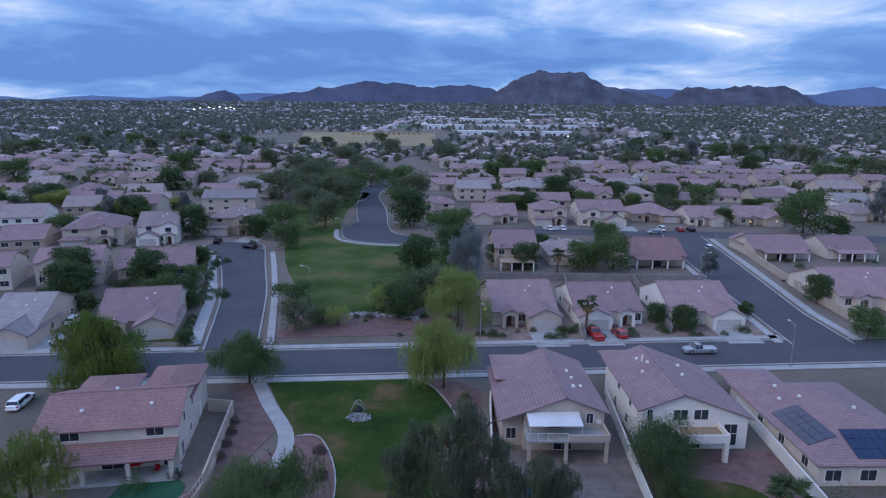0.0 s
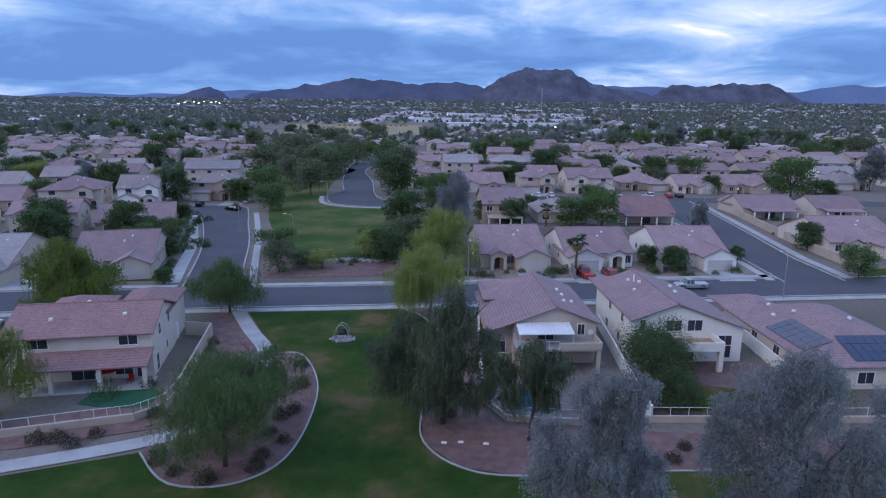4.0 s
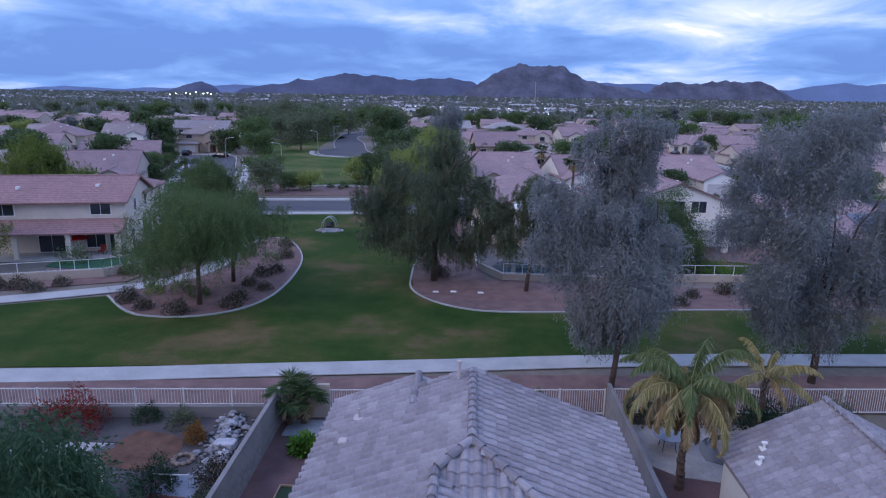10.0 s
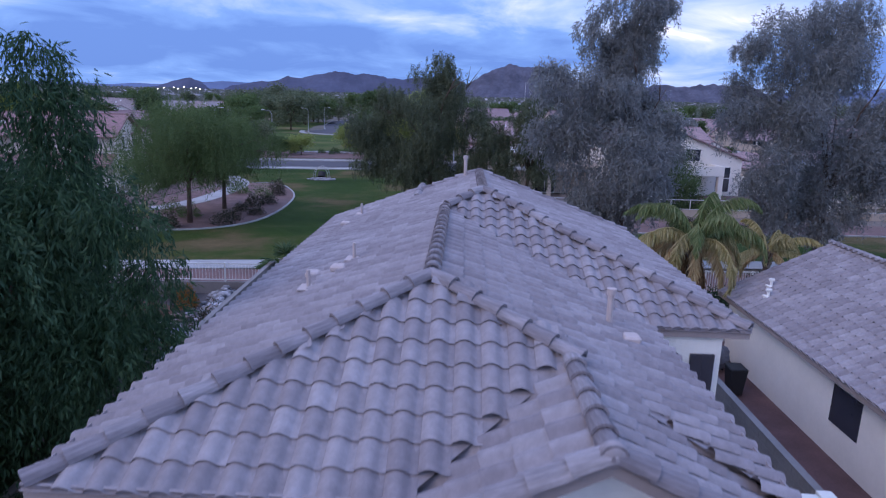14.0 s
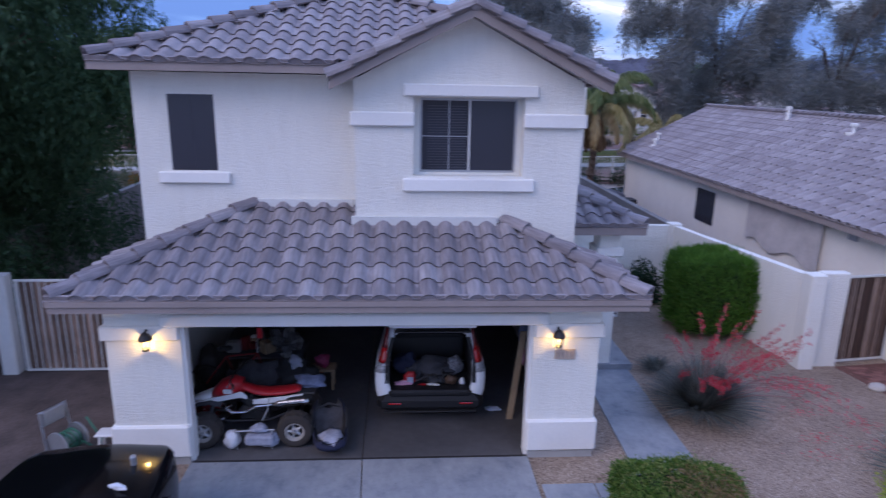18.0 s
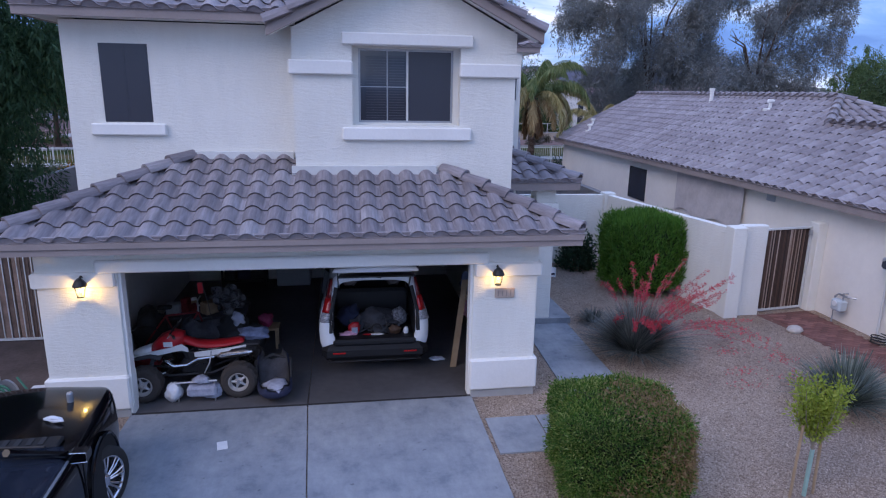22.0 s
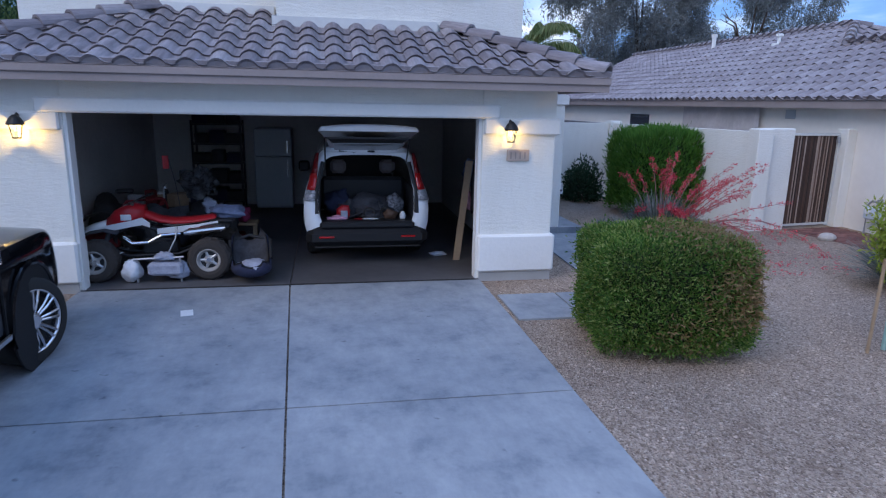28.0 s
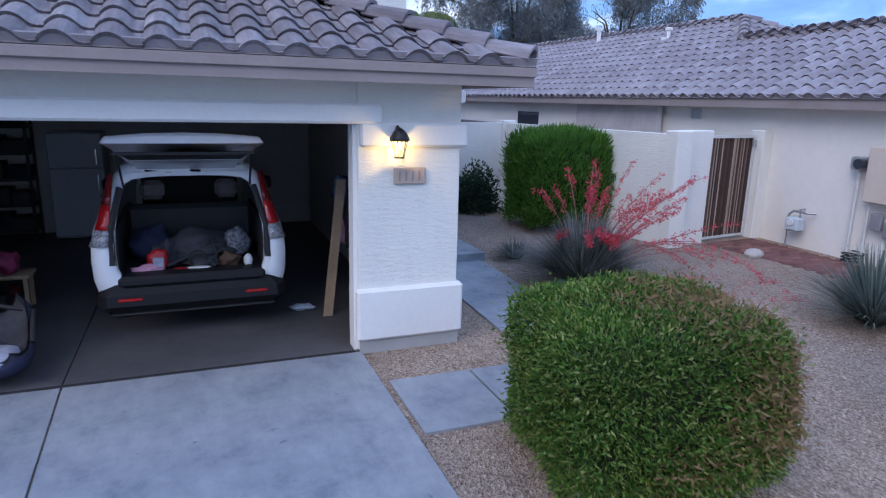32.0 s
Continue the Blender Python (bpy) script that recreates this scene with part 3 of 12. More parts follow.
def ground_sheet():
    s = Shape()
    rings = [0.0, 60, 200, 600, 1440, 1800, 2200, 2600, 3000, 3500, 4000, 4500, 4900]
    n = 96
    s.v.append((0, 60, -0.06))
    for r in rings[1:]:
        s.v.extend([(r * math.cos(2 * math.pi * i / n), 60 + r * math.sin(2 * math.pi * i / n), rise(60 + r * math.sin(2 * math.pi * i / n)) - 0.06) for i in range(n)])
    for i in range(n):
        s.f.append((0, 1 + i, 1 + (i + 1) % n))
    for k in range(len(rings) - 2):
        for i in range(n):
            a, b = 1 + k * n + i, 1 + k * n + (i + 1) % n
            s.f.append((a, a + n, b + n, b))
    return s


setting("ground", ground_sheet(), dirt(), "bare desert gravel ground of the suburb", "ground")


def sheet(name, pts, z, material, label, category, thick=0.05):
    return setting(name, Shape().prism(pts, z - thick, z), material, label, category)


def strip(s, pts, width, z0, z1):
    """A band of even width along a line, as kerbs and edgings are."""
    n = len(pts)
    out = []
    for i, p in enumerate(pts):
        a, b = Vector(pts[max(i - 1, 0)]), Vector(pts[min(i + 1, n - 1)])
        d = (b - a).normalized()
        out.append((Vector(p), Vector((-d.y, d.x)) * width / 2))
    for (p, q), (r, t) in zip(out, out[1:]):
        s.prism([tuple(p - q), tuple(r - t), tuple(r + t), tuple(p + q)], z0, z1)
    return s


def curve_pts(pts, per=6):
    """A smooth line through the points."""
    out = []
    q = [pts[0], *pts, pts[-1]]
    for i in range(1, len(q) - 2):
        p0, p1, p2, p3 = (np.array(v, float) for v in q[i - 1:i + 3])
        for k in range(per):
            t = k / per
            out.append(tuple(0.5 * (2 * p1 + (p2 - p0) * t + (2 * p0 - 5 * p1 + 4 * p2 - p3) * t * t + (3 * p1 - p0 - 3 * p2 + p3) * t ** 3)))
    out.append(tuple(pts[-1]))
    return out


def st_y(x, off=0.0):
    return 96.4 + 0.16 * x + off


# gravel yards round the house
sheet("front_yard_gravel", [(-14, -16), (16, -16), (16, 8.2), (-14, 8.2)], -0.03, MAT["gravel"], "tan decomposed gravel of the front yard", "gravel")
# Reddish litter, its colour darkened for the shade under the trees.
sheet("shaded_litter_bed", [(-14, -5.0), (-6.4, -4.2), (-4.6, -1.6), (-3.75, 0.3), (-3.6, 3.4), (-3.6, 12.0), (-14, 12.0)], -0.018, surf("tree_shade_litter", (0.092, 0.068, 0.060), 0.95, var=0.45, big=1.2, fine=20, bumpy=0.6), "reddish leaf litter, tree shade in its colour", "planting bed")
sheet("rear_yard_gravel", [(-9, 8.2), (16, 8.2), (20, 28.3), (-9, 26)], -0.03, surf("reddish_yard_gravel", (0.135, 0.076, 0.072), 0.95, var=0.35, big=0.6, fine=22, bumpy=0.5), "dark reddish gravel of the back yards", "gravel")
# greenbelt
GREEN = [(-75, 26.5), (-30, 30.2), (0, 33.6), (30, 37.4), (75, 41), (75, 48.5), (21, 47.8), (1, 48), (-2, 60), (-2.5, 76), (-6.5, 84), (-12.5, st_y(-12.5, -6.2)), (-34, st_y(-34, -6.2)),
         (-29, 76), (-24, 67), (-22, 62), (-22, 50), (-24, 44), (-28.8, 44.8), (-40, 39.6), (-75, 28.5)]
sheet("lawn_greenbelt", GREEN, 0.0, MAT["grass"], "mown green lawn with worn straw-coloured patches", "lawn")
sheet("mulch_bed_east", [(-5, 54), (-4.3, 48.5), (-0.9, 44.6), (4.5, 43.6), (18, 45.4), (40, 47.5), (40, 52), (16, 52), (2, 53), (0, 64), (-1, 84), (-8, st_y(-8, -6.2)), (-12.5, st_y(-12.5, -6.2)), (-8, 84), (-4.3, 76), (-4.3, 70), (-5, 60)], 0.03, MAT["bed"] if "bed" in MAT else MAT.setdefault("bed", surf("red_brown_mulch", (0.175, 0.105, 0.095), 0.95, var=0.3, big=0.8, fine=12, bumpy=0.5)), "reddish gravel planting bed", "planting bed")
sheet("mulch_bed_west", curve_pts([(-28.8, 44.6), (-24.1, 40.3), (-18.5, 41.0), (-15.7, 46.3), (-16.6, 58.5), (-20.7, 67.6), (-24, 68), (-28, 58), (-28.5, 48.5)], 4), 0.03, MAT["bed"], "curved red-brown gravel planting bed with shrubs", "planting bed")
sheet("verge_bed_west", [(-75, 36), (-40, 44.5), (-29.5, 49), (-28.5, 60), (-27, 70), (-36, 84.5), (-39, 84.5), (-33, 68), (-31, 56), (-44, 48.5), (-75, 41)], 0.02, MAT["bed"], "red gravel verge along the walled gardens", "planting bed")
sheet("verge_bed_south", [(-40, 24.6), (-8, 26.2), (8, 27.6), (40, 30), (75, 33.5), (75, 37), (30, 34), (0, 31.6), (-30, 27.9), (-40, 27)], 0.02, MAT["bed"], "red gravel strip between path and back fences", "planting bed")
pathS = Shape()
strip(pathS, curve_pts([(-75, 25.2), (-30, 28.9), (-10.8, 31.5), (-0.6, 33.0), (10, 34.6), (26, 36.1), (75, 39.5)], 4), 1.9, 0.0, 0.05)
setting("footpath_south", pathS, MAT["kerb"], "pale concrete footpath through the greenbelt", "footpath")
pathW = Shape()
strip(pathW, curve_pts([(-75, 31), (-50, 37.8), (-39, 41.7), (-28.3, 47.2), (-24.8, 52), (-24.2, 60), (-25.4, 68), (-30.6, 76.3), (-36.2, 85.8)], 5), 2.0, 0.0, 0.055)
setting("footpath_west", pathW, MAT["kerb"], "pale curving concrete footpath beside the lawn", "footpath")
edge = Shape()
for line in ([(-28.8, 44.6), (-24.1, 40.3), (-18.5, 41.0), (-15.7, 46.3), (-16.6, 58.5), (-20.7, 67.6), (-24, 68)], [(-12.5, st_y(-12.5, -6.2)), (-8, 84), (-4.3, 76), (-4.3, 70), (-5, 60), (-5, 54), (-4.3, 48.5), (-0.9, 44.6), (4.5, 43.6), (18, 45.4), (40, 47.5)]):
    strip(edge, curve_pts(line, 5), 0.16, 0.0, 0.10)
setting("bed_edging", edge, MAT["kerb"], "pale concrete edging of the planting beds", "kerb")

# streets
X = np.linspace(-260, 260, 27)
sheet("road_cross", [(x, st_y(x, -5.4)) for x in X] + [(x, st_y(x, 5.4)) for x in X[::-1]], -0.01, MAT["asphalt"], "dark asphalt cross street", "road")
LROAD = [(-48.9, 95.0), (-60, 128), (-76, 163), (-83, 170), (-86, 177), (-80, 182), (-70, 180), (-64.5, 168), (-59.4, 154), (-50, 129), (-40.2, 97)]
sheet("road_west", LROAD, 0.0, MAT["asphalt"], "dark asphalt cul-de-sac street", "road")
RROAD = [(54.6, 108), (54.2, 126), (54.2, 170), (57, 209), (69.5, 209), (67.5, 169), (65, 127), (66, 110)]
sheet("road_east", RROAD, 0.0, MAT["asphalt"], "dark asphalt side street", "road")
sheet("road_north", [(0, 206), (57, 207), (160, 205), (160, 216), (57, 218), (0, 216)], -0.004, MAT["asphalt"], "asphalt street with parked vehicles", "road")
MROAD = curve_pts([(-51, 205), (-47, 192), (-40, 186.5), (-29, 184.8), (-19.5, 188.5), (-25, 197), (-34.4, 206), (-44.0, 253), (-54.5, 295), (-54, 340), (-46, 380), (-56, 384), (-66, 345), (-66.8, 320), (-57.4, 259), (-49, 222)], 3)
sheet("road_park", MROAD, 0.0, MAT["asphalt"], "asphalt cul-de-sac beside the park", "road")
sheet("lawn_park", curve_pts([(-38, 121), (-43, 131), (-56, 160), (-70, 205), (-82, 250), (-78, 300), (-60, 300), (-60, 258), (-53, 212), (-48, 188), (-36, 182), (-18, 182), (-8, 170), (-10, 140), (-17, 118), (-30, 117)], 3), 0.0, MAT["park_grass"], "uneven green park lawn with dry patches", "lawn")
sheet("mulch_bed_park", [(-39, 102), (-8, 107), (-6, 118), (-17, 118), (-30, 117), (-38, 121)], 0.005, MAT["bed"], "bare red gravel slope by the street", "planting bed")
XF = np.linspace(-5, 52, 7)
sheet("front_yards_gravel", [(x, st_y(x, 7.6)) for x in XF] + [(x, st_y(x, 26.0)) for x in XF[::-1]], -0.006, surf("pinkish_tan_gravel", (0.25, 0.185, 0.155), 0.95, var=0.3, big=0.4, fine=9, bumpy=0.3), "pinkish tan gravel front yards along the street", "gravel")
kerbs = Shape()
for off in (-5.5, 5.5):
    strip(kerbs, [(x, st_y(x, off)) for x in np.linspace(-260, -50 if off > 0 else 260, 16)], 0.3, -0.02, 0.12)
strip(kerbs, [(x, st_y(x, 5.5)) for x in np.linspace(-40, 54.4, 8)], 0.3, -0.02, 0.12)
strip(kerbs, [(x, st_y(x, 5.5)) for x in np.linspace(66, 260, 8)], 0.3, -0.02, 0.12)
for line in (curve_pts([(-48.9, 95.0), (-60, 128), (-76, 163), (-83, 170), (-86, 177), (-80, 182), (-70, 180), (-64.5, 168), (-59.4, 154), (-50, 129), (-40.2, 97)], 4), RROAD[:4], RROAD[4:], MROAD):
    strip(kerbs, line, 0.3, -0.02, 0.12)
setting("kerb", kerbs, MAT["kerb"], "pale concrete kerbs of the streets", "kerb")
walks = Shape()
strip(walks, [(x, st_y(x, 7.0)) for x in np.linspace(-40, 54, 8)], 1.6, -0.02, 0.11)
strip(walks, [(x, st_y(x, 7.0)) for x in np.linspace(-260, -50, 8)], 1.6, -0.02, 0.11)
strip(walks, [(x, st_y(x, -7.0)) for x in np.linspace(-260, 260, 30)], 1.6, -0.02, 0.11)
strip(walks, [(-51.5, 97), (-62, 128), (-78.5, 164)], 2.2, -0.02, 0.11)
strip(walks, [(-38.5, 99), (-48, 129), (-57.3, 155), (-63, 170)], 1.4, -0.02, 0.11)
strip(walks, [(52.6, 109), (52.4, 126), (52.4, 170), (54, 205)], 1.5, -0.02, 0.11)
strip(walks, [(67.8, 112), (67, 127), (69.5, 169), (71.4, 205)], 1.8, -0.02, 0.11)
strip(walks, curve_pts([(-53, 206), (-49, 191), (-40.5, 184.6), (-29, 182.8), (-17.5, 187)], 4), 1.5, -0.02, 0.11)
setting("pavement", walks, MAT["kerb"], "pale concrete pavements along the streets", "pavement")

# driveway slabs and front walk
def slab(name, pts, z, label, category="driveway"):
    return setting(name, Shape().prism(pts, z - 0.12, z), MAT["concrete"], label, category)


for k, (y0, y1) in enumerate(((-0.02, -3.38), (-3.395, -6.7), (-6.715, -10.0))):
    for x0, x1 in ((-2.46, -0.009), (0.009, 2.46)):
        j0, j1 = -0.045 * y0, -0.045 * y1
        slab("driveway_slab", [(x0, y1), (x1 + j1, y1), (x1 + j0, y0), (x0, y0)] if x0 < -1 else [(x0 + j1, y1), (x1, y1), (x1, y0), (x0 + j0, y0)], -0.004 - 0.002 * k, "blue-grey broom-finished concrete driveway slab")
slab("walk_slab", [(2.53, -1.62), (3.26, -1.62), (3.26, -0.70), (2.53, -0.70)], -0.01, "grey concrete stepping slab beside the drive", "front walk")
slab("walk_slab", [(3.28, -1.62), (4.45, -1.62), (4.45, -0.70), (3.28, -0.70)], -0.01, "grey concrete stepping slab beside the drive", "front walk")
slab("walk_strip", [(3.95, -0.68), (4.95, -0.68), (5.05, 4.6), (4.15, 4.6)], -0.008, "grey concrete walk to the front door", "front walk")

# ---- the tan-roofed house with the open garage ----
house = thing("house", "two-storey white stucco house with grey concrete tile roof", "house")
PITCH = 0.375


def tile_shape(w=0.318, l=0.43, h=0.064):
    """One curved concrete tile; x across, y up the slope."""
    s = Shape()
    prof = [(w * 0.70 * i / 7, h * math.sin(math.pi * i / 7) ** 0.8) for i in range(8)] + [(w * 0.76, -0.012), (w * 0.88, -0.020), (w * 1.02, -0.014)]
    n = len(prof)
    th = 0.032
    low = [(x, 0.0, z + th) for x, z in prof]
    top = [(x, l, z) for x, z in prof]
    lip = [(x, 0.028, z - 0.004) for x, z in prof]
    s.v = low + top + lip + low
    for i in range(n - 1):
        s.f.append((i, i + 1, n + i + 1, n + i))
        s.f.append((2 * n + i, 2 * n + i + 1, 3 * n + i + 1, 3 * n + i))
    return s


TILE = tile_shape().mesh("roof_tile", True)
TILE.materials.append(MAT["tile"])


def inside(poly, x, y):
    hit = False
    for (x0, y0), (x1, y1) in zip(poly, poly[1:] + poly[:1]):
        if (y0 > y) != (y1 > y) and x < x0 + (y - y0) / (y1 - y0) * (x1 - x0):
            hit = not hit
    return hit


def slope_frame(origin, along, up):
    """Matrix of a roof slope: x along the eave, y up the slope, z out of it."""
    u, v = Vector(along).normalized(), Vector(up).normalized()
    w = u.cross(v)
    m = Matrix((u, v, w)).transposed().to_4x4()
    m.translation = Vector(origin)
    return m


def tiles_on(parent, m, poly, single, name="roof_tile", w=0.318, gauge=0.36):
    """Lay tiles over a slope's outline; single tiles as parts or one joined run."""
    xs, ys = [p[0] for p in poly], [p[1] for p in poly]
    base = np.array([v.co[:] for v in TILE.vertices])
    faces = np.array([p.vertices[:] for p in TILE.polygons])
    cos, qs = [], []
    j = 0
    y = min(ys)
    while y < max(ys) - 0.05:
        i = math.floor(min(xs) / w)
        while i * w < max(xs):
            x = i * w
            if inside(poly, x + w / 2, y + gauge * 0.55):
                r = random.uniform(-0.004, 0.004)
                q = m @ Matrix.Translation((x, y + r, 0.02)) @ Matrix.Rotation(random.uniform(-0.006, 0.006), 4, "Z")
                if single:
                    ob = new(name, TILE)
                    ob.parent = parent
                    ob.matrix_basis = q
                else:
                    a = np.array(q)
                    qs.append(faces + len(base) * len(cos))
                    cos.append(base @ a[:3, :3].T + a[:3, 3])
            i += 1
        y += gauge
        j += 1
    if cos:
        me = mesh_arrays("tile_run", np.concatenate(cos), np.concatenate(qs))
        me.polygons.foreach_set("use_smooth", [True] * len(me.polygons))
        me.materials.append(MAT["tile_run"])
        ob = new("tile_run", me)
        ob.parent = parent
        tagged(ob, kind="stuff")
    under = Shape().add([m @ Vector((x, y, 0.012)) for x, y in poly], [tuple(range(len(poly)))])
    part("underlay", under, MAT["tile_run"], parent)
    y0 = min(ys)
    ex = [p[0] for p in poly if p[1] < y0 + 0.01]
    eave = Shape().box(min(ex) + 0.02, max(ex) - 0.02, 0.03, 0.06, -0.03, 0.075)
    part("eave_closure", eave.turn(m), MAT["tile_run"], parent)


def caps_on(parent, a, b, r=0.125, piece=0.40, name="ridge_cap"):
    """A row of overlapping half-round caps from a (low end) to b."""
    a, b = Vector(a), Vector(b)
    d = b - a
    n = max(1, round(d.length / piece))
    d.normalize()
    side = d.cross(Vector((0, 0, 1))).normalized()
    up = side.cross(d)
    step = (b - a).length / n
    s = Shape()
    rows = []
    for y, rr, lift, inn in ((0.0, r, 0.045, 0.0), (step * 1.1, r * 0.84, 0.012, 0.0), (step * 1.1, r * 0.7, 0.0, 0.0), (0.0, r * 0.84, 0.03, 0.0)):
        rows.append([(rr * math.cos(t), y, rr * 0.95 * math.sin(t) + lift - 0.03) for t in (math.pi * k / 8 for k in range(9))])
    s.loft([[*r_] for r_ in zip(*rows)], caps=True)
    me = s.mesh(name, False)
    me.materials.append(MAT["tile"])
    for k in range(n):
        ob = new(name, me)
        ob.parent = parent
        m = Matrix((side, d, up)).transposed().to_4x4()
        m.translation = a + d * step * k
        ob.matrix_basis = m


def slope(parent, p0, p1, outline, rise, single=False):
    """Tiled slope over the eave p0->p1; outline in (along, run) plan metres; rise per metre of run."""
    a, b = Vector(p0), Vector(p1)
    u = (b - a).normalized()
    inw = Vector((-u.y, u.x, 0))
    v = (inw + Vector((0, 0, rise))).normalized()
    k = math.sqrt(1 + rise * rise)
    tiles_on(parent, slope_frame(a, u, v), [(x, y * k) for x, y in outline], single)


# garage front: piers, head, bands
WX0, WX1 = -3.46, 3.42
g = part("garage_front_wall", Shape().rbox(2.44, WX1, 0.0, 0.25, 0.0, 2.56, 0.012).rbox(WX0, -2.44, 0.0, 0.25, 0.0, 2.56, 0.012).box(-2.46, 2.46, 0.02, 0.25, 2.13, 2.56), MAT["stucco"], house)
for x0, x1, nm in ((2.42, WX1 + 0.05, "pier_base"), (WX0 - 0.05, -2.42, "pier_base")):
    part(nm, Shape().rbox(x0, x1, -0.06, 0.3, 0.10, 0.60, 0.025), MAT["trim"], house)
    part("footing", Shape().box(x0 + 0.03, x1 - 0.03, -0.02, 0.28, -0.1, 0.10), MAT["kerb"], house)
for x0, x1 in ((2.46, WX1 + 0.05), (WX0 - 0.05, -2.46)):
    part("pier_cap", Shape().rbox(x0, x1, -0.06, 0.3, 1.90, 2.11, 0.02), MAT["trim"], house)
part("door_head_band", Shape().rbox(-2.70, 2.66, -0.07, 0.06, 2.10, 2.27, 0.02), MAT["trim"], house)
part("door_jamb", Shape().box(2.405, 2.44, 0.03, 0.2, 0, 2.13).box(-2.44, -2.405, 0.03, 0.2, 0, 2.13).box(-2.44, 2.44, 0.03, 0.2, 2.095, 2.13), MAT["trim"], house)
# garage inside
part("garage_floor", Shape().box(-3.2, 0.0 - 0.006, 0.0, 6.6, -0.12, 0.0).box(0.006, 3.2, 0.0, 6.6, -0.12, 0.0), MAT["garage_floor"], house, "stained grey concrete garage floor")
for b_ in ((-3.22, -3.12, 0.25, 6.6, 0, 2.56), (3.12, 3.22, 0.25, 6.6, 0, 2.56), (-3.22, 3.22, 6.6, 6.7, 0, 2.56)):
    part("garage_inner_wall", Shape().box(*b_), MAT["drywall"], house)
part("garage_ceiling", Shape().box(-3.22, 3.22, 0.25, 6.7, 2.56, 2.62), MAT["drywall"], house)
part("raised_door", Shape().rbox(-2.40, 2.40, 0.45, 2.75, 2.28, 2.33, 0.01), MAT["plastic_white"], house, "white sectional door raised under the ceiling")
for x in (-2.44, 2.42):
    part("door_track", Shape().box(x, x + 0.02, 0.3, 2.9, 2.2, 2.26), MAT["steel"], house)
part("threshold_joint", Shape().box(-2.40, 2.40, -0.022, 0.012, -0.03, 0.0045), MAT["felt"], house)
# side and upper walls
part("ground_floor_wall", Shape().box(WX0, -3.24, 0.25, 16.2, 0, 2.6).box(3.24, WX1, 0.25, 6.9, 0, 2.6).box(3.42, 4.9, 6.75, 6.95, 0, 5.5).box(4.72, 4.92, 6.95, 15.0, 0, 5.5).box(-3.4, 4.9, 15.0, 15.2, 0, 5.5), MAT["stucco"], house)


def wall_with_hole(x0, x1, y0, y1, z0, z1, hx0, hx1, hz0, hz1):
    return Shape().box(x0, hx0, y0, y1, z0, z1).box(hx1, x1, y0, y1, z0, z1).box(hx0, hx1, y0, y1, z0, hz0).box(hx0, hx1, y0, y1, hz1, z1)


UX0, UX1, BX0 = -3.48, 3.30, -0.13
part("upper_wall", wall_with_hole(UX0, BX0, 1.77, 1.97, 2.62, 5.46, -2.97, -2.28, 3.99, 5.14), MAT["stucco"], house)
part("upper_side_wall", Shape().box(UX0, UX0 + 0.2, 1.97, 15.2, 2.6, 5.46).box(UX1 - 0.2, UX1, 1.5, 6.9, 2.6, 5.46), MAT["stucco"], house)
gx = (BX0 + UX1) / 2
for b_ in ((BX0, 0.75, 2.9, 5.40), (2.42, UX1, 2.9, 5.40), (0.75, 2.42, 2.9, 4.0), (0.75, 2.42, 5.17, 5.40)):
    part("bay_wall", Shape().box(b_[0], b_[1], 1.30, 1.50, b_[2], b_[3]), MAT["stucco"], house)
part("gable_wall", Shape().prism_y([(BX0, 5.40), (UX1, 5.40), (gx, 5.40 + 0.52 * (UX1 - gx))], 1.30, 1.50), MAT["stucco"], house)
part("bay_side_wall", Shape().box(BX0, BX0 + 0.2, 1.5, 1.8, 2.9, 5.4), MAT["stucco"], house)
for b_ in ((0.70, 0.85, 3.94, 5.22), (2.34, 2.48, 3.94, 5.22), (0.85, 2.34, 3.94, 4.03), (0.85, 2.34, 5.15, 5.22)):
    part("window_reveal", Shape().box(b_[0], b_[1], 1.50, 1.66, b_[2], b_[3]), MAT["stucco"], house)
for x0, x1, z0, z1 in ((BX0 - 0.06, 0.76, 4.74, 4.95), (2.40, UX1 + 0.06, 4.74, 4.95), (0.60, 2.60, 5.18, 5.36), (0.59, 2.60, 3.77, 3.97)):
    part("bay_band", Shape().rbox(x0, x1, 1.22, 1.34, z0, z1, 0.018), MAT["trim"], house)
part("upper_sill", Shape().rbox(-3.17, -2.09, 1.70, 1.80, 3.79, 3.97, 0.018), MAT["trim"], house)
part("flashing", Shape().box(-1.75, BX0 - 0.06, 1.70, 1.775, 3.40, 3.55).box(BX0 - 0.06, 2.05, 1.23, 1.305, 3.20, 3.375), MAT["metal_white"], house)


MAT["blind"] = surf("dim_blind_slats", (0.05, 0.053, 0.068), 0.5, var=0.2, fine=20)


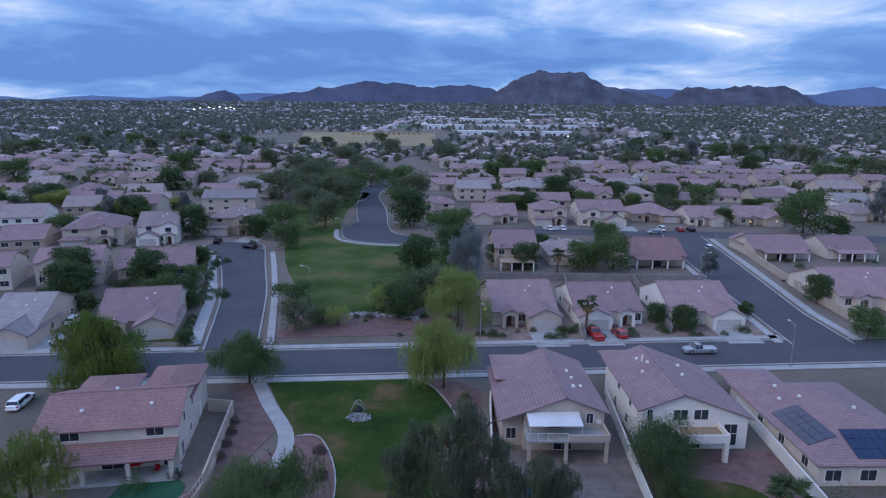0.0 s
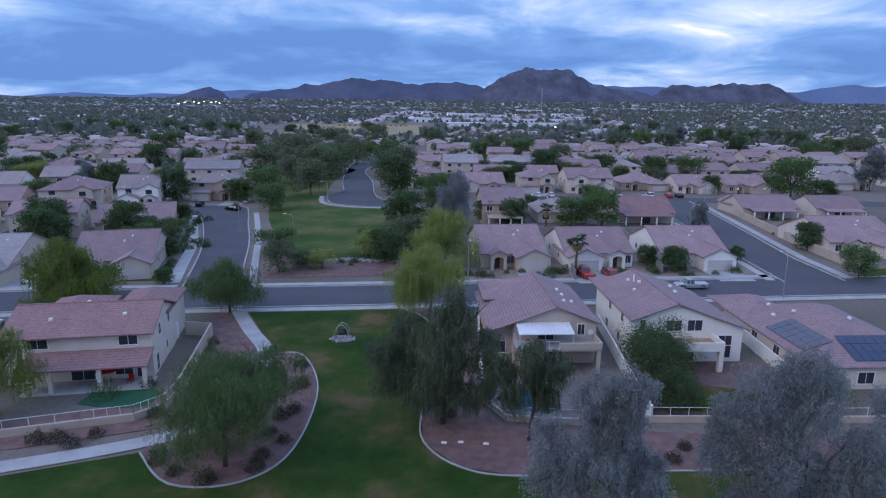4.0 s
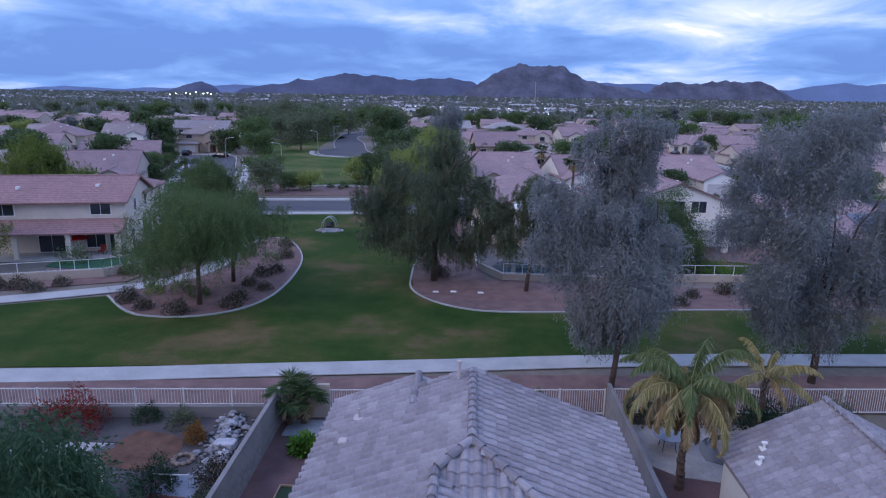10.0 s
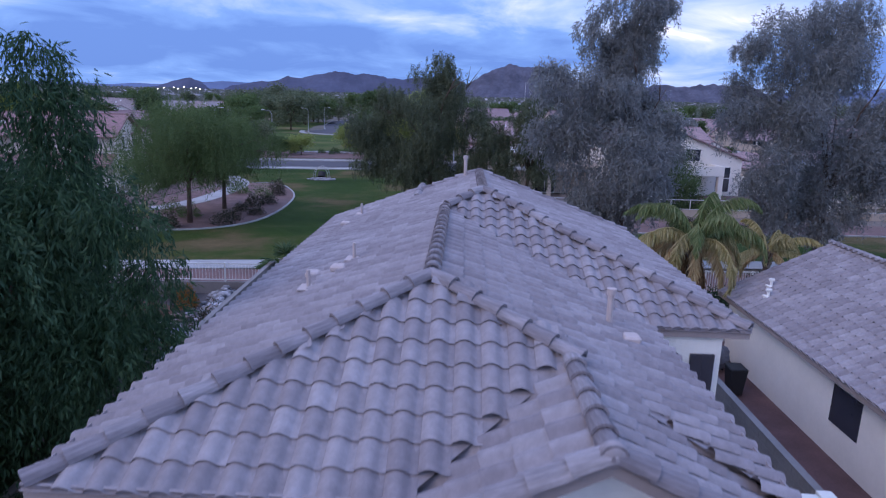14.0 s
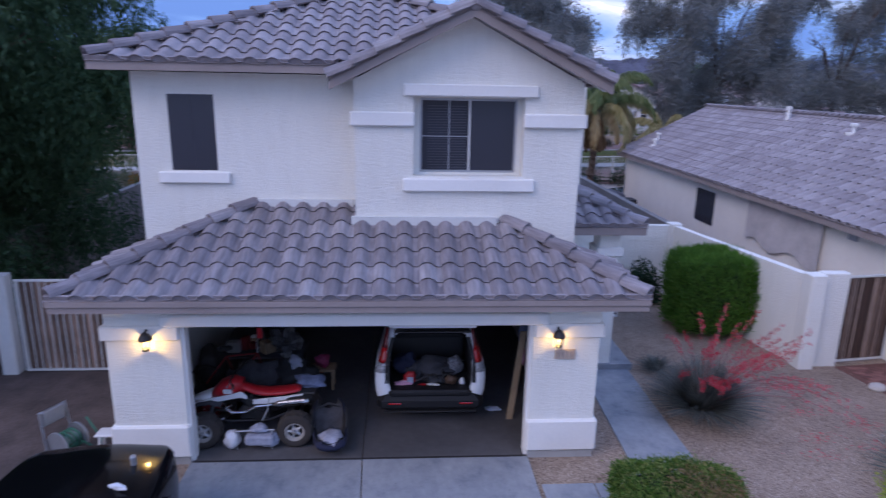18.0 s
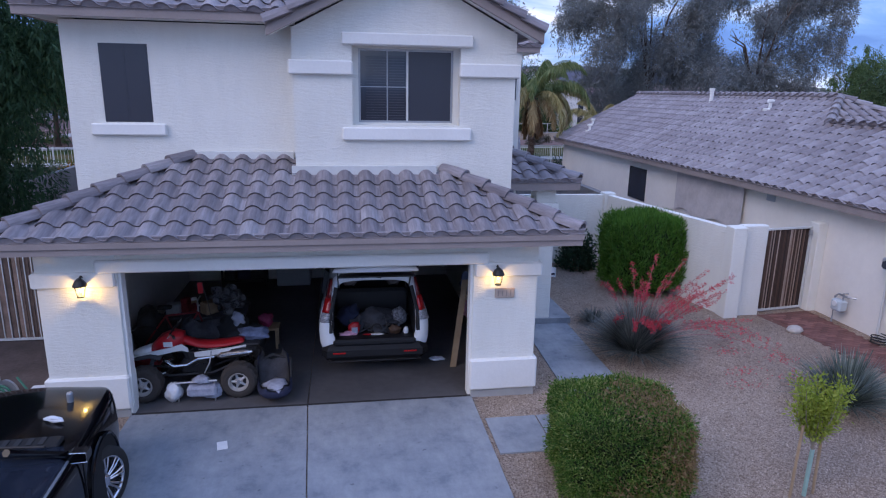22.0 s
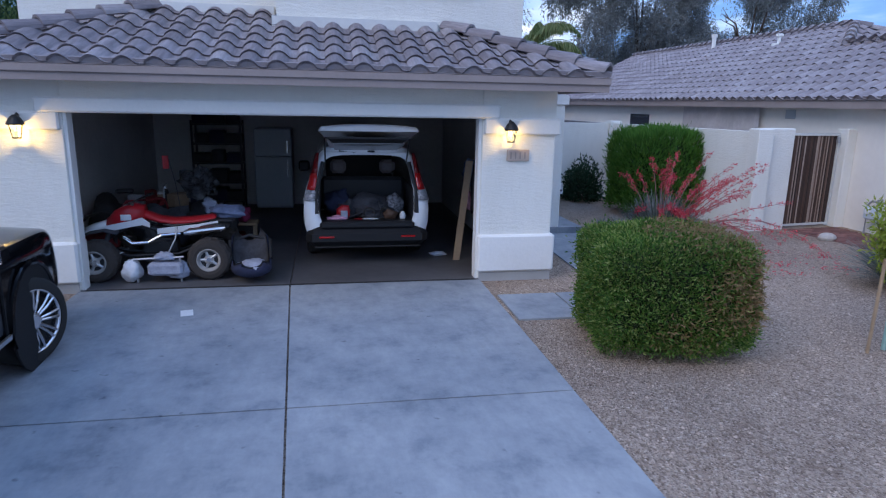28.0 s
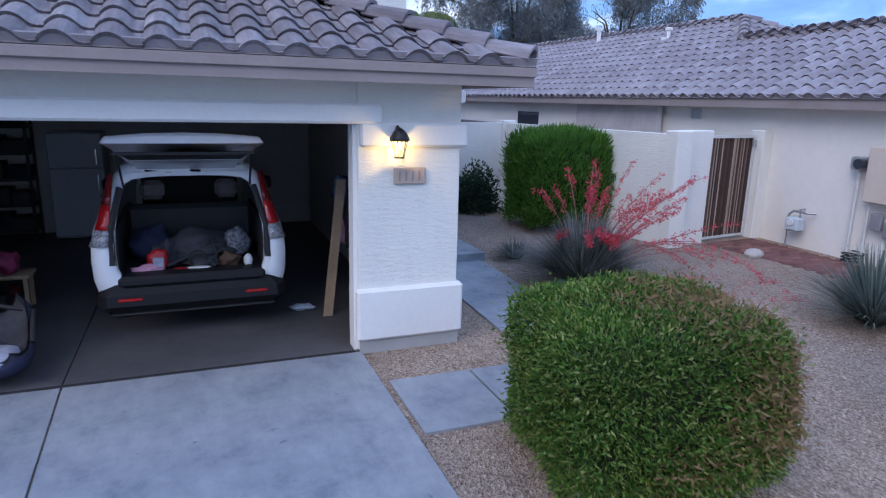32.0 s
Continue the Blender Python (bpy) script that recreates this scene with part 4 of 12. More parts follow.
def window_in(name, x0, x1, z0, z1, y, slides, screen_right, parent):
    w = new(name)
    w.parent = parent
    f = Shape()
    t = 0.032 if slides else 0.05
    f.box(x0, x1, y, y + 0.06, z0, z0 + t).box(x0, x1, y, y + 0.06, z1 - t, z1).box(x0, x0 + t, y, y + 0.06, z0 + t, z1 - t).box(x1 - t, x1, y, y + 0.06, z0 + t, z1 - t)
    part("window_frame", f, MAT["steel"] if slides else MAT["screen"], w)
    part("pane", Shape().box(x0 + t, x1 - t, y + 0.035, y + 0.05, z0 + t, z1 - t), MAT["glass"], w)
    if slides:
        mid = (x0 + x1) / 2 + 0.02
        part("mullion", Shape().box(mid - 0.016, mid + 0.016, y - 0.01, y + 0.05, z0 + t, z1 - t), MAT["metal_white"], w)
        part("insect_screen", Shape().box(mid + 0.03, x1 - t, y + 0.005, y + 0.012, z0 + t, z1 - t), MAT["screen"], w)
        for k in range(1, 26):
            z = z0 + t + (z1 - z0 - 2 * t) * k / 26
            if z < z1 - 0.08:
                part("blind_slat", Shape().box(x0 + 0.12, mid - 0.04, y + 0.029, y + 0.034, z - 0.009, z + 0.003), MAT["blind"], w)
        part("glazing_bar", Shape().box(x0 + t, mid - 0.016, y + 0.015, y + 0.028, z0 + 0.49 * (z1 - z0) - 0.007, z0 + 0.49 * (z1 - z0) + 0.007).box((x0 + mid) / 2 + 0.06, (x0 + mid) / 2 + 0.076, y + 0.015, y + 0.03, z0 + t, z1 - t), MAT["steel"], w)
    else:
        part("sun_screen", Shape().box(x0 + 0.004, x1 - 0.004, y - 0.012, y - 0.004, z0 + 0.02, z1 - 0.02), MAT["screen"], w)
        part("glazing_bar", Shape().box((x0 + x1) / 2 - 0.01, (x0 + x1) / 2 + 0.01, y - 0.017, y - 0.011, z0 + t, z1 - t), MAT["screen"], w)
    return w


window_in("window_bay", 0.85, 2.34, 4.03, 5.15, 1.55, True, True, house)
window_in("window_upper", -2.97, -2.28, 3.99, 5.14, 1.778, False, False, house)
for x in (3.72, 4.36):
    window_in("window_side", x, x + 0.42, 4.35, 5.15, 6.70, False, False, house)
part("room_back", Shape().box(-3.2, 3.2, 3.4, 3.5, 2.7, 5.4), MAT["felt"], house)

# garage roof: front slope and two hip sides cut by the upper walls
EX, EY, EZ = 3.95, -0.45, 2.60
roof_g = new("garage_roof")
roof_g.parent = house
slope(roof_g, (-EX, EY, EZ), (EX, EY, EZ), [(0, 0), (2 * EX, 0), (2 * EX - 1.76, 1.76), (EX + BX0 + 0.02, 1.76), (EX + BX0 + 0.02, 2.23), (2.23, 2.23)], PITCH, True)
slope(roof_g, (EX, EY, EZ), (EX, 1.31, EZ), [(0, 0), (1.76, 0), (1.76, 1.76)], PITCH, True)
slope(roof_g, (-EX, 1.78, EZ), (-EX, EY, EZ), [(0, 0), (2.23, 0), (0, 2.23)], PITCH, True)
caps_on(roof_g, (EX - 0.05, EY + 0.05, EZ + 0.06), (EX - 1.76, EY + 1.76, EZ + 1.76 * PITCH + 0.06), 0.13)
caps_on(roof_g, (-EX + 0.05, EY + 0.05, EZ + 0.06), (-EX + 2.2, EY + 2.2, EZ + 2.2 * PITCH + 0.06), 0.13)
for b_ in ((-EX + 0.03, EX - 0.03, EY + 0.02, EY + 0.08, EZ - 0.16, EZ + 0.01), (-EX + 0.03, -EX + 0.09, EY + 0.08, 1.77, EZ - 0.16, EZ + 0.01), (EX - 0.09, EX - 0.03, EY + 0.08, 1.3, EZ - 0.16, EZ + 0.01),):
    part("fascia", Shape().box(*b_), MAT["fascia"], roof_g)
for b_ in ((-EX + 0.09, EX - 0.09, EY + 0.08, 0.0, EZ - 0.06, EZ - 0.03), (-EX + 0.09, WX0, 0.0, 1.77, EZ - 0.06, EZ - 0.03), (WX1, EX - 0.09, 0.0, 1.3, EZ - 0.06, EZ - 0.03),):
    part("soffit", Shape().box(*b_), MAT["trim"], roof_g)

part("drip_board", Shape().rbox(-EX + 0.02, EX - 0.02, EY - 0.005, EY + 0.017, EZ - 0.075, EZ + 0.005, 0.006), MAT["fascia"], roof_g)

# upper roof: front block ridge, wider rear block
UZ, RX = 5.58, 0.70
UL, UF, URF, URB, UB = -3.93, 1.32, 3.62, 5.36, 15.6
hw, hb = (URF - UL) / 2, (URB - UL) / 2
xa, xb = UL + hw, UL + hb
za, zb = UZ + hw * PITCH, UZ + hb * PITCH
ya, yb0, yb1, yv = 4.45, 6.65 + hb, UB, 6.65
fr = hw * PITCH / (ya - UF)
UW, hx_ = 16.7, 2.85
roof_u = new("upper_roof")
roof_u.parent = house
slope(roof_u, (UL, UF, UZ), (URF, UF, UZ), [(0, 0), (3.6, 0), (hw + 1.9, (ya - UF) * 0.62), (hw, ya - UF)], fr)
slope(roof_u, (UL, UW, UZ), (UL, UF, UZ), [(0, 0), (UW - UF, 0), (UW - ya, hw), (UW - yv - hw, hw), (UW - yb0, hb), (UW - yb1, hb), (UW - yb1, hx_), (0, hx_)], PITCH)
slope(roof_u, (URF, UF, UZ), (URF, yv, UZ), [(0.3, 0), (yv - UF, 0), (yv + hw - UF, hw), (ya - UF, hw), (1.5, 1.7)], PITCH)
slope(roof_u, (URF, yv, UZ), (URB, yv, UZ), [(0, 0), (URB - URF, 0), (xb - URF, hb), (xa - URF, hw)], PITCH)
slope(roof_u, (URB, yv, UZ), (URB, UB, UZ), [(0, 0), (UB - yv, 0), (yb1 - yv, hb), (yb0 - yv, hb)], PITCH)
slope(roof_u, (UL + 2 * hx_, UB - 1.5, UZ), (UL + 2 * hx_, UW, UZ), [(0.0, 0), (UW - UB + 1.5, 0), (UW - UB + 1.5, hx_), (0, hx_)], PITCH)
part("rear_gable", Shape().prism_y([(UL + 0.4, UZ - 0.1), (URB - 0.4, UZ - 0.1), (xb, zb - 0.1)], UB - 0.4, UB - 0.3).prism_y([(UL + 0.4, UZ - 0.1), (UL + 2 * hx_ - 0.4, UZ - 0.1), (UL + hx_, UZ + hx_ * PITCH - 0.1)], UW - 0.4, UW - 0.3), MAT["stucco"], house)
for a, b in (((UL, UF, UZ), (xa, ya, za)), ((xa + 1.9, UF + (ya - UF) * 0.55, UZ + (ya - UF) * 0.55 * fr), (xa, ya, za)), ((xa, ya, za), (xa, yv + hw, za)), ((xa, yv + hw, za), (xb, yb0, zb)), ((URB, yv, UZ), (xb, yb0, zb)), ((xb, yb0, zb), (xb, yb1, zb)), ((UL + hx_, UW, UZ + hx_ * PITCH), (UL + hx_, UB - 1.2, UZ + hx_ * PITCH)), ((URB, UB - 0.08, UZ), (xb, UB - 0.08, zb)), ((UL + hx_, UB - 0.08, UZ + hx_ * PITCH), (xb, UB - 0.08, zb))):
    d = (Vector(b) - Vector(a)).normalized() * 0.06
    caps_on(roof_u, Vector(a) + d + Vector((0, 0, 0.06)), Vector(b) + Vector((0, 0, 0.06)), 0.13)
for b_ in ((UL + 0.03, -0.4, UF + 0.02, UF + 0.08, UZ - 0.11, UZ + 0.01), (UL + 0.03, UL + 0.09, UF + 0.08, UB - 0.03, UZ - 0.11, UZ + 0.01), (URB - 0.09, URB - 0.03, yv + 0.03, UB - 0.03, UZ - 0.11, UZ + 0.01), (URF - 0.1, URB - 0.09, yv + 0.03, yv + 0.09, UZ - 0.11, UZ + 0.01), (URF - 0.09, URF - 0.03, UF, yv + 0.03, UZ - 0.11, UZ + 0.01),):
    part("fascia", Shape().box(*b_), MAT["fascia"], roof_u)
for b_ in ((UL + 0.09, -0.1, UF + 0.08, 1.8, UZ - 0.1, UZ - 0.06), (UL + 0.09, UX0 + 0.02, 1.8, UB, UZ - 0.1, UZ - 0.06), (UX1, URF - 0.09, 1.3, 6.7, UZ - 0.1, UZ - 0.06), (4.9, URB - 0.1, 6.7, UB, UZ - 0.1, UZ - 0.06), (3.3, URB - 0.1, yv + 0.09, 6.8, UZ - 0.1, UZ - 0.06),):
    part("soffit", Shape().box(*b_), MAT["trim"], roof_u)
part("roof_deck", Shape().add([(UL + .1, UF + .1, UZ - .05), (URF - .1, UF + .1, UZ - .05), (URF - .1, yv + .2, UZ - .05), (URB - .1, yv + .2, UZ - .05), (URB - .1, UB - .1, UZ - .05), (UL + .1, UB - .1, UZ - .05)], [(0, 1, 2, 3, 4, 5)]), MAT["felt"], roof_u)
# front gable over the bay
GP = 0.50
ga, gb = -0.45, 3.62
gmid = (ga + gb) / 2
gz = 5.36
roof_gab = new("gable_roof")
roof_gab.parent = house
gtop = gz + GP * (gmid - ga)
slope(roof_gab, (ga, 4.1, gz), (ga, 0.92, gz), [(0, 0), (3.18, 0), (3.18, gmid - ga), (0.0, gmid - ga)], GP)
slope(roof_gab, (gb, 0.92, gz), (gb, 4.1, gz), [(0, 0), (3.18, 0), (3.18, gmid - ga), (0, gmid - ga)], GP)
part("ridge_end", Shape().ball((gmid, 0.96, gtop + 0.085), (0.135, 0.09, 0.13), 14, 8), MAT["tile_run"], roof_gab, "pale rounded ridge end", True)
caps_on(roof_gab, (gmid, 0.90, gtop + 0.06), (gmid, 3.6, gtop + 0.06), 0.13)
for x in (ga, gb):
    caps_on(roof_gab, (x, 0.98, gz + 0.05), (gmid, 0.98, gtop + 0.07), 0.14, 0.40, "rake_tile")
k = 0.11
part("barge_board", Shape().prism_y([(ga, gz - k), (ga, gz + 0.085), (gmid, gtop + 0.085), (gb, gz + 0.085), (gb, gz - k), (gmid, gtop - k)], 0.93, 0.99), MAT["fascia"], roof_gab)
part("gable_soffit", Shape().prism_y([(ga + 0.03, gz - 0.07), (ga + 0.03, gz - 0.02), (gmid, gtop - 0.02), (gb - 0.03, gz - 0.02), (gb - 0.03, gz - 0.07), (gmid, gtop - 0.07)], 0.99, 1.32), MAT["trim"], roof_gab)
# vents, pipe and porch
MAT["vent"] = surf("painted_vent_metal", (0.50, 0.42, 0.40), 0.7, var=0.12)


def vent(x, y, z, kind):
    s = Shape()
    if kind == "pipe":
        s.cyl((0, 0, 0), (0, 0, 0.55), 0.05).cyl((0, 0, 0.5), (0, 0, 0.6), 0.075)
    elif kind == "jack":
        s.cyl((0, 0, 0), (0, 0, 0.32), 0.035)
        s.rbox(-0.16, 0.16, -0.18, 0.18, 0.0, 0.03, 0.008)
    else:
        s.rbox(-0.13, 0.13, -0.16, 0.12, -0.02, 0.10, 0.03)
    ob = part({"pipe": "flue_pipe", "jack": "vent_pipe"}.get(kind, "roof_vent"), s, MAT["vent"], house)
    ob.matrix_basis = pose(x, y, z)


def zl(x):
    return UZ + (x - UL) * PITCH + 0.06


vent(0.29, 15.1, zb - 0.05, "pipe")
for x, y, kd in ((-2.99, 13.3, "box"), (-2.75, 14.6, "jack"), (-2.45, 7.2, "box"), (-1.95, 7.0, "box"), (-1.75, 7.5, "jack"), (-2.3, 6.2, "jack")):
    vent(x, y, zl(x), kd)
vent(2.6, 5.6, UZ + (URF - 2.6) * PITCH + 0.05, "pipe")
vent(2.85, 5.2, UZ + (URF - 2.85) * PITCH + 0.05, "box")
porch = new("porch_roof")
porch.parent = house
slope(porch, (5.08, 2.7, 2.88), (5.08, 6.8, 2.88), [(0, 0), (4.1, 0), (4.1, 1.74), (1.74, 1.74)], PITCH)
slope(porch, (3.34, 2.7, 2.88), (5.08, 2.7, 2.88), [(0, 0), (1.74, 0), (0, 1.74)], PITCH)
caps_on(porch, (5.03, 2.75, 2.94), (3.4, 4.38, 2.94 + 1.68 * PITCH), 0.13)
for b_ in ((3.4, 5.05, 2.72, 2.78, 2.74, 2.88), (4.99, 5.05, 2.78, 6.8, 2.74, 2.88),):
    part("fascia", Shape().box(*b_), MAT["fascia"], porch)
part("porch_column", Shape().rbox(4.26, 4.66, 2.95, 3.35, 0.0, 2.75, 0.02), MAT["stucco"], house)
part("column_cap", Shape().rbox(4.21, 4.71, 2.90, 3.40, 2.28, 2.46, 0.02), MAT["trim"], house)
part("porch_step", Shape().box(3.45, 5.1, 2.9, 6.7, -0.05, 0.10), MAT["concrete"], house)
part("front_door", Shape().rbox(3.35, 3.43, 4.6, 5.5, 0.1, 2.12, 0.01), MAT["wood_red"], house)

# wall lamps
def wall_lamp(x, power):
    w = thing("wall_lamp", "black lantern wall lamp, lit warm yellow, on the garage pier", "wall lamp", (x, -0.0, 1.93), group="garage lamps")
    part("backplate", Shape().cyl((0, -0.0, 0.10), (0, -0.03, 0.10), 0.065, n=14), MAT["metal_black"], w)
    part("arm", Shape().tube([(0, -0.02, 0.10), (0, -0.09, 0.15), (0, -0.15, 0.12)], 0.014), MAT["metal_black"], w)
    part("hood", Shape().tube([(0, -0.15, 0.14), (0, -0.15, 0.11), (0, -0.15, 0.05), (0, -0.15, 0.03)], [0.02, 0.055, 0.09, 0.088], 14), MAT["metal_black"], w)
    part("bulb", Shape().ball((0, -0.15, -0.01), (0.019, 0.019, 0.034)), MAT["bulb"], w, "glowing warm bulb")
    for a in range(6):
        c, s_ = math.cos(a * math.pi / 3), math.sin(a * math.pi / 3)
        part("cage_bar", Shape().cyl((0.072 * c, -0.15 + 0.072 * s_, 0.03), (0.045 * c, -0.15 + 0.045 * s_, -0.11), 0.004, n=5), MAT["metal_black"], w)
    part("base_ring", Shape().cyl((0, -0.15, -0.12), (0, -0.15, -0.105), 0.05, n=12), MAT["metal_black"], w)
    lt = new("lamp_light", bpy.data.lights.new("lamp_light", "POINT"))
    lt.data.energy, lt.data.color, lt.data.shadow_soft_size = power, (1.0, 0.62, 0.20), 0.012
    lt.parent = w
    lt.matrix_basis = pose(0, -0.15, -0.06)


wall_lamp(2.78, 3.6)
wall_lamp(-2.86, 6.2)
plate = thing("house_number_plate", "brown plaque with four pale bars on the garage pier", "plaque", (2.92, -0.005, 1.64))
part("plate", Shape().rbox(-0.15, 0.15, -0.025, 0.0, -0.075, 0.075, 0.008), surf("brown_plaque", (0.46, 0.37, 0.31), 0.7), plate)
for k in range(4):
    part("number_bar", Shape().box(-0.106 + 0.062 * k, -0.090 + 0.062 * k, -0.032, -0.025, -0.042, 0.042), MAT["fascia"], plate)

# ---- houses of the neighbourhood ----
def hip(s, x0, x1, y0, y1, z, rise, over=0.45, thick=0.16):
    """A hipped roof with overhang and fascia."""
    x0, x1, y0, y1 = x0 - over, x1 + over, y0 - over, y1 + over
    w, d = x1 - x0, y1 - y0
    r = min(w, d) / 2
    zt = z + r * rise
    if w >= d:
        a, b = (x0 + r, (y0 + y1) / 2, zt), (x1 - r, (y0 + y1) / 2, zt)
        f = [(0, 1, 5, 4), (1, 2, 5), (2, 3, 4, 5), (3, 0, 4)]
    else:
        a, b = ((x0 + x1) / 2, y0 + r, zt), ((x0 + x1) / 2, y1 - r, zt)
        f = [(0, 1, 4), (1, 2, 5, 4), (2, 3, 5), (3, 0, 4, 5)]
    s.add([(x0, y0, z), (x1, y0, z), (x1, y1, z), (x0, y1, z), a, b], f)
    s.add([(x0, y0, z), (x1, y0, z), (x1, y1, z), (x0, y1, z), (x0, y0, z - thick), (x1, y0, z - thick), (x1, y1, z - thick), (x0, y1, z - thick)], [(0, 4, 5, 1), (1, 5, 6, 2), (2, 6, 7, 3), (3, 7, 4, 0), (4, 7, 6, 5)])
    return s


def gable(s, x0, x1, y0, y1, z, rise, over=0.4, thick=0.14):
    """A gabled roof, its ridge along y."""
    xm = (x0 + x1) / 2
    a, b = x0 - over, x1 + over
    zt = z + (xm - a) * rise
    pr = [(a, z - thick), (a, z), (xm, zt), (b, z), (b, z - thick), (xm, zt - thick)]
    return s.prism_y(pr, y0 - over, y1 + over)


def far_window(parent, x, y, z, w, h, face, frame=True):
    """A window on a wall that faces along -y, +y, -x or +x."""
    o = new("window")
    o.parent = parent
    o.matrix_basis = pose(x, y, z, 0, 0, {"-y": 0, "+x": 90, "+y": 180, "-x": -90}[face])
    part("pane", Shape().box(-w / 2, w / 2, -0.02, 0.05, 0, h), MAT["glass"], o)
    if frame:
        t = 0.08
        part("window_frame", Shape().box(-w / 2 - t, w / 2 + t, -0.05, 0.03, -t, 0).box(-w / 2 - t, w / 2 + t, -0.05, 0.03, h, h + t).box(-w / 2 - t, -w / 2, -0.05, 0.03, 0, h).box(w / 2, w / 2 + t, -0.05, 0.03, 0, h).box(-0.02, 0.02, -0.035, 0.0, 0, h), MAT["trim"], o)
    return o


def roof_end(s, x0, x1, y0, y1, z, rise, along="x", over=0.45, thick=0.18):
    """A gabled roof over the plan given, its ridge along x or y; the height of its ridge."""
    if along == "x":
        ym, half = (y0 + y1) / 2, (y1 - y0) / 2 + over
        gable_x(s, y0 - over, y1 + over, ym, x0, x1, z, z, z + half * rise, over * 0.6, thick)
    else:
        xm, half = (x0 + x1) / 2, (x1 - x0) / 2 + over
        gable_y(s, x0 - over, x1 + over, xm, y0, y1, z, z, z + half * rise, over * 0.6, thick)
    return z + half * rise


def garage_leaf(gm, y, width):
    """A sectional door: four boards one above the other."""
    s = Shape()
    for k in range(4):
        s.rbox(gm - width / 2, gm + width / 2, y - 0.02, y + 0.05, 0.03 + 0.53 * k, 0.53 + 0.53 * k, 0.012)
    return s


def small_window(hs, x, y, z, w, h):
    """A dark pane in a pale surround, for houses far off."""
    part("window", Shape().box(x - w / 2, x + w / 2, y - 0.03, y + 0.05, z, z + h), MAT["glass"], hs)


def home(name, label, at, rz, w, d, floors, wall, roof, wing="left", detail=True, group="", style="gable", rear=False):
    """A suburban house; its street front faces local -y. The base is its middle."""
    hs = thing(name, label, "house", at, rz, group)
    H = 2.85 if floors == 1 else 5.55
    rise = 0.40
    sgn = -1 if wing == "left" else 1
    gw = max(6.2, w * 0.42)
    gx0, gx1 = (-w / 2, -w / 2 + gw) if sgn < 0 else (w / 2 - gw, w / 2)
    gm = (gx0 + gx1) / 2
    em = gm - sgn * w * 0.5
    fy = -d / 2 - d * 0.2
    body = Shape().box(-w / 2, w / 2, -d / 2, d / 2, 0, H)
    half = d / 2
    if style == "gable":
        body.prism_x([(-half, H), (0, H + half * rise), (half, H)][::-1], -w / 2, w / 2)
    body.box(gx0, gx1, fy, -d / 2, 0, 2.75)
    gh = (gx1 - gx0) / 2
    gr = 0.46
    if style != "hip":
        body.prism_y([(gx0, 2.75), (gx1, 2.75), (gm, 2.75 + gh * gr)], fy, -d / 2)
    part("wall", body, wall, hs)
    rf = Shape()
    if style == "gable":
        roof_end(rf, -w / 2, w / 2, -d / 2, d / 2, H, rise)
    else:
        hip(rf, -w / 2, w / 2, -d / 2, d / 2, H, rise)
    part("roof", rf, roof, hs)
    g = Shape()
    back = 0.0 if floors == 1 else -d / 2 + 0.1
    if style == "hip":
        hip(g, gx0, gx1, fy, back, 2.78, rise)
    else:
        roof_end(g, gx0, gx1, fy, back, 2.72, gr, "y")
    part("garage_roof", g, roof, hs)
    part("garage_door", garage_leaf(gm, fy, 4.8 if gw > 6.0 else 4.4), MAT["garage_leaf"], hs, "pale sectional garage door")
    if floors == 2:
        # the upper storey stands out over the hall
        u0, u1 = em - 2.6, em + 2.6
        part("upper_bay", Shape().box(u0, u1, -d / 2 - 1.1, -d / 2, 2.9, H).prism_y([(u0, H), (u1, H), (em, H + 2.6 * gr)], -d / 2 - 1.1, -d / 2), wall, hs)
        b = Shape()
        roof_end(b, u0, u1, -d / 2 - 1.1, -d / 2 + 3.0, H - 0.03, gr, "y")
        part("bay_roof", b, roof, hs)
        small_window(hs, em, -d / 2 - 1.1, 3.8, 1.7, 1.25)
        small_window(hs, gm, -d / 2, 4.2, 1.6, 1.1)
    if not detail:
        small_window(hs, em + 1.4, -d / 2, 0.9, 1.6, 1.25)
        return hs
    ew = 1.5
    part("entry_roof", gable(Shape(), em - ew, em + ew, -d / 2 - 1.7, -d / 2 + 2.4, 2.9, 0.5), roof, hs)
    arch = [(em - ew, 0), (em - ew * 0.62, 0), (em - ew * 0.62, 1.9)] + [(em + ew * 0.62 * math.cos(a), 1.9 + 0.55 * math.sin(a)) for a in (math.pi * (1 - k / 6) for k in range(1, 6))] + [(em + ew * 0.62, 1.9), (em + ew * 0.62, 0), (em + ew, 0), (em + ew, 2.88), (em, 2.88 + ew * 0.5), (em - ew, 2.88)]
    part("entry_arch", Shape().prism_y(arch[::-1], -d / 2 - 1.6, -d / 2 - 1.2), wall, hs)
    part("entry_side", Shape().box(em - ew, em - ew + 0.3, -d / 2 - 1.2, -d / 2, 0, 2.85).box(em + ew - 0.3, em + ew, -d / 2 - 1.2, -d / 2, 0, 2.85), wall, hs)
    part("front_door", Shape().rbox(em - 0.48, em + 0.48, -d / 2 - 0.04, -d / 2 + 0.05, 0, 2.1, 0.01), MAT["wood_red"], hs)
    far_window(hs, em - sgn * (ew + 1.0) if abs(em - sgn * (ew + 1.0)) < w / 2 - 0.8 else em + sgn * (ew + 1.0), -d / 2, 0.8, 1.3, 1.4, "-y")
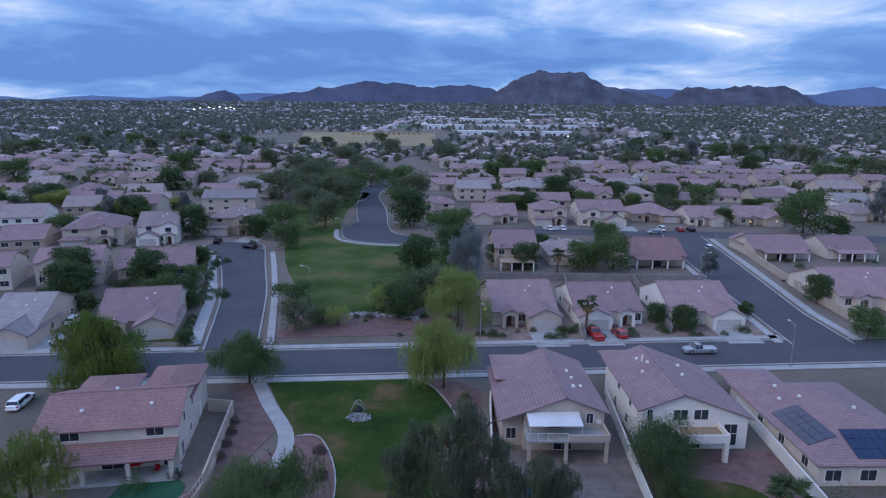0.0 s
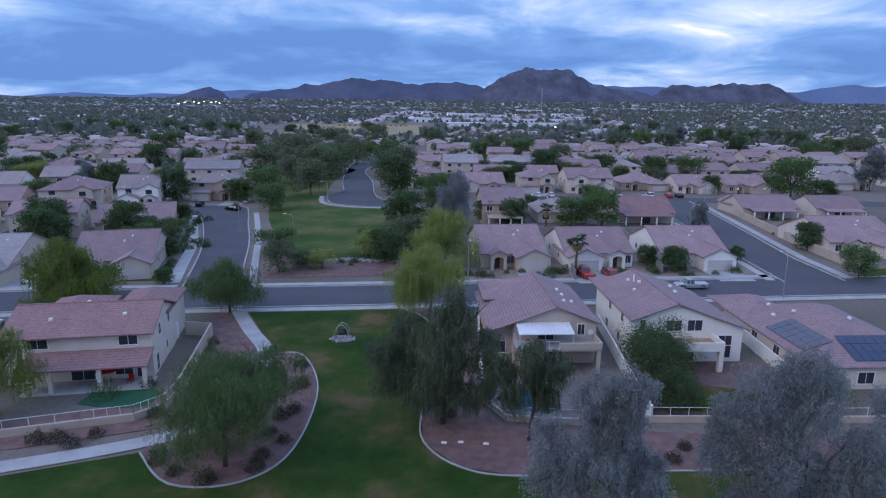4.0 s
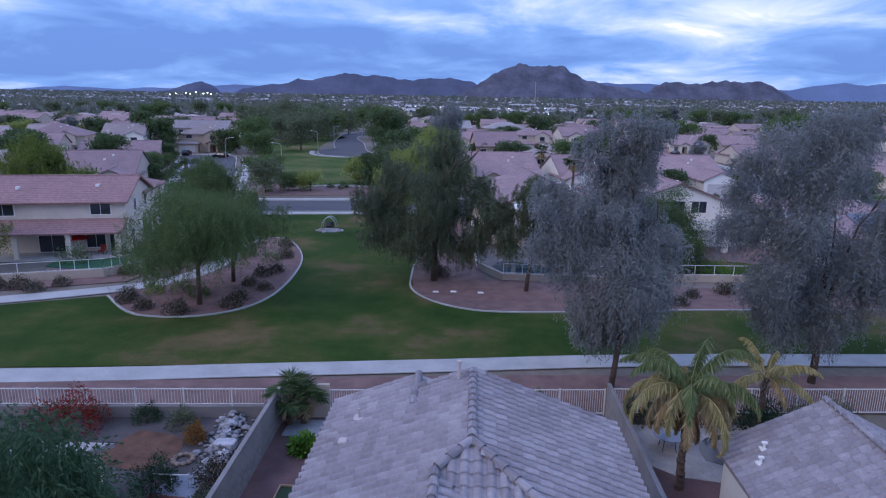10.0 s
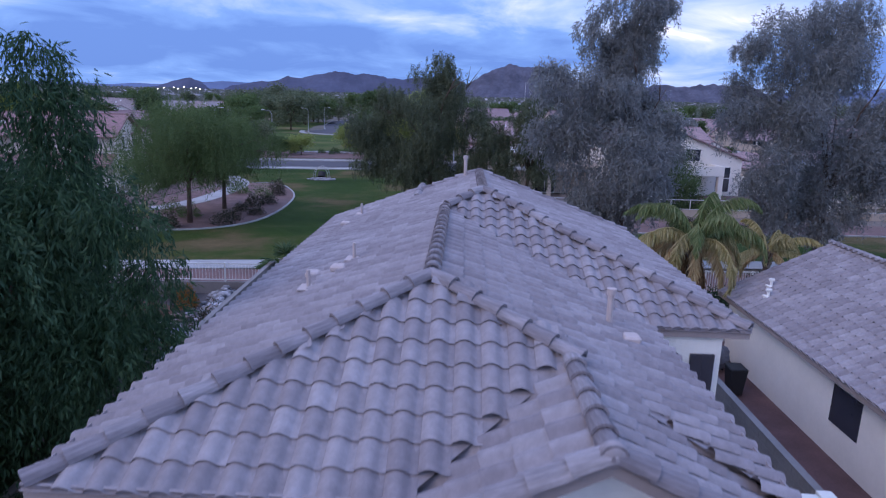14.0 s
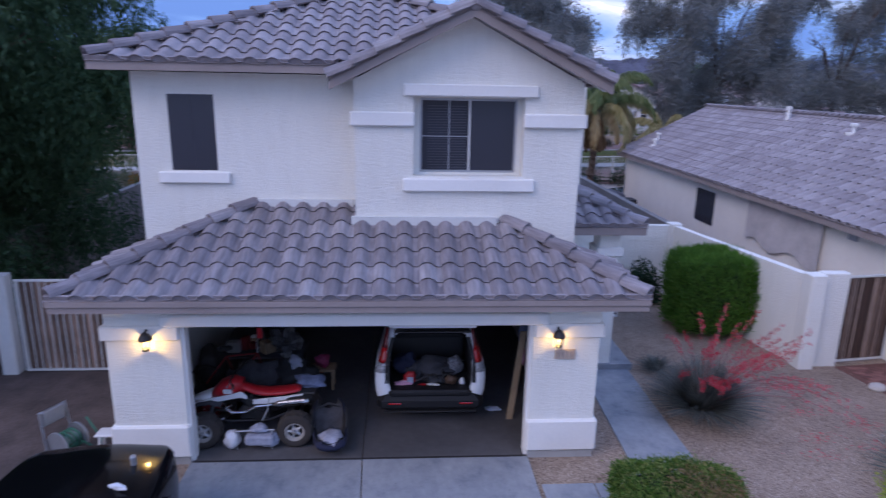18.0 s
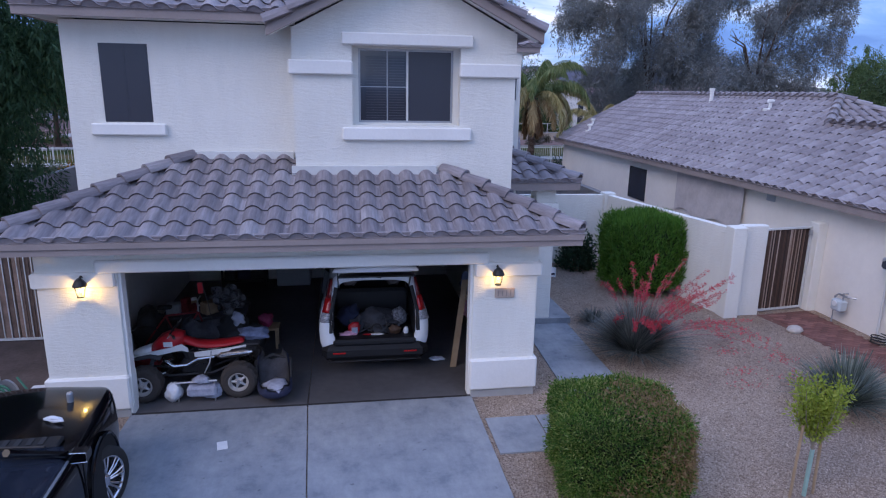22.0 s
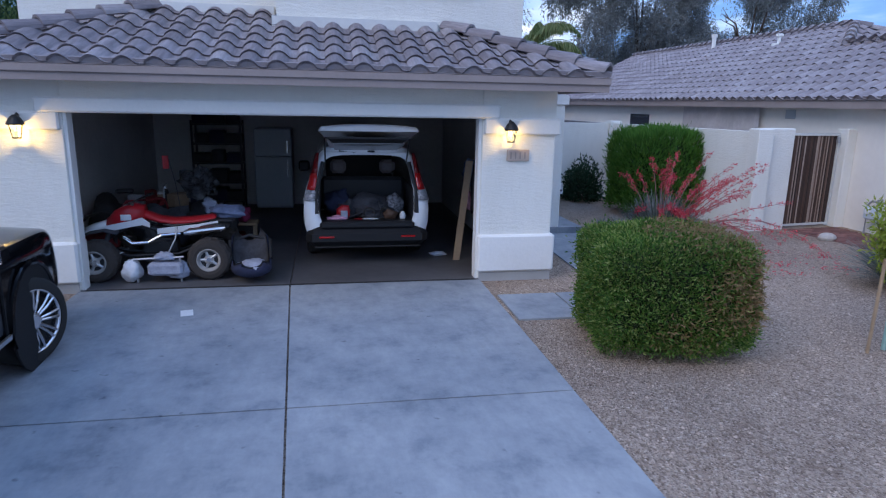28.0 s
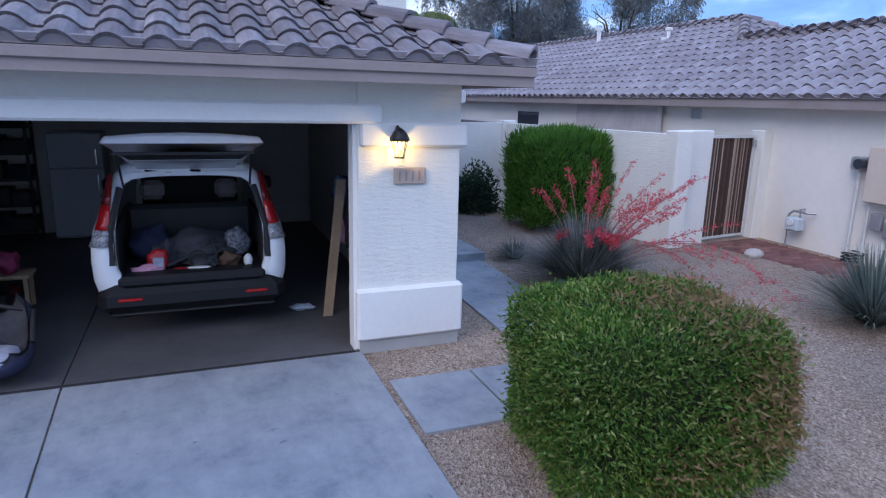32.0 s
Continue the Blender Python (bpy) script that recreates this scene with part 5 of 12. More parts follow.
    for z in ([0.9] if floors == 1 else [0.9, 3.7]):
        for x in (-w * 0.32, w * 0.05, w * 0.34):
            if abs(rz) > 90 and not (rear and z < 1):
                far_window(hs, x, d / 2, z, 1.5 if z > 1 else 1.8, 1.25, "+y")
        side = "-x" if at[0] > 0 else "+x"
        for y in (-d * 0.2, d * 0.25):
            far_window(hs, -w / 2 if side == "-x" else w / 2, y, z, 1.1, 1.1, side)
    if rear:
        pw = w * 0.40
        part("patio_roof", Shape().add([(-pw, d / 2, 2.9), (pw, d / 2, 2.9), (pw, d / 2 + 3.4, 2.45), (-pw, d / 2 + 3.4, 2.45), (-pw, d / 2, 2.7), (pw, d / 2, 2.7), (pw, d / 2 + 3.4, 2.25), (-pw, d / 2 + 3.4, 2.25)], [(0, 1, 2, 3), (4, 7, 6, 5), (0, 3, 7, 4), (3, 2, 6, 7), (2, 1, 5, 6)]), wall if floors == 2 else roof, hs)
        for k in range(4):
            x = -pw + 0.2 + k * (2 * pw - 0.4) / 3
            part("patio_column", Shape().rbox(x - 0.15, x + 0.15, d / 2 + 3.0, d / 2 + 3.3, 0, 2.3, 0.02), MAT["trim"], hs)
        part("sliding_door", Shape().rbox(-1.4, 1.4, d / 2 - 0.03, d / 2 + 0.05, 0.05, 2.1, 0.01), MAT["glass"], hs)
    top = lambda y: H + (half + 0.45 - abs(y)) * rise
    for x, y in ((w * 0.08, -d * 0.2), (w * 0.17, -d * 0.12)):
        zz = top(y)
        part("roof_vent", Shape().rbox(x - 0.17, x + 0.17, y - 0.2, y + 0.2, zz - 0.12, zz + 0.25, 0.03), MAT["trim"], hs)
    return hs

# ---- the houses across the lawn ----
def gable_x(s, y0, y1, ym, x0, x1, z0, z1, zm, over=0.4, thick=0.16):
    """A gabled roof, its ridge along x at y = ym."""
    k1, k0 = (zm - z1) / (y1 - ym) * 0.14, (zm - z0) / (ym - y0) * 0.14
    return s.prism_x([(y1, z1 - thick), (y1, z1), (ym + 0.14, zm - k1), (ym + 0.11, zm + 0.06), (ym, zm + 0.10), (ym - 0.11, zm + 0.06), (ym - 0.14, zm - k0), (y0, z0), (y0, z0 - thick), (ym, zm - thick)][::-1], x0 - over, x1 + over)


def gable_y(s, x0, x1, xm, y0, y1, z0, z1, zm, over=0.4, thick=0.16):
    """A gabled roof, its ridge along y at x = xm; eaves may lie at two heights."""
    k1, k0 = (zm - z1) / (x1 - xm) * 0.14, (zm - z0) / (xm - x0) * 0.14
    return s.prism_y([(x0, z0 - thick), (x0, z0), (xm - 0.14, zm - k0), (xm - 0.11, zm + 0.06), (xm, zm + 0.10), (xm + 0.11, zm + 0.06), (xm + 0.14, zm - k1), (x1, z1), (x1, z1 - thick), (xm, zm - thick)], y0 - over, y1 + over)


def roof_dots(parent, spots):
    for x, y, z in spots:
        part("roof_vent", Shape().rbox(x - 0.18, x + 0.18, y - 0.2, y + 0.2, z - 0.1, z + 0.22, 0.03), MAT["trim"], parent)


def rail_run(parent, pts, h, n, mat, base=0.0):
    """Railing along a line: posts, rails and bars."""
    for (x0, y0), (x1, y1) in zip(pts, pts[1:]):
        part("rail", Shape().tube([(x0, y0, base + h), (x1, y1, base + h)], 0.03, 6).tube([(x0, y0, base + 0.1), (x1, y1, base + 0.1)], 0.025, 6), mat, parent)
        for k in range(n + 1):
            t = k / n
            part("post", Shape().cyl((x0 + (x1 - x0) * t, y0 + (y1 - y0) * t, base), (x0 + (x1 - x0) * t, y0 + (y1 - y0) * t, base + h), 0.035, n=6), mat, parent)


def house_a():
    h = thing("house", "two-storey cream stucco house with red-mauve gable roof and tiled patio", "house", (-42.5, 62.0, 0), 14)
    w, r = WALLS[0], ROOFS[2]
    part("wall", Shape().box(-8.6, 6.3, -3.3, 7.3, 0, 5.3).prism_x([(-3.3, 5.2), (2.0, 7.25), (7.3, 5.2)][::-1], -8.6, 6.3), w, h)
    part("roof", gable_x(Shape(), -3.85, 7.85, 2.0, -8.6, 6.3, 5.28, 5.28, 7.42), r, h)
    part("rear_wing", Shape().box(0.2, 6.2, 7.3, 14.0, 0, 5.3), w, h)
    part("wing_roof", hip(Shape(), 0.2, 6.2, 4.0, 14.0, 5.25, 0.36), r, h)
    part("west_wing_roof", hip(Shape(), -8.0, -1.5, 3.0, 12.0, 5.1, 0.36), r, h)
    part("patio_roof", Shape().add([(-6.2, -6.55, 2.62), (6.5, -6.55, 2.62), (6.5, -3.25, 3.55), (-6.2, -3.25, 3.55), (-6.2, -6.55, 2.45), (6.5, -6.55, 2.45), (6.5, -3.25, 3.38), (-6.2, -3.25, 3.38)], [(0, 1, 2, 3), (4, 7, 6, 5), (0, 4, 5, 1), (1, 5, 6, 2), (3, 7, 4, 0)]), r, h)
    for x in (-5.8, -3.2, 1.6, 6.1):
        part("patio_column", Shape().rbox(x - 0.22, x + 0.22, -6.4, -5.96, 0, 2.5, 0.02), w, h)
    part("patio_slab", Shape().box(-6.2, 6.6, -6.7, -3.3, -0.05, 0.06), MAT["kerb"], h)
    for x, z, ww, hh in ((-5.2, 3.95, 2.0, 1.35), (3.9, 3.95, 1.9, 1.35), (-7.3, 4.3, 0.7, 0.7), (3.2, 0.5, 1.8, 1.9), (-1.0, 0.1, 2.4, 2.0), (5.0, 0.1, 0.9, 2.0)):
        far_window(h, x, -3.3, z, ww, hh, "-y")
    for y, z, ww, hh in ((0.2, 3.8, 0.9, 1.3), (4.5, 3.8, 0.9, 1.2), (-1.5, 0.1, 1.0, 2.0), (3.0, 1.0, 0.8, 1.0)):
        far_window(h, 6.3, y, z, ww, hh, "+x")
    part("side_door", Shape().rbox(6.18, 6.26, 8.5, 9.5, 0.0, 2.1, 0.01), MAT["trim"], h)
    roof_dots(h, [(-4.5, -1.0, 6.4), (3.0, -0.5, 6.55), (-2, 3.5, 6.95)])
    um = thing("patio_umbrella", "open red patio umbrella under the patio roof", "umbrella", (-39.3, 57.6, 0.06))
    part("pole", Shape().cyl((0, 0, 0), (0, 0, 2.1), 0.03), MAT["metal_white"], um)
    part("canopy", Shape().tube([(0, 0, 2.15), (0, 0, 2.05), (0, 0, 1.75)], [0.05, 0.5, 1.25], 8), MAT["plastic_red"], um)
    ch = thing("patio_chair", "red patio chair on the patio", "chair", (-37.3, 58.3, 0.06))
    part("seat", Shape().rbox(-0.3, 0.3, -0.3, 0.3, 0.35, 0.45, 0.03), MAT["plastic_red"], ch)
    part("backrest", Shape().rbox(-0.3, 0.3, 0.25, 0.33, 0.45, 0.95, 0.03), MAT["plastic_red"], ch)
    for x in (-0.26, 0.22):
        for y in (-0.26, 0.22):
            part("leg", Shape().box(x, x + 0.04, y, y + 0.04, 0, 0.35), MAT["metal_black"], ch)
    wall = Shape()
    strip(wall, [(-75, 33.5), (-44.5, 45.5), (-36.6, 48.6), (-32.4, 50.2), (-30.6, 52.6), (-30.8, 57.5), (-34.6, 73.2)], 0.2, -0.05, 0.75)
    strip(wall, [(-30.7, 56.0), (-34.6, 73.4), (-38.2, 73.6)], 0.22, -0.05, 1.8)
    setting("garden_wall_west", wall, MAT["tanwall"], "tan block garden wall round the cream house", "wall")
    fe = thing("garden_fence", "white steel fence on the low tan garden wall", "fence", (0, 0, 0.72))
    rail_run(fe, [(-60, 39.4), (-44.5, 45.5), (-36.6, 48.6), (-32.4, 50.2), (-30.6, 52.6), (-30.75, 56.0)], 0.95, 4, MAT["metal_white"])


def house_b():
    h = thing("house", "two-storey beige stucco house with white awning over its balcony", "house", (9.0, 72.0, 0), 6)
    w, r = WALLS[2], ROOFS[0]
    part("wall", Shape().box(-4.8, 5.0, -4.2, 11.5, 0, 5.2).prism_y([(-4.8, 5.15), (5.0, 5.15), (0.2, 7.0)], -4.2, 11.5).box(-7.4, -4.8, -3.0, 10.5, 0, 4.3), w, h)
    part("roof", gable_y(Shape(), -8.0, 5.6, 0.2, -4.2, 11.5, 4.15, 5.05, 7.12), r, h)
    part("front_roof", hip(Shape(), -7.0, 3.0, 6.0, 14.0, 5.0, 0.36), r, h)
    part("balcony_deck", Shape().rbox(-4.9, 4.9, -7.4, -4.2, 2.75, 2.98, 0.02), MAT["kerb"], h)
    for x in (-4.6, -0.2, 4.6):
        part("balcony_column", Shape().rbox(x - 0.2, x + 0.2, -7.35, -6.95, 0, 2.75, 0.02), w, h)
    part("balcony_parapet", Shape().rbox(0.0, 4.9, -7.42, -7.25, 2.98, 3.75, 0.02).rbox(4.75, 4.92, -7.25, -4.2, 2.98, 3.75, 0.02), w, h)
    rail_run(h, [(-4.8, -4.3), (-4.8, -7.3), (0.0, -7.3)], 0.95, 4, MAT["metal_white"], 2.98)
    part("awning", Shape().add([(-4.6, -4.2, 5.15), (1.8, -4.2, 5.15), (1.8, -6.9, 4.65), (-4.6, -6.9, 4.65), (-4.6, -4.2, 5.08), (1.8, -4.2, 5.08), (1.8, -6.9, 4.58), (-4.6, -6.9, 4.58)], [(0, 3, 2, 1), (4, 5, 6, 7), (0, 4, 7, 3), (3, 7, 6, 2), (2, 6, 5, 1)]), MAT["plastic_white"], h, "white ribbed metal awning")
    for k in range(16):
        x = -4.5 + 0.41 * k
        part("awning_rib", Shape().add([(x, -4.2, 5.16), (x + 0.08, -4.2, 5.16), (x + 0.08, -6.9, 4.66), (x, -6.9, 4.66), (x, -4.2, 5.2), (x + 0.08, -4.2, 5.2), (x + 0.08, -6.9, 4.7), (x, -6.9, 4.7)], [(4, 7, 6, 5), (0, 4, 5, 1), (3, 2, 6, 7), (0, 3, 7, 4), (1, 5, 6, 2)]), MAT["plastic_white"], h)
    for x in (-4.5, 1.7):
        part("awning_post", Shape().cyl((x, -6.85, 2.98), (x, -6.85, 4.6), 0.05, n=6), MAT["metal_white"], h)
    far_window(h, -1.0, -4.2, 3.0, 1.9, 2.0, "-y")
    far_window(h, 3.2, -4.2, 3.6, 0.8, 1.3, "-y")
    far_window(h, -6.2, -3.0, 1.0, 1.2, 1.4, "-y")
    far_window(h, 0.0, -4.2, 0.1, 2.2, 2.0, "-y")
    for y in (-1, 4):
        far_window(h, 5.0, y, 3.7, 0.9, 1.2, "+x")
    part("satellite_dish", Shape().tube([(4.2, -4.6, 4.1), (4.2, -4.75, 4.12)], [0.05, 0.35], 12), MAT["metal_white"], h)
    roof_dots(h, [(2.0, 0.0, 6.45), (2.4, 3.0, 6.3), (3.2, 1.0, 6.0), (2.2, 5.0, 6.4)])


def house_c():
    h = thing("house", "two-storey white stucco house with walled rear balcony", "house", (25.5, 76.0, 0), 6)
    w, r = WALLS[3], ROOFS[0]
    part("wall", Shape().prism_y([(-7.2, 0), (6.1, 0), (6.1, 4.25), (-2.2, 7.2), (-7.2, 5.35)], -6.3, 9.5), w, h)
    part("roof", gable_y(Shape(), -7.75, 6.7, -2.2, -6.3, 9.5, 5.35, 4.15, 7.40), r, h)
    part("front_roof", hip(Shape(), -7.0, 0.5, 5.0, 13.0, 5.2, 0.36), r, h)
    part("balcony_parapet", Shape().rbox(-3.4, 2.4, -9.6, -9.42, 2.55, 3.65, 0.02).rbox(-3.4, -3.22, -9.42, -6.3, 2.55, 3.65, 0.02).rbox(2.22, 2.4, -9.42, -6.3, 2.55, 3.65, 0.02), w, h)
    part("balcony_deck", Shape().box(-3.22, 2.22, -9.42, -6.3, 2.6, 2.95), MAT["wood_pale"], h)
    for x in (-3.1, 2.1):
        part("balcony_column", Shape().rbox(x - 0.28, x + 0.28, -9.6, -9.05, 0, 2.55, 0.03), w, h)
    for x, z, ww, hh in ((-2.4, 3.95, 1.75, 1.3), (0.15, 3.95, 1.75, 1.3), (-6.2, 3.9, 0.6, 1.4), (4.0, 2.1, 1.6, 1.2), (4.0, 0.5, 1.6, 1.5), (-1.0, 0.1, 2.6, 2.0)):
        far_window(h, x, -6.3, z, ww, hh, "-y")
    for y in (-2.0, 3.0):
        far_window(h, -7.2, y, 3.7, 0.9, 1.2, "-x")
        far_window(h, -7.2, y + 1, 0.9, 0.9, 1.2, "-x")
    roof_dots(h, [(-4.5, 2.0, 6.6), (-4.0, 6.0, 6.8), (0.5, 1.0, 6.6), (-3.2, 4.0, 7.1), (1.5, 5.0, 6.2)])
    part("flue", Shape().cyl((-3.6, 5.0, 6.6), (-3.6, 5.0, 7.9), 0.1), MAT["trim"], h)


def house_d():
    h = thing("house", "single-storey stucco house with dark blue solar panels", "house", (43.0, 76.0, 0), 6)
    w, r = WALLS[0], ROOFS[0]
    part("wall", Shape().box(-7.2, 8.0, -12.6, 8.4, 0, 2.75).box(2.2, 8.0, -14.6, -12.6, 0, 2.75), w, h)
    part("roof", hip(Shape(), -7.2, 8.0, -12.6, 8.4, 2.78, 0.36), r, h)
    part("wing_roof", hip(Shape(), -7.0, 0.0, 3.0, 13.0, 2.9, 0.36), r, h)
    zt = 2.78
    for i in range(3):
        for j in range(6):
            x0, y0 = -6.6 + 1.05 * i, -9.3 + 1.35 * j
            z = zt + 0.36 * (x0 + 7.65) + 0.1
            part("solar_panel", Shape().add([(x0, y0, z), (x0 + 1.0, y0, z + 0.36), (x0 + 1.0, y0 + 1.3, z + 0.36), (x0, y0 + 1.3, z), (x0, y0, z - 0.05), (x0 + 1.0, y0, z + 0.31), (x0 + 1.0, y0 + 1.3, z + 0.31), (x0, y0 + 1.3, z - 0.05)], [(0, 1, 2, 3), (0, 4, 5, 1), (1, 5, 6, 2), (2, 6, 7, 3), (3, 7, 4, 0)]), MAT["solar"], h, "dark blue solar panel")
    for i in range(7):
        for j in range(3):
            x0, y0 = -2.6 + 1.05 * i, -12.2 + 1.35 * j
            z = zt + 0.36 * (y0 + 13.05) + 0.1
            part("solar_panel", Shape().add([(x0, y0, z), (x0 + 1.0, y0, z), (x0 + 1.0, y0 + 1.3, z + 0.47), (x0, y0 + 1.3, z + 0.47), (x0, y0, z - 0.05), (x0 + 1.0, y0, z - 0.05), (x0 + 1.0, y0 + 1.3, z + 0.42), (x0, y0 + 1.3, z + 0.42)], [(0, 1, 2, 3), (0, 4, 5, 1), (1, 5, 6, 2), (2, 6, 7, 3), (3, 7, 4, 0)]), MAT["solar"], h, "dark blue solar panel")
    for x in (-5.5, -1.5):
        far_window(h, x, -12.6, 0.7, 1.8, 1.3, "-y")
    for y in (-10, -5, 0):
        far_window(h, -7.2, y, 1.1, 1.2, 1.1, "-x")
    roof_dots(h, [(-3.5, 4.0, 4.4), (-4.5, 1.0, 4.0), (-2.5, 0.0, 4.8), (2.0, -4.0, 5.2)])


house_a()
house_b()
house_c()
house_d()
home("house", "single-storey house with grey tile roof beyond the side wall", (-20.0, 10.0, 0), 0, 14, 15, 1, WALLS[0], ROOFS[3], "right")
# garden walls and fence between the lawn and the white houses
wl = Shape()
for line in ([(17.2, 82), (17.3, 66), (17.5, 54.0)], [(35.2, 84), (35.5, 70), (35.8, 55.3)], [(0.5, 80), (0.8, 66), (1.2, 57.0)]):
    strip(wl, line, 0.2, -0.05, 1.7)
setting("garden_wall_north", wl, MAT["stucco"], "pale block walls between the back gardens", "wall")
wl = Shape()
strip(wl, [(1.2, 57.0), (3.5, 53.0), (12, 52.8), (17.5, 54.0), (35.8, 55.3), (75, 59)], 0.22, -0.05, 0.6)
setting("garden_wall_low", wl, MAT["tanwall"], "low tan block wall along the lawn", "wall")
fe = thing("garden_fence", "white steel fence on the low wall", "fence", (0, 0, 0.58))
rail_run(fe, [(3.5, 53.0), (12, 52.8), (17.5, 54.0), (26.5, 54.6), (35.8, 55.3), (50, 56.6)], 0.95, 5, MAT["metal_white"])
# The paving colour is darkened to carry the shadow of the trees.
sheet("patio_ground", [(1.4, 57.2), (3.6, 53.2), (17.3, 54.2), (17.1, 67), (1.0, 67)], 0.01, surf("shaded_paving", (0.20, 0.165, 0.145), 0.9, var=0.3), "paved yard beside the pool, tree shade in its colour", "patio")
sheet("garden_ground", [(17.7, 54.2), (35.5, 55.5), (35.3, 70), (17.5, 70)], 0.01, MAT["bed"], "reddish gravel back garden", "garden")
sheet("garden_lawn", curve_pts([(20, 57), (27, 56.6), (31, 59), (29, 62), (23, 63), (20, 61)], 4), 0.03, MAT["grass"], "small oval garden lawn", "lawn")
sheet("swimming_pool", curve_pts([(2.6, 58), (4.2, 54.8), (7.5, 54.6), (8.5, 57), (6.0, 59.5), (3.6, 60)], 4), 0.04, MAT["pool"], "blue kidney-shaped swimming pool", "pool")
sheet("artificial_lawn", curve_pts([(-40, 53.2), (-35, 52.5), (-32.6, 54), (-34, 57.2), (-40, 55.8)], 4), 0.03, surf("dark_turf", (0.018, 0.085, 0.04), 0.9, var=0.2), "dark green turf behind the fence", "lawn")

# ---- trees and plants ----
def limbs(rng, h, spread, base_r, n_limb, fork=0.4, lean=0.0):
    """Trunk and limbs: the shape and the limb ends."""
    s = Shape()
    fz = h * fork
    top = Vector((lean * fz, 0.15 * lean * fz, fz))
    s.tube([(0, 0, -0.1), (top.x * 0.4, top.y * 0.4, fz * 0.5), tuple(top)], [base_r * 1.25, base_r, base_r * 0.8], 9)
    ends = []
    for i in range(n_limb):
        a = 2 * math.pi * (i + rng.uniform(-0.3, 0.3)) / n_limb
        r = spread * rng.uniform(0.45, 0.95)
        z = h * rng.uniform(0.62, 0.97)
        e = Vector((top.x + r * math.cos(a), top.y + r * math.sin(a), z))
        mid = top.lerp(e, 0.5) + Vector((0, 0, 0.10 * h))
        s.tube([tuple(top - Vector((0, 0, 0.2))), tuple(mid), tuple(e)], [base_r * 0.55, base_r * 0.3, base_r * 0.08], 6)
        ends.append((mid, e))
        for k in range(2):
            b = e + Vector((rng.uniform(-1, 1), rng.uniform(-1, 1), rng.uniform(-0.2, 0.6))) * spread * 0.3
            s.tube([tuple(mid.lerp(e, 0.5)), tuple(b)], [base_r * 0.2, base_r * 0.05], 5)
            ends.append((mid, b))
    return s, ends


def crown_round(rng, h, spread, low, n_clump, per, clump_r, ends=()):
    """Leaf places for a rounded, broken crown."""
    c = []
    zc, hz_ = (h + low) / 2, (h - low) / 2
    while len(c) < n_clump:
        d = rng.normal(size=3)
        d /= np.linalg.norm(d)
        r = rng.uniform(0.55, 1.0)
        p = d * r * np.array([spread, spread, hz_])
        lump = 1.0 + 0.22 * math.sin(3.1 * d[0] + 5 * d[1]) + 0.18 * math.cos(4 * d[2] + 2.7 * d[0])
        p *= lump
        p[2] += zc
        if p[2] > low * 0.85:
            c.append(p)
    for m, e in ends:
        c.append(np.array(e))
    c = np.array(c)
    k = rng.integers(0, len(c), n_clump * per)
    off = np.clip(rng.normal(size=(len(k), 3)), -1.7, 1.7) * clump_r * np.array([1, 1, 0.7])
    pos = c[k] + off
    axis = off * 0.6 + rng.normal(size=(len(k), 3)) * clump_r * 0.6 + np.array([0, 0, -0.1])
    return pos, axis


def crown_weep(rng, h, spread, low, amount, lobes=None, loose=False):
    """Leaf places for a weeping crown: billows on the limbs, each shedding hanging strands."""
    if lobes is None:
        lobes = []
        for k in range(11):
            a = rng.uniform(0, 2 * math.pi)
            f = rng.uniform(0.25, 0.95)
            rr = spread * 0.62 * math.sqrt(rng.uniform(0, 1)) * (1.25 - 0.75 * f)
            lobes.append((rr * math.cos(a), rr * math.sin(a), low + (h - low) * f, spread * rng.uniform(0.34, 0.52) * (1.15 - 0.5 * f)))
        lobes.append((0, 0, h - spread * 0.34, spread * 0.34))
    P, A = [], []
    small = []
    for lx, ly, lz, lr in lobes:
        for k in range(7):
            d = rng.normal(size=3)
            d /= np.linalg.norm(d)
            small.append((lx + d[0] * lr * 0.62, ly + d[1] * lr * 0.62, lz + d[2] * lr * 0.62, lr * rng.uniform(0.38, 0.6)))
    for lx, ly, lz, lr in small:
        n = max(4, int(amount * 0.62 * lr * lr))
        d = rng.normal(size=(n, 3))
        d[:, 2] = d[:, 2] * 0.8 + 0.3
        d /= np.linalg.norm(d, axis=1, keepdims=True)
        top = np.array([lx, ly, lz]) + d * (lr * rng.uniform(0.3, 1.05, n))[:, None]
        ln = np.minimum(rng.uniform(0.4, 1.7, n) * lr, np.maximum(top[:, 2] - low * rng.uniform(0.5, 1.1, n), 0.25))
        per = 26
        t = rng.uniform(0, 1, (n, per))
        out = d[:, None, :2] * (0.3 * lr * t * (1 - 0.4 * t))[:, :, None]
        pos = np.concatenate([top[:, None, :2] + out, (top[:, 2:3] - ln[:, None] * t * t)[:, :, None]], 2) + rng.normal(size=(n, per, 3)) * (0.03 + 0.07 * lr if loose else 0.06)
        P.append(pos.reshape(-1, 3))
        ax = np.concatenate([d[:, None, :2] * (0.8 * (1 - t))[:, :, None], -(0.3 + t)[:, :, None]], 2).reshape(-1, 3)
        A.append(ax + rng.normal(size=ax.shape) * (0.7 if loose else 0.4))
    return np.concatenate(P), np.concatenate(A)


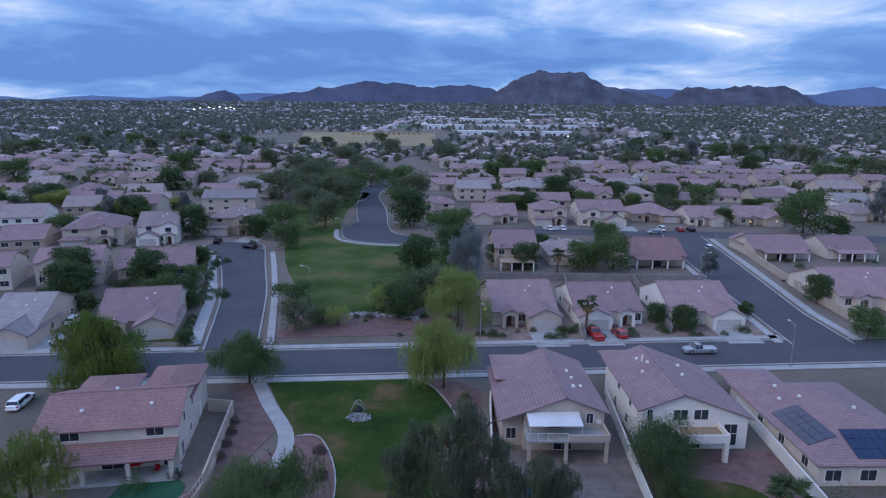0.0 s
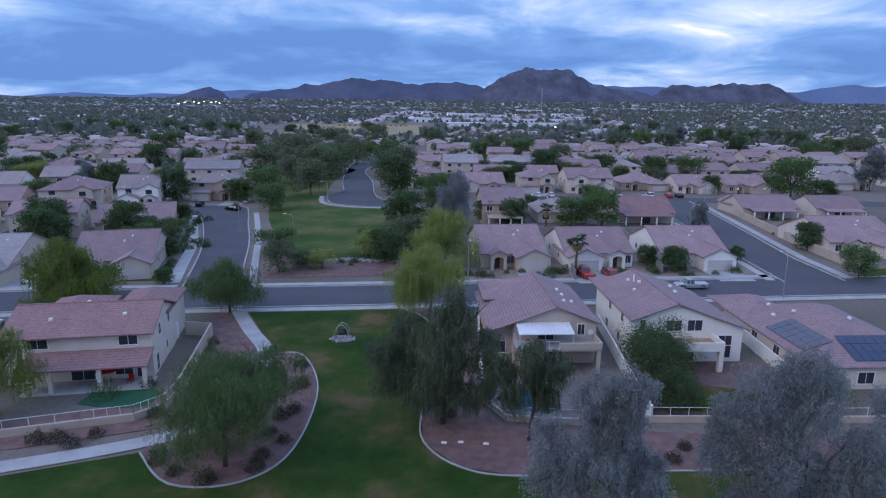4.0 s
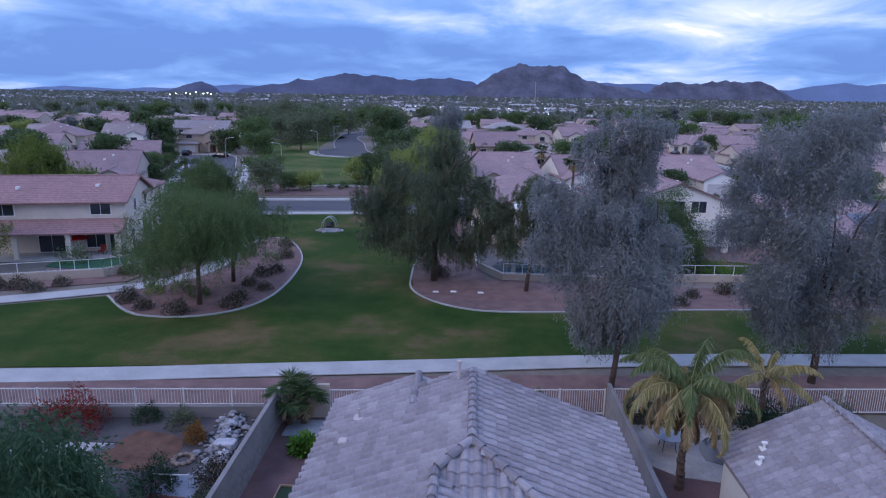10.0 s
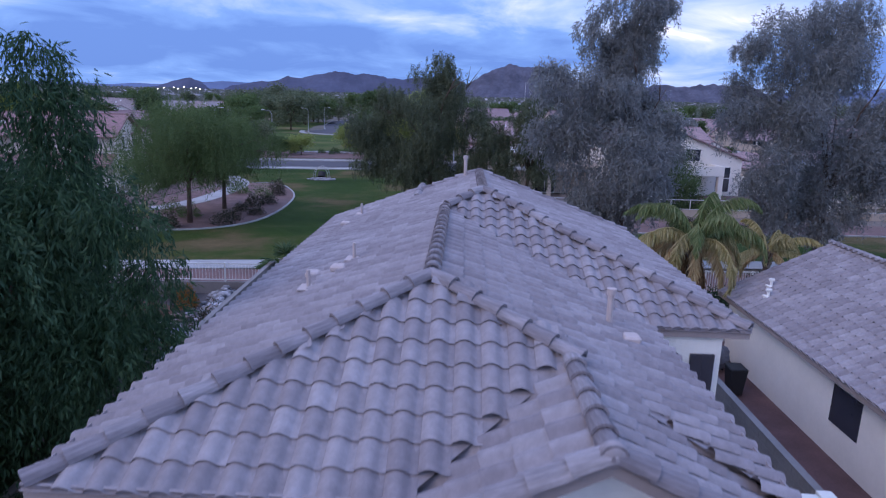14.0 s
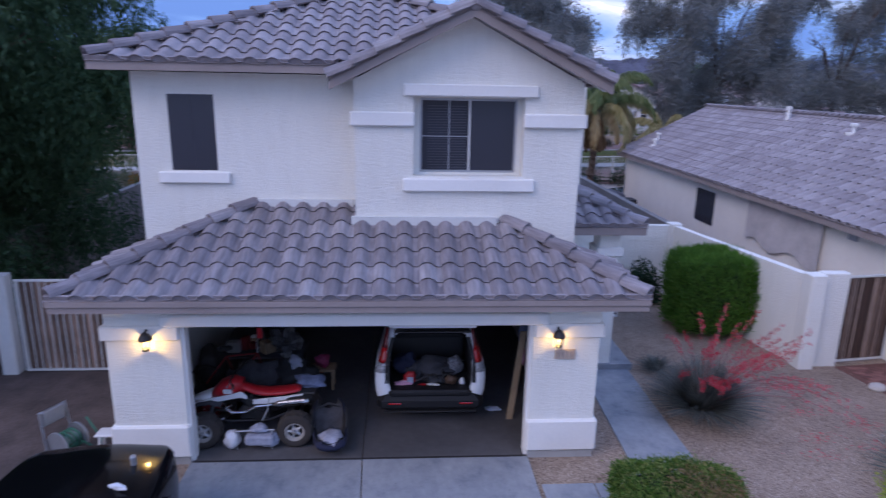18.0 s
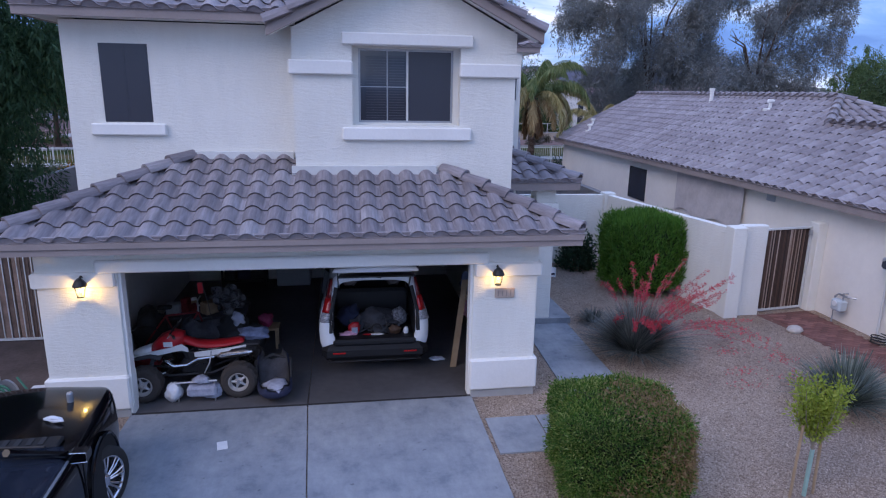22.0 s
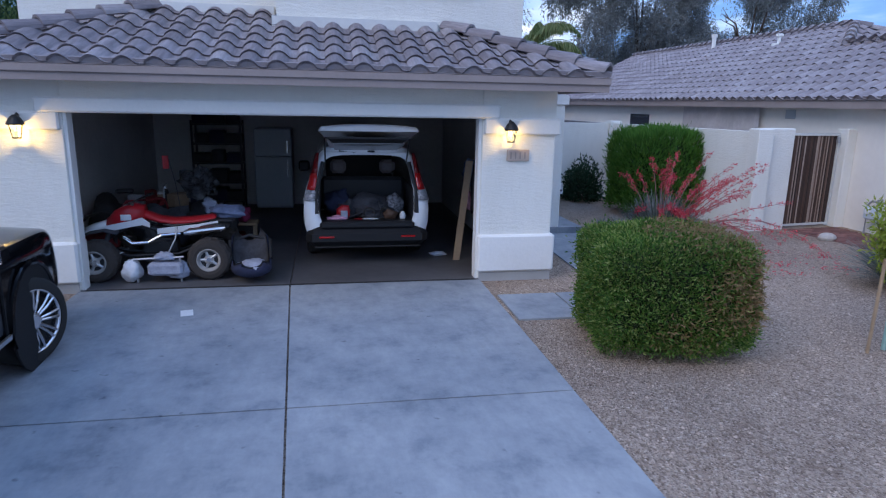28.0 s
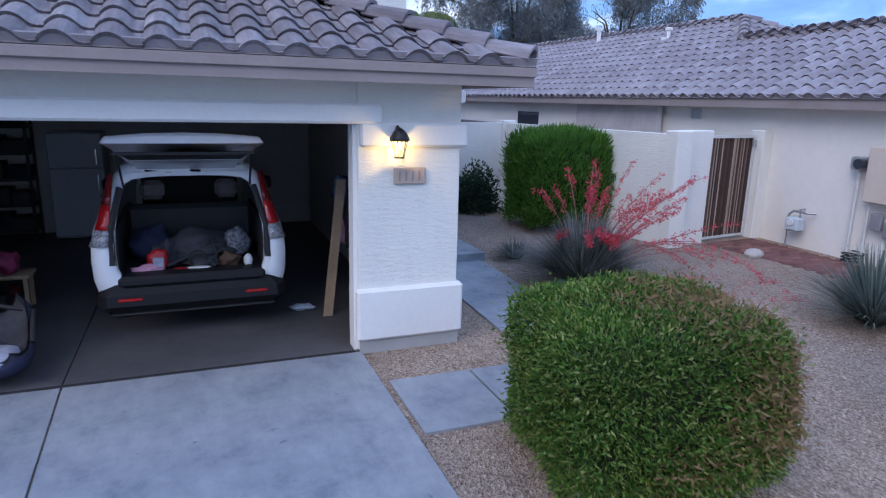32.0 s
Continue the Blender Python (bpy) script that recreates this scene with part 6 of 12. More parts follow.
def tree(name, label, at, kind, h, spread, low, leafmat, bark, seed, amount=1.0, size=0.2, base_r=0.2, fork=0.4, lean=0.0, group="", lobes=None):
    rng = np.random.default_rng(seed)
    t = thing(name, label, "tree", at, group=group)
    gum = leafmat == LEAF["gum"]
    s, ends = limbs(rng, h * (0.82 if gum else 0.95), spread * (0.5 if gum else 0.8), base_r * (0.72 if gum else 1.0), 6, fork, lean)
    part("trunk", s, bark, t, smooth=True)
    if kind == "weep":
        pos, axis = crown_weep(rng, h, spread, low, amount, lobes, gum)
        leaf_part("crown", pos, axis, size * 1.7, size * 0.34, leafmat, t, rng)
    else:
        pos, axis = crown_round(rng, h, spread, low, int(90 * amount), 130, spread * 0.16, ends)
        leaf_part("crown", pos, axis, size * 1.1, size * 0.5, leafmat, t, rng)
    return t


LOBES = {
    11: [(-0.3, 0.0, 14.2, 1.7), (-1.6, 0.6, 13.0, 1.3), (1.2, -0.5, 13.9, 1.2), (-4.0, 0.2, 10.9, 1.5), (0.4, 0.8, 11.0, 1.9), (-1.5, -1.2, 9.6, 2.3), (2.1, 0.4, 8.7, 2.1), (-2.9, 1.0, 7.8, 2.1), (0.3, -1.6, 7.0, 2.4), (-0.7, 0.5, 4.8, 1.8), (1.4, 0.2, 5.6, 1.8), (0.6, 2.2, 8.4, 2.0), (0.1, 0.3, 12.2, 1.6), (-0.9, 0.2, 3.5, 1.4), (0.9, 0.8, 3.9, 1.5)],
    12: [(-2.6, 0.0, 13.5, 2.1), (-0.3, 0.6, 14.4, 1.8), (-5.0, -0.4, 12.5, 1.2), (-3.8, 0.9, 11.0, 2.0), (-0.5, -0.8, 11.2, 2.4), (-4.6, 0.2, 8.9, 1.8), (-2.6, -1.6, 8.2, 2.4), (0.7, 0.4, 7.8, 2.6), (-0.4, 1.4, 5.2, 2.2), (-2.9, 0.3, 5.0, 2.0), (2.6, 0.2, 10.2, 2.4), (3.2, -0.4, 6.2, 2.3), (1.6, 1.8, 12.6, 2.0), (0.6, 0.2, 3.8, 1.9), (-1.8, 0.2, 3.9, 1.7)],
    26: [(0.0, 0.0, 13.6, 1.9), (3.4, 0.4, 12.0, 2.1), (-2.8, 0.2, 11.4, 2.0), (6.0, -0.2, 10.8, 1.6), (1.4, -0.6, 9.8, 2.4), (-3.6, 0.3, 8.2, 2.0), (4.6, 0.5, 8.2, 2.2), (0.4, 0.8, 6.4, 2.4), (-2.0, -0.5, 5.0, 1.8), (3.0, 0.2, 5.0, 1.9)],
    13: [(0.0, 0.0, 12.2, 2.1), (1.9, 0.5, 10.2, 2.3), (-2.9, -0.3, 10.0, 2.3), (-0.6, -1.4, 7.8, 3.0), (3.6, 0.4, 7.4, 2.5), (-5.0, 0.2, 7.6, 2.2), (-3.8, 0.8, 5.2, 2.5), (0.3, 1.2, 4.8, 2.6), (0.6, 1.8, 9.0, 2.4), (3.8, -0.4, 4.8, 2.2), (-1.8, -1.0, 3.6, 2.2), (1.8, -0.8, 3.4, 2.0), (-5.2, -0.2, 4.4, 1.8)],
    20: [(0.6, 0, 9.0, 1.8), (-1.8, 0.6, 8.3, 1.9), (2.3, 0.5, 9.3, 1.2), (3.3, 0.0, 7.6, 1.1), (2.2, -0.6, 7.8, 1.7), (-1.8, 0.4, 7.6, 2.1), (0.8, 1.8, 6.2, 2.2), (3.0, 0.2, 6.0, 1.6), (1.2, -1.4, 6.4, 2.0), (2.3, 0.2, 4.4, 1.8), (-0.4, -1.6, 4.6, 2.0), (-2.0, 0.0, 3.8, 1.9), (0.6, -1.2, 2.4, 1.8), (-1.2, 0.6, 1.9, 1.8), (1.0, 1.4, 2.2, 1.7)],
    29: [(0, 0, 7.4, 1.5), (0.8, 0.4, 5.8, 1.8), (-1.0, -0.4, 5.2, 1.8), (0.9, -0.6, 3.6, 1.8), (-0.8, 0.6, 2.8, 1.9), (1.3, 0.2, 1.7, 1.5), (-0.4, -1.0, 1.5, 1.6), (1.4, 1.6, 2.0, 1.4)],
    14: [(-1.0, 0.0, 6.2, 1.9), (0.2, 0.4, 7.6, 1.9), (-1.8, -0.4, 4.4, 1.6), (1.4, 0.2, 5.8, 1.8), (0.0, -0.8, 9.0, 1.4), (2.4, 0.3, 7.4, 1.5), (-2.6, 0.2, 7.0, 1.5), (1.6, -0.4, 4.2, 1.4)],
}
NEAR_TREES = [
    ("gum_tree", "tall grey-green weeping gum beside the path", (8.6, 30.4, 0), "weep", 15.6, 4.2, 2.0, "gum", "bark", 11, 86, 0.135, 0.2),
    ("gum_tree", "broad grey-green weeping gum beside the path", (20.6, 32.3, 0), "weep", 15.8, 5.4, 2.0, "gum", "bark", 12, 80, 0.135, 0.25),
    ("gum_tree", "wide grey-green gum behind the neighbouring roofs", (29.7, 34.2, 0), "weep", 15.0, 5.6, 2.5, "gum", "bark", 26, 64, 0.15, 0.26),
    ("green_tree", "feathery green tree behind the neighbouring roofs", (44.5, 41.0, 0), "weep", 8.4, 4.6, 1.0, "mesquite", "bark", 27, 24, 0.15, 0.2),
    ("green_tree", "dark green tree behind the neighbouring roofs", (37.0, 27.0, 0), "round", 6.8, 3.4, 0.8, "garden", "bark", 28, 2.0, 0.18, 0.2),
    ("willow_tree", "dark green weeping tree on the gravel bed", (-2.8, 52.0, 0), "weep", 13.8, 5.6, 1.2, "willow", "bark", 13, 70, 0.14, 0.25),
    ("willow_tree", "slender dark weeping tree with leaning trunk", (5.3, 49.5, 0), "weep", 10.5, 3.6, 1.6, "willow", "bark", 14, 80, 0.135, 0.16),
    ("mesquite_tree", "feathery green mesquite in the curved bed", (-20.6, 43.2, 0), "weep", 8.8, 6.8, 3.4, "mesquite", "bark", 15, 50, 0.10, 0.18),
    ("mesquite_tree", "feathery green mesquite in the curved bed", (-20.4, 49.8, 0), "weep", 8.4, 6.4, 3.2, "mesquite", "bark", 16, 50, 0.10, 0.16),
    ("palo_verde", "pale yellow-green palo verde by the street", (-6.5, 84.0, 0), "weep", 10.8, 7.6, 0.9, "verde", "bark_green", 17, 34, 0.15, 0.2),
    ("palo_verde", "pale green palo verde beyond the street", (-6.0, 112.0, 0), "weep", 11.8, 8.2, 0.8, "verde", "bark_green", 18, 28, 0.18, 0.2),
    ("mesquite_tree", "pale green tree where the path meets the street", (-36.0, 83.0, 0), "weep", 8.2, 6.0, 1.6, "mesquite", "bark", 19, 40, 0.12, 0.16),
    ("dark_tree", "dense dark tree standing beside the house", (-9.1, 6.1, 0), "weep", 9.8, 4.3, 0.3, "deep", "bark", 20, 100, 0.10, 0.2),
    ("dark_tree", "dense dark tree behind the side gate", (-10.4, 9.6, 0), "round", 8.0, 2.9, 0.8, "deep", "bark", 21, 4.5, 0.12, 0.2),
    ("dark_tree", "dense dark tree beside the drive", (-9.9, 2.6, 0), "weep", 8.6, 3.6, 0.0, "deep", "bark", 29, 56, 0.13, 0.18),
    ("grey_tree", "tall grey weeping tree behind the roofs", (-5.5, 134.0, 0), "weep", 15.0, 7.0, 1.5, "gum", "bark", 22, 26, 0.22, 0.3),
    ("green_tree", "bright green tree in a back garden", (-60.5, 81.0, 0), "weep", 9.6, 8.6, 0.4, "lime", "bark", 23, 30, 0.17, 0.2),
    ("green_tree", "yellow-green tree beside the two-storey house", (-46.5, 50.5, 0), "weep", 8.0, 6.2, 0.6, "lime", "bark", 24, 24, 0.14, 0.2),
    ("citrus_tree", "dense round dark-green citrus tree behind the white house", (20.0, 62.3, 0), "round", 7.2, 3.7, 1.2, "garden", "bark", 25, 2.6, 0.17, 0.16),
    ("citrus_tree", "low bright-green bushy citrus tree on the grass", (20.6, 57.6, 0), "round", 3.9, 2.6, 0.1, "garden", "bark", 30, 1.5, 0.15, 0.12),
]
for nm, lab, at, kd, h, sp, low, lf, bk, sd, am, sz, br in NEAR_TREES:
    tree(nm, lab, at, kd, h, sp, low, LEAF[lf], MAT[bk], sd, am, sz, br, lean=0.12 if sd in (11, 14) else 0.03, lobes=LOBES.get(sd))

# the gardens' and the park's trees: a few kinds, copied with turns and sizes
def far_kind(seed, kind, leafname, h, sp, low, n):
    t = tree("garden_tree", "leafy green tree among the houses", (0, 0, 0), kind, h, sp, low, LEAF[leafname], MAT["bark"], seed, n, 0.46 if kind == "round" else 0.42, 0.16, 0.25, 0.0, "trees of the suburb")
    return t


KINDS = [far_kind(31, "round", "mesquite", 6.6, 4.0, 0.5, 0.34), far_kind(32, "round", "far", 8.0, 4.4, 0.5, 0.36), far_kind(33, "round", "garden", 6.5, 3.5, 0.2, 0.36), far_kind(34, "weep", "gum", 9, 4.0, 1.0, 7.0), far_kind(35, "round", "verde", 7, 4.4, 1.0, 0.3)]


def small_tuft(name, label, at, r, h, mat, n, size, seed, group):
    """A round bush with stems and leaves down to the ground."""
    rng = np.random.default_rng(seed)
    t = thing(name, label, "shrub", at, group=group)
    part("stem", Shape().tube([(0, 0, -0.05), (0.05, 0.02, h * 0.7)], [0.05, 0.01], 6), MAT["bark"], t)
    d = rng.normal(size=(n, 3))
    d /= np.linalg.norm(d, axis=1, keepdims=True)
    d[:, 2] = np.abs(d[:, 2])
    leaf_part("foliage", d * rng.uniform(0.5, 1.05, (n, 1)) * np.array([r, r, h]) + np.array([0, 0, 0.02]), d + rng.normal(size=(n, 3)) * 0.7, size, size * 0.5, mat, t, rng)
    return t

# ---- the neighbourhood, house by house ----
ST = 9.0
# x, y, turn, width, depth, floors, wall, roof, wing, style, covered patio at the back
BLOCK_STREET = [
    (5.5, 123, 9, 12.6, 18.2, 1, 2, 0, "right", "gable", False), (22.2, 124.2, 8, 13.2, 16.6, 1, 3, 0, "left", "gable", False), (40.8, 126.6, 7, 13.2, 17.3, 1, 3, 0, "right", "gable", False),
    (5.7, 166.7, 186, 11.1, 15.9, 2, 1, 0, "right", "gable", True), (21.5, 171.5, 186, 13.2, 15.2, 1, 2, 1, "left", "hip", False), (43.6, 173.6, 185, 15.7, 16.2, 1, 2, 2, "right", "gable", True),
    (0.1, 233.4, 8, 16.2, 16.1, 1, 2, 0, "left", "gable", False), (20.2, 231.1, 7, 12.1, 12.9, 2, 2, 0, "left", "hip", False), (38.5, 231.8, 6, 16.4, 14.5, 2, 0, 0, "right", "gable", False),
    (60.5, 244.4, 5, 16.8, 15.4, 1, 1, 0, "right", "hip", False), (77.8, 238.3, 4, 13.3, 15.4, 1, 0, 0, "right", "gable", False), (97.2, 241.4, 3, 14.8, 15.6, 1, 2, 0, "right", "gable", False),
    (143.6, 257.5, 2, 14.9, 15.1, 1, 2, 1, "left", "hip", False)]
BLOCK_EAST = [
    (-22.1, 239, 10, 13.5, 10.5, 2, 2, 0, "right", "hip", False), (-9.7, 289.7, 188, 15.3, 15.1, 2, 2, 3, "right", "gable", False), (14.1, 295.8, 186, 18.3, 12.9, 2, 1, 3, "left", "hip", False),
    (40.5, 298.2, 185, 11.7, 12.6, 2, 1, 0, "right", "hip", False), (104.2, 298.4, 184, 16.4, 13.4, 1, 2, 0, "right", "gable", False), (126.4, 300.5, 183, 15.9, 13.6, 1, 2, 0, "left", "gable", False),
    (163.9, 315.3, 182, 18.9, 15.3, 2, 2, 1, "right", "gable", False), (81.7, 184.9, 184, 15.6, 13.7, 1, 2, 0, "right", "gable", True), (101.7, 186.7, 184, 13.7, 13.3, 1, 0, 0, "left", "gable", True),
    (80.9, 141.7, 6, 15.9, 19, 1, 0, 0, "right", "gable", False)]
BLOCK_WEST = [
    (-85.3, 103.3, 12, 9, 18.5, 1, 2, 3, "right", "gable", False), (-66.9, 109.5, 18, 13.2, 17.8, 1, 2, 0, "right", "gable", False), (-99.9, 136.7, 20, 14, 11.2, 2, 2, 0, "right", "gable", False),
    (-83.5, 145.8, 200, 17, 15.4, 1, 1, 0, "left", "gable", False), (-120.3, 178.2, 20, 16.1, 16.1, 2, 2, 0, "left", "hip", False), (-103.2, 184.2, 18, 11.3, 15.4, 2, 3, 1, "left", "gable", False),
    (-85.1, 200.1, 8, 14.9, 14, 2, 1, 1, "left", "hip", False), (-138.2, 171.7, 200, 12.1, 14.9, 1, 1, 0, "left", "gable", False), (-113.4, 129.5, 200, 8, 10.9, 2, 0, 0, "left", "gable", False)]
BLOCK_BEYOND = [
    (-165.9, 207.9, 200, 14, 16.7, 1, 3, 1, "right", "gable", False), (-160.1, 233, 200, 13.9, 15.5, 1, 1, 1, "right", "gable", False), (-142.5, 247.6, 200, 16.9, 13.8, 1, 2, 1, "left", "gable", False),
    (-105.5, 243.5, 192, 20.4, 12.9, 2, 2, 3, "left", "gable", False), (-127.3, 311.5, 192, 17.3, 15.3, 1, 2, 3, "right", "hip", False), (-187.7, 276, 20, 15.7, 14.9, 1, 3, 0, "left", "hip", False),
    (-223.9, 297.9, 20, 12.8, 15.4, 1, 1, 1, "left", "gable", False), (-160.8, 274.8, 200, 17.8, 14.2, 1, 2, 1, "right", "gable", False)]
BLOCK = BLOCK_STREET + BLOCK_EAST + BLOCK_WEST + BLOCK_BEYOND
for x, y, rz, w, d, fl, wa, ro, wing, style, rear in BLOCK:
    home("house", "{} house with {} tile {} roof".format("two-storey stucco" if fl == 2 else "single-storey stucco", ("mauve-brown", "taupe", "reddish", "grey")[ro], "gable" if style == "gable" else "hip"), (x, y, 0), rz, w, d, fl, WALLS[wa], ROOFS[ro], wing, True, "", style, rear)

TYPES = [home("house", "plain stucco suburban house with low tile roof", (0, 0, 0), 0, w, d, fl, WALLS[wa], ROOFS[ro], wing, False, "houses of the suburb", style)
         for w, d, fl, wa, ro, wing, style in ((17, 13, 1, 2, 0, "left", "gable"), (16, 14, 1, 0, 1, "right", "hip"), (14, 12, 2, 2, 0, "left", "gable"), (17, 12, 1, 1, 0, "right", "gable"), (14, 12, 2, 0, 1, "right", "hip"), (16, 13, 1, 3, 3, "left", "gable"))]
rng = np.random.default_rng(5)


def on_park(x, y):
    c = -62 if y > 250 else -62 + (250 - y) * 0.35
    return abs(x - c) < (42 if y < 300 else 30 if y < 420 else 12)


spots = []
row = 0
y = 214.0
while y < 680:
    for k in range(-28, 29):
        x = k * 19.0 + rng.uniform(-1.5, 1.5) + (row // 2 % 3) * 6
        if abs(x) > 90 + y * 0.66:
            continue
        yy = y + 0.12 * x + rng.uniform(-1.5, 1.5)
        if yy < 236 and -100 < x < 160 or yy < 175:
            continue
        if abs((x - 269) * -0.997 - (yy - 633) * -0.079) < 26 and x > 150:
            continue
        if on_park(x, yy) or (yy > 600 and -240 < x < -50) or (-158 < x < -132 and 250 < yy < 380):
            continue
        if any((x - q[0]) ** 2 + (yy - q[1]) ** 2 < 19.5 ** 2 for q in BLOCK):
            continue
        spots.append((x, yy, (187 if row % 2 else 7) + rng.uniform(-4, 4)))
    y += 31 if row % 2 else 27
    row += 1
spots.sort(key=lambda q: q[1] + 0.15 * abs(q[0]))
used = set()
for n, (x, y, rz) in enumerate(spots[:170]):
    k = int(rng.choice([0, 0, 1, 2, 2, 3, 4, 5]))
    if k not in used:
        TYPES[k].matrix_basis = pose(x, y, 0, 0, 0, rz)
        used.add(k)
    else:
        copy_thing(TYPES[k], pose(x, y, 0, 0, 0, rz))

tree_spots = []
for x, y, _ in spots:
    for _k in range(7 if y < 420 else 5):
        tree_spots.append((x + rng.uniform(-10, 10), y + rng.choice((-1, 1)) * rng.uniform(11, 16), int(rng.choice([0, 0, 1, 1, 2, 2, 3, 4])), rng.uniform(0.45, 1.05)))
PARK = [(-97, 131, 2, 1.26), (-95, 188, 2, 1.49), (-75, 190, 2, 1.18), (-183, 246, 2, 1.18), (-129, 212, 2, 1.43), (-162, 302, 2, 1.75), (-150, 315, 1, 1.22), (-184, 361, 0, 1.9), (-96, 276, 1, 1.9), (-88, 291, 1, 1.9), (-65, 258, 1, 1.87), (-89, 325, 1, 1.9), (-78, 368, 1, 1.9), (-68, 294, 0, 1.9), (-119, 378, 1, 1.9), (-35, 270, 1, 1.9), (-45, 287, 0, 1.84), (-29, 214, 2, 1.81), (-88, 534, 1, 1.9), (-121, 548, 1, 1.68), (-193, 638, 2, 1.9), (-171, 643, 2, 1.9), (-130, 727, 1, 1.84), (29, 288, 2, 1.9)]
GARDENS = [(54, 279, 2, 1.53), (69, 294, 1, 1.21), (75, 277, 2, 1.55), (88, 271, 0, 1.32), (22, 369, 0, 1.9), (8, 392, 1, 1.77), (-1, 366, 0, 1.68), (24, 159, 0, 1.16), (32, 160, 0, 1.18), (35, 193, 0, 0.96), (54, 153, 3, 0.85), (107, 220, 0, 1.84), (114, 212, 2, 1.23), (164, 418, 2, 1.83), (186, 544, 0, 1.9), (212, 567, 1, 1.9), (238, 585, 0, 1.9), (248, 555, 1, 1.9), (162, 539, 3, 1.9), (70, 113, 0, 0.78), (72, 136, 2, 0.8), (147, 244, 3, 1.9), (177, 1098, 3, 1.9), (193, 1103, 1, 1.9), (224, 852, 1, 1.9), (-445, 712, 1, 1.9)]
YARDS = [(-353, 602, 0, 1.9), (-399, 592, 1, 1.9), (-393, 513, 0, 1.9), (-357, 442, 1, 1.9), (-313, 559, 1, 1.9), (-269, 620, 1, 1.9), (-229, 577, 0, 1.9), (-269, 569, 2, 1.9), (-306, 612, 1, 1.9), (-243, 301, 0, 1.78), (-202, 307, 1, 1.47), (-148, 410, 1, 1.9), (-65, 328, 1, 1.68), (-100, 419, 1, 1.9), (-36, 475, 1, 1.9), (42, 344, 1, 1.39), (84, 230, 2, 0.94), (214, 371, 1, 1.9), (234, 436, 0, 1.9), (227, 475, 1, 1.9), (186, 366, 0, 1.9), (15, 184, 2, 0.72), (2, 161, 2, 0.84), (9, 159, 2, 1.03)]
GROVE = [(-91, 121, 2, 1.1), (-92, 126, 2, 1.0), (-71, 123, 0, 0.8), (-66, 124, 2, 0.7), (-22, 120, 4, 0.7), (-13, 124, 1, 1.15), (-11, 175, 2, 1.2), (-14, 190, 0, 1.3), (-12, 203, 0, 1.2), (-8, 150, 2, 1.2), (-58, 210, 1, 1.5), (-72, 240, 1, 1.6), (-80, 262, 1, 1.7), (-70, 275, 0, 1.7), (-74, 310, 1, 1.8), (-84, 305, 0, 1.7)]
EDGES = [(-18, 116, 2, 0.93), (-21, 124, 0, 0.88), (-19, 153, 2, 1.4), (-41, 120, 0, 0.89), (-36, 106, 1, 0.69), (-29, 110, 4, 0.55), (-33, 110, 0, 0.54), (-60, 175, 0, 1.07), (-67, 191, 0, 1.41), (-81, 112, 2, 0.63), (-68, 117, 2, 0.53), (-70, 136, 0, 0.62), (-76, 152, 2, 0.88), (-62, 117, 2, 0.6), (-80, 133, 2, 1.2), (-75, 133, 2, 0.79), (-59, 87, 0, 0.86), (-61, 84, 0, 0.73), (-53, 97, 2, 0.43), (33, 118, 2, 0.56), (37, 114, 2, 0.7), (52, 124, 2, 0.44), (139, 638, 1, 1.9), (114, 456, 0, 1.9), (130, 458, 1, 1.9), (90, 431, 1, 1.76)]
PARK = PARK + GARDENS + YARDS + EDGES + GROVE
tree_spots.sort(key=lambda q: q[1] + 0.15 * abs(q[0]))
REST = tree_spots[140:]
tree_spots = PARK + tree_spots[:140]
used = set()
for x, y, k, sc in tree_spots:
    a = float(rng.uniform(0, 360))
    m = pose(x, y, -0.05, 0, 0, a) @ Matrix.Diagonal((sc, sc, sc * float(rng.uniform(0.85, 1.15)), 1))
    if k not in used:
        used.add(k)
        KINDS[k].matrix_basis = m
    else:
        t = copy_thing(KINDS[k], Matrix.Identity(4))
        t.matrix_basis = m

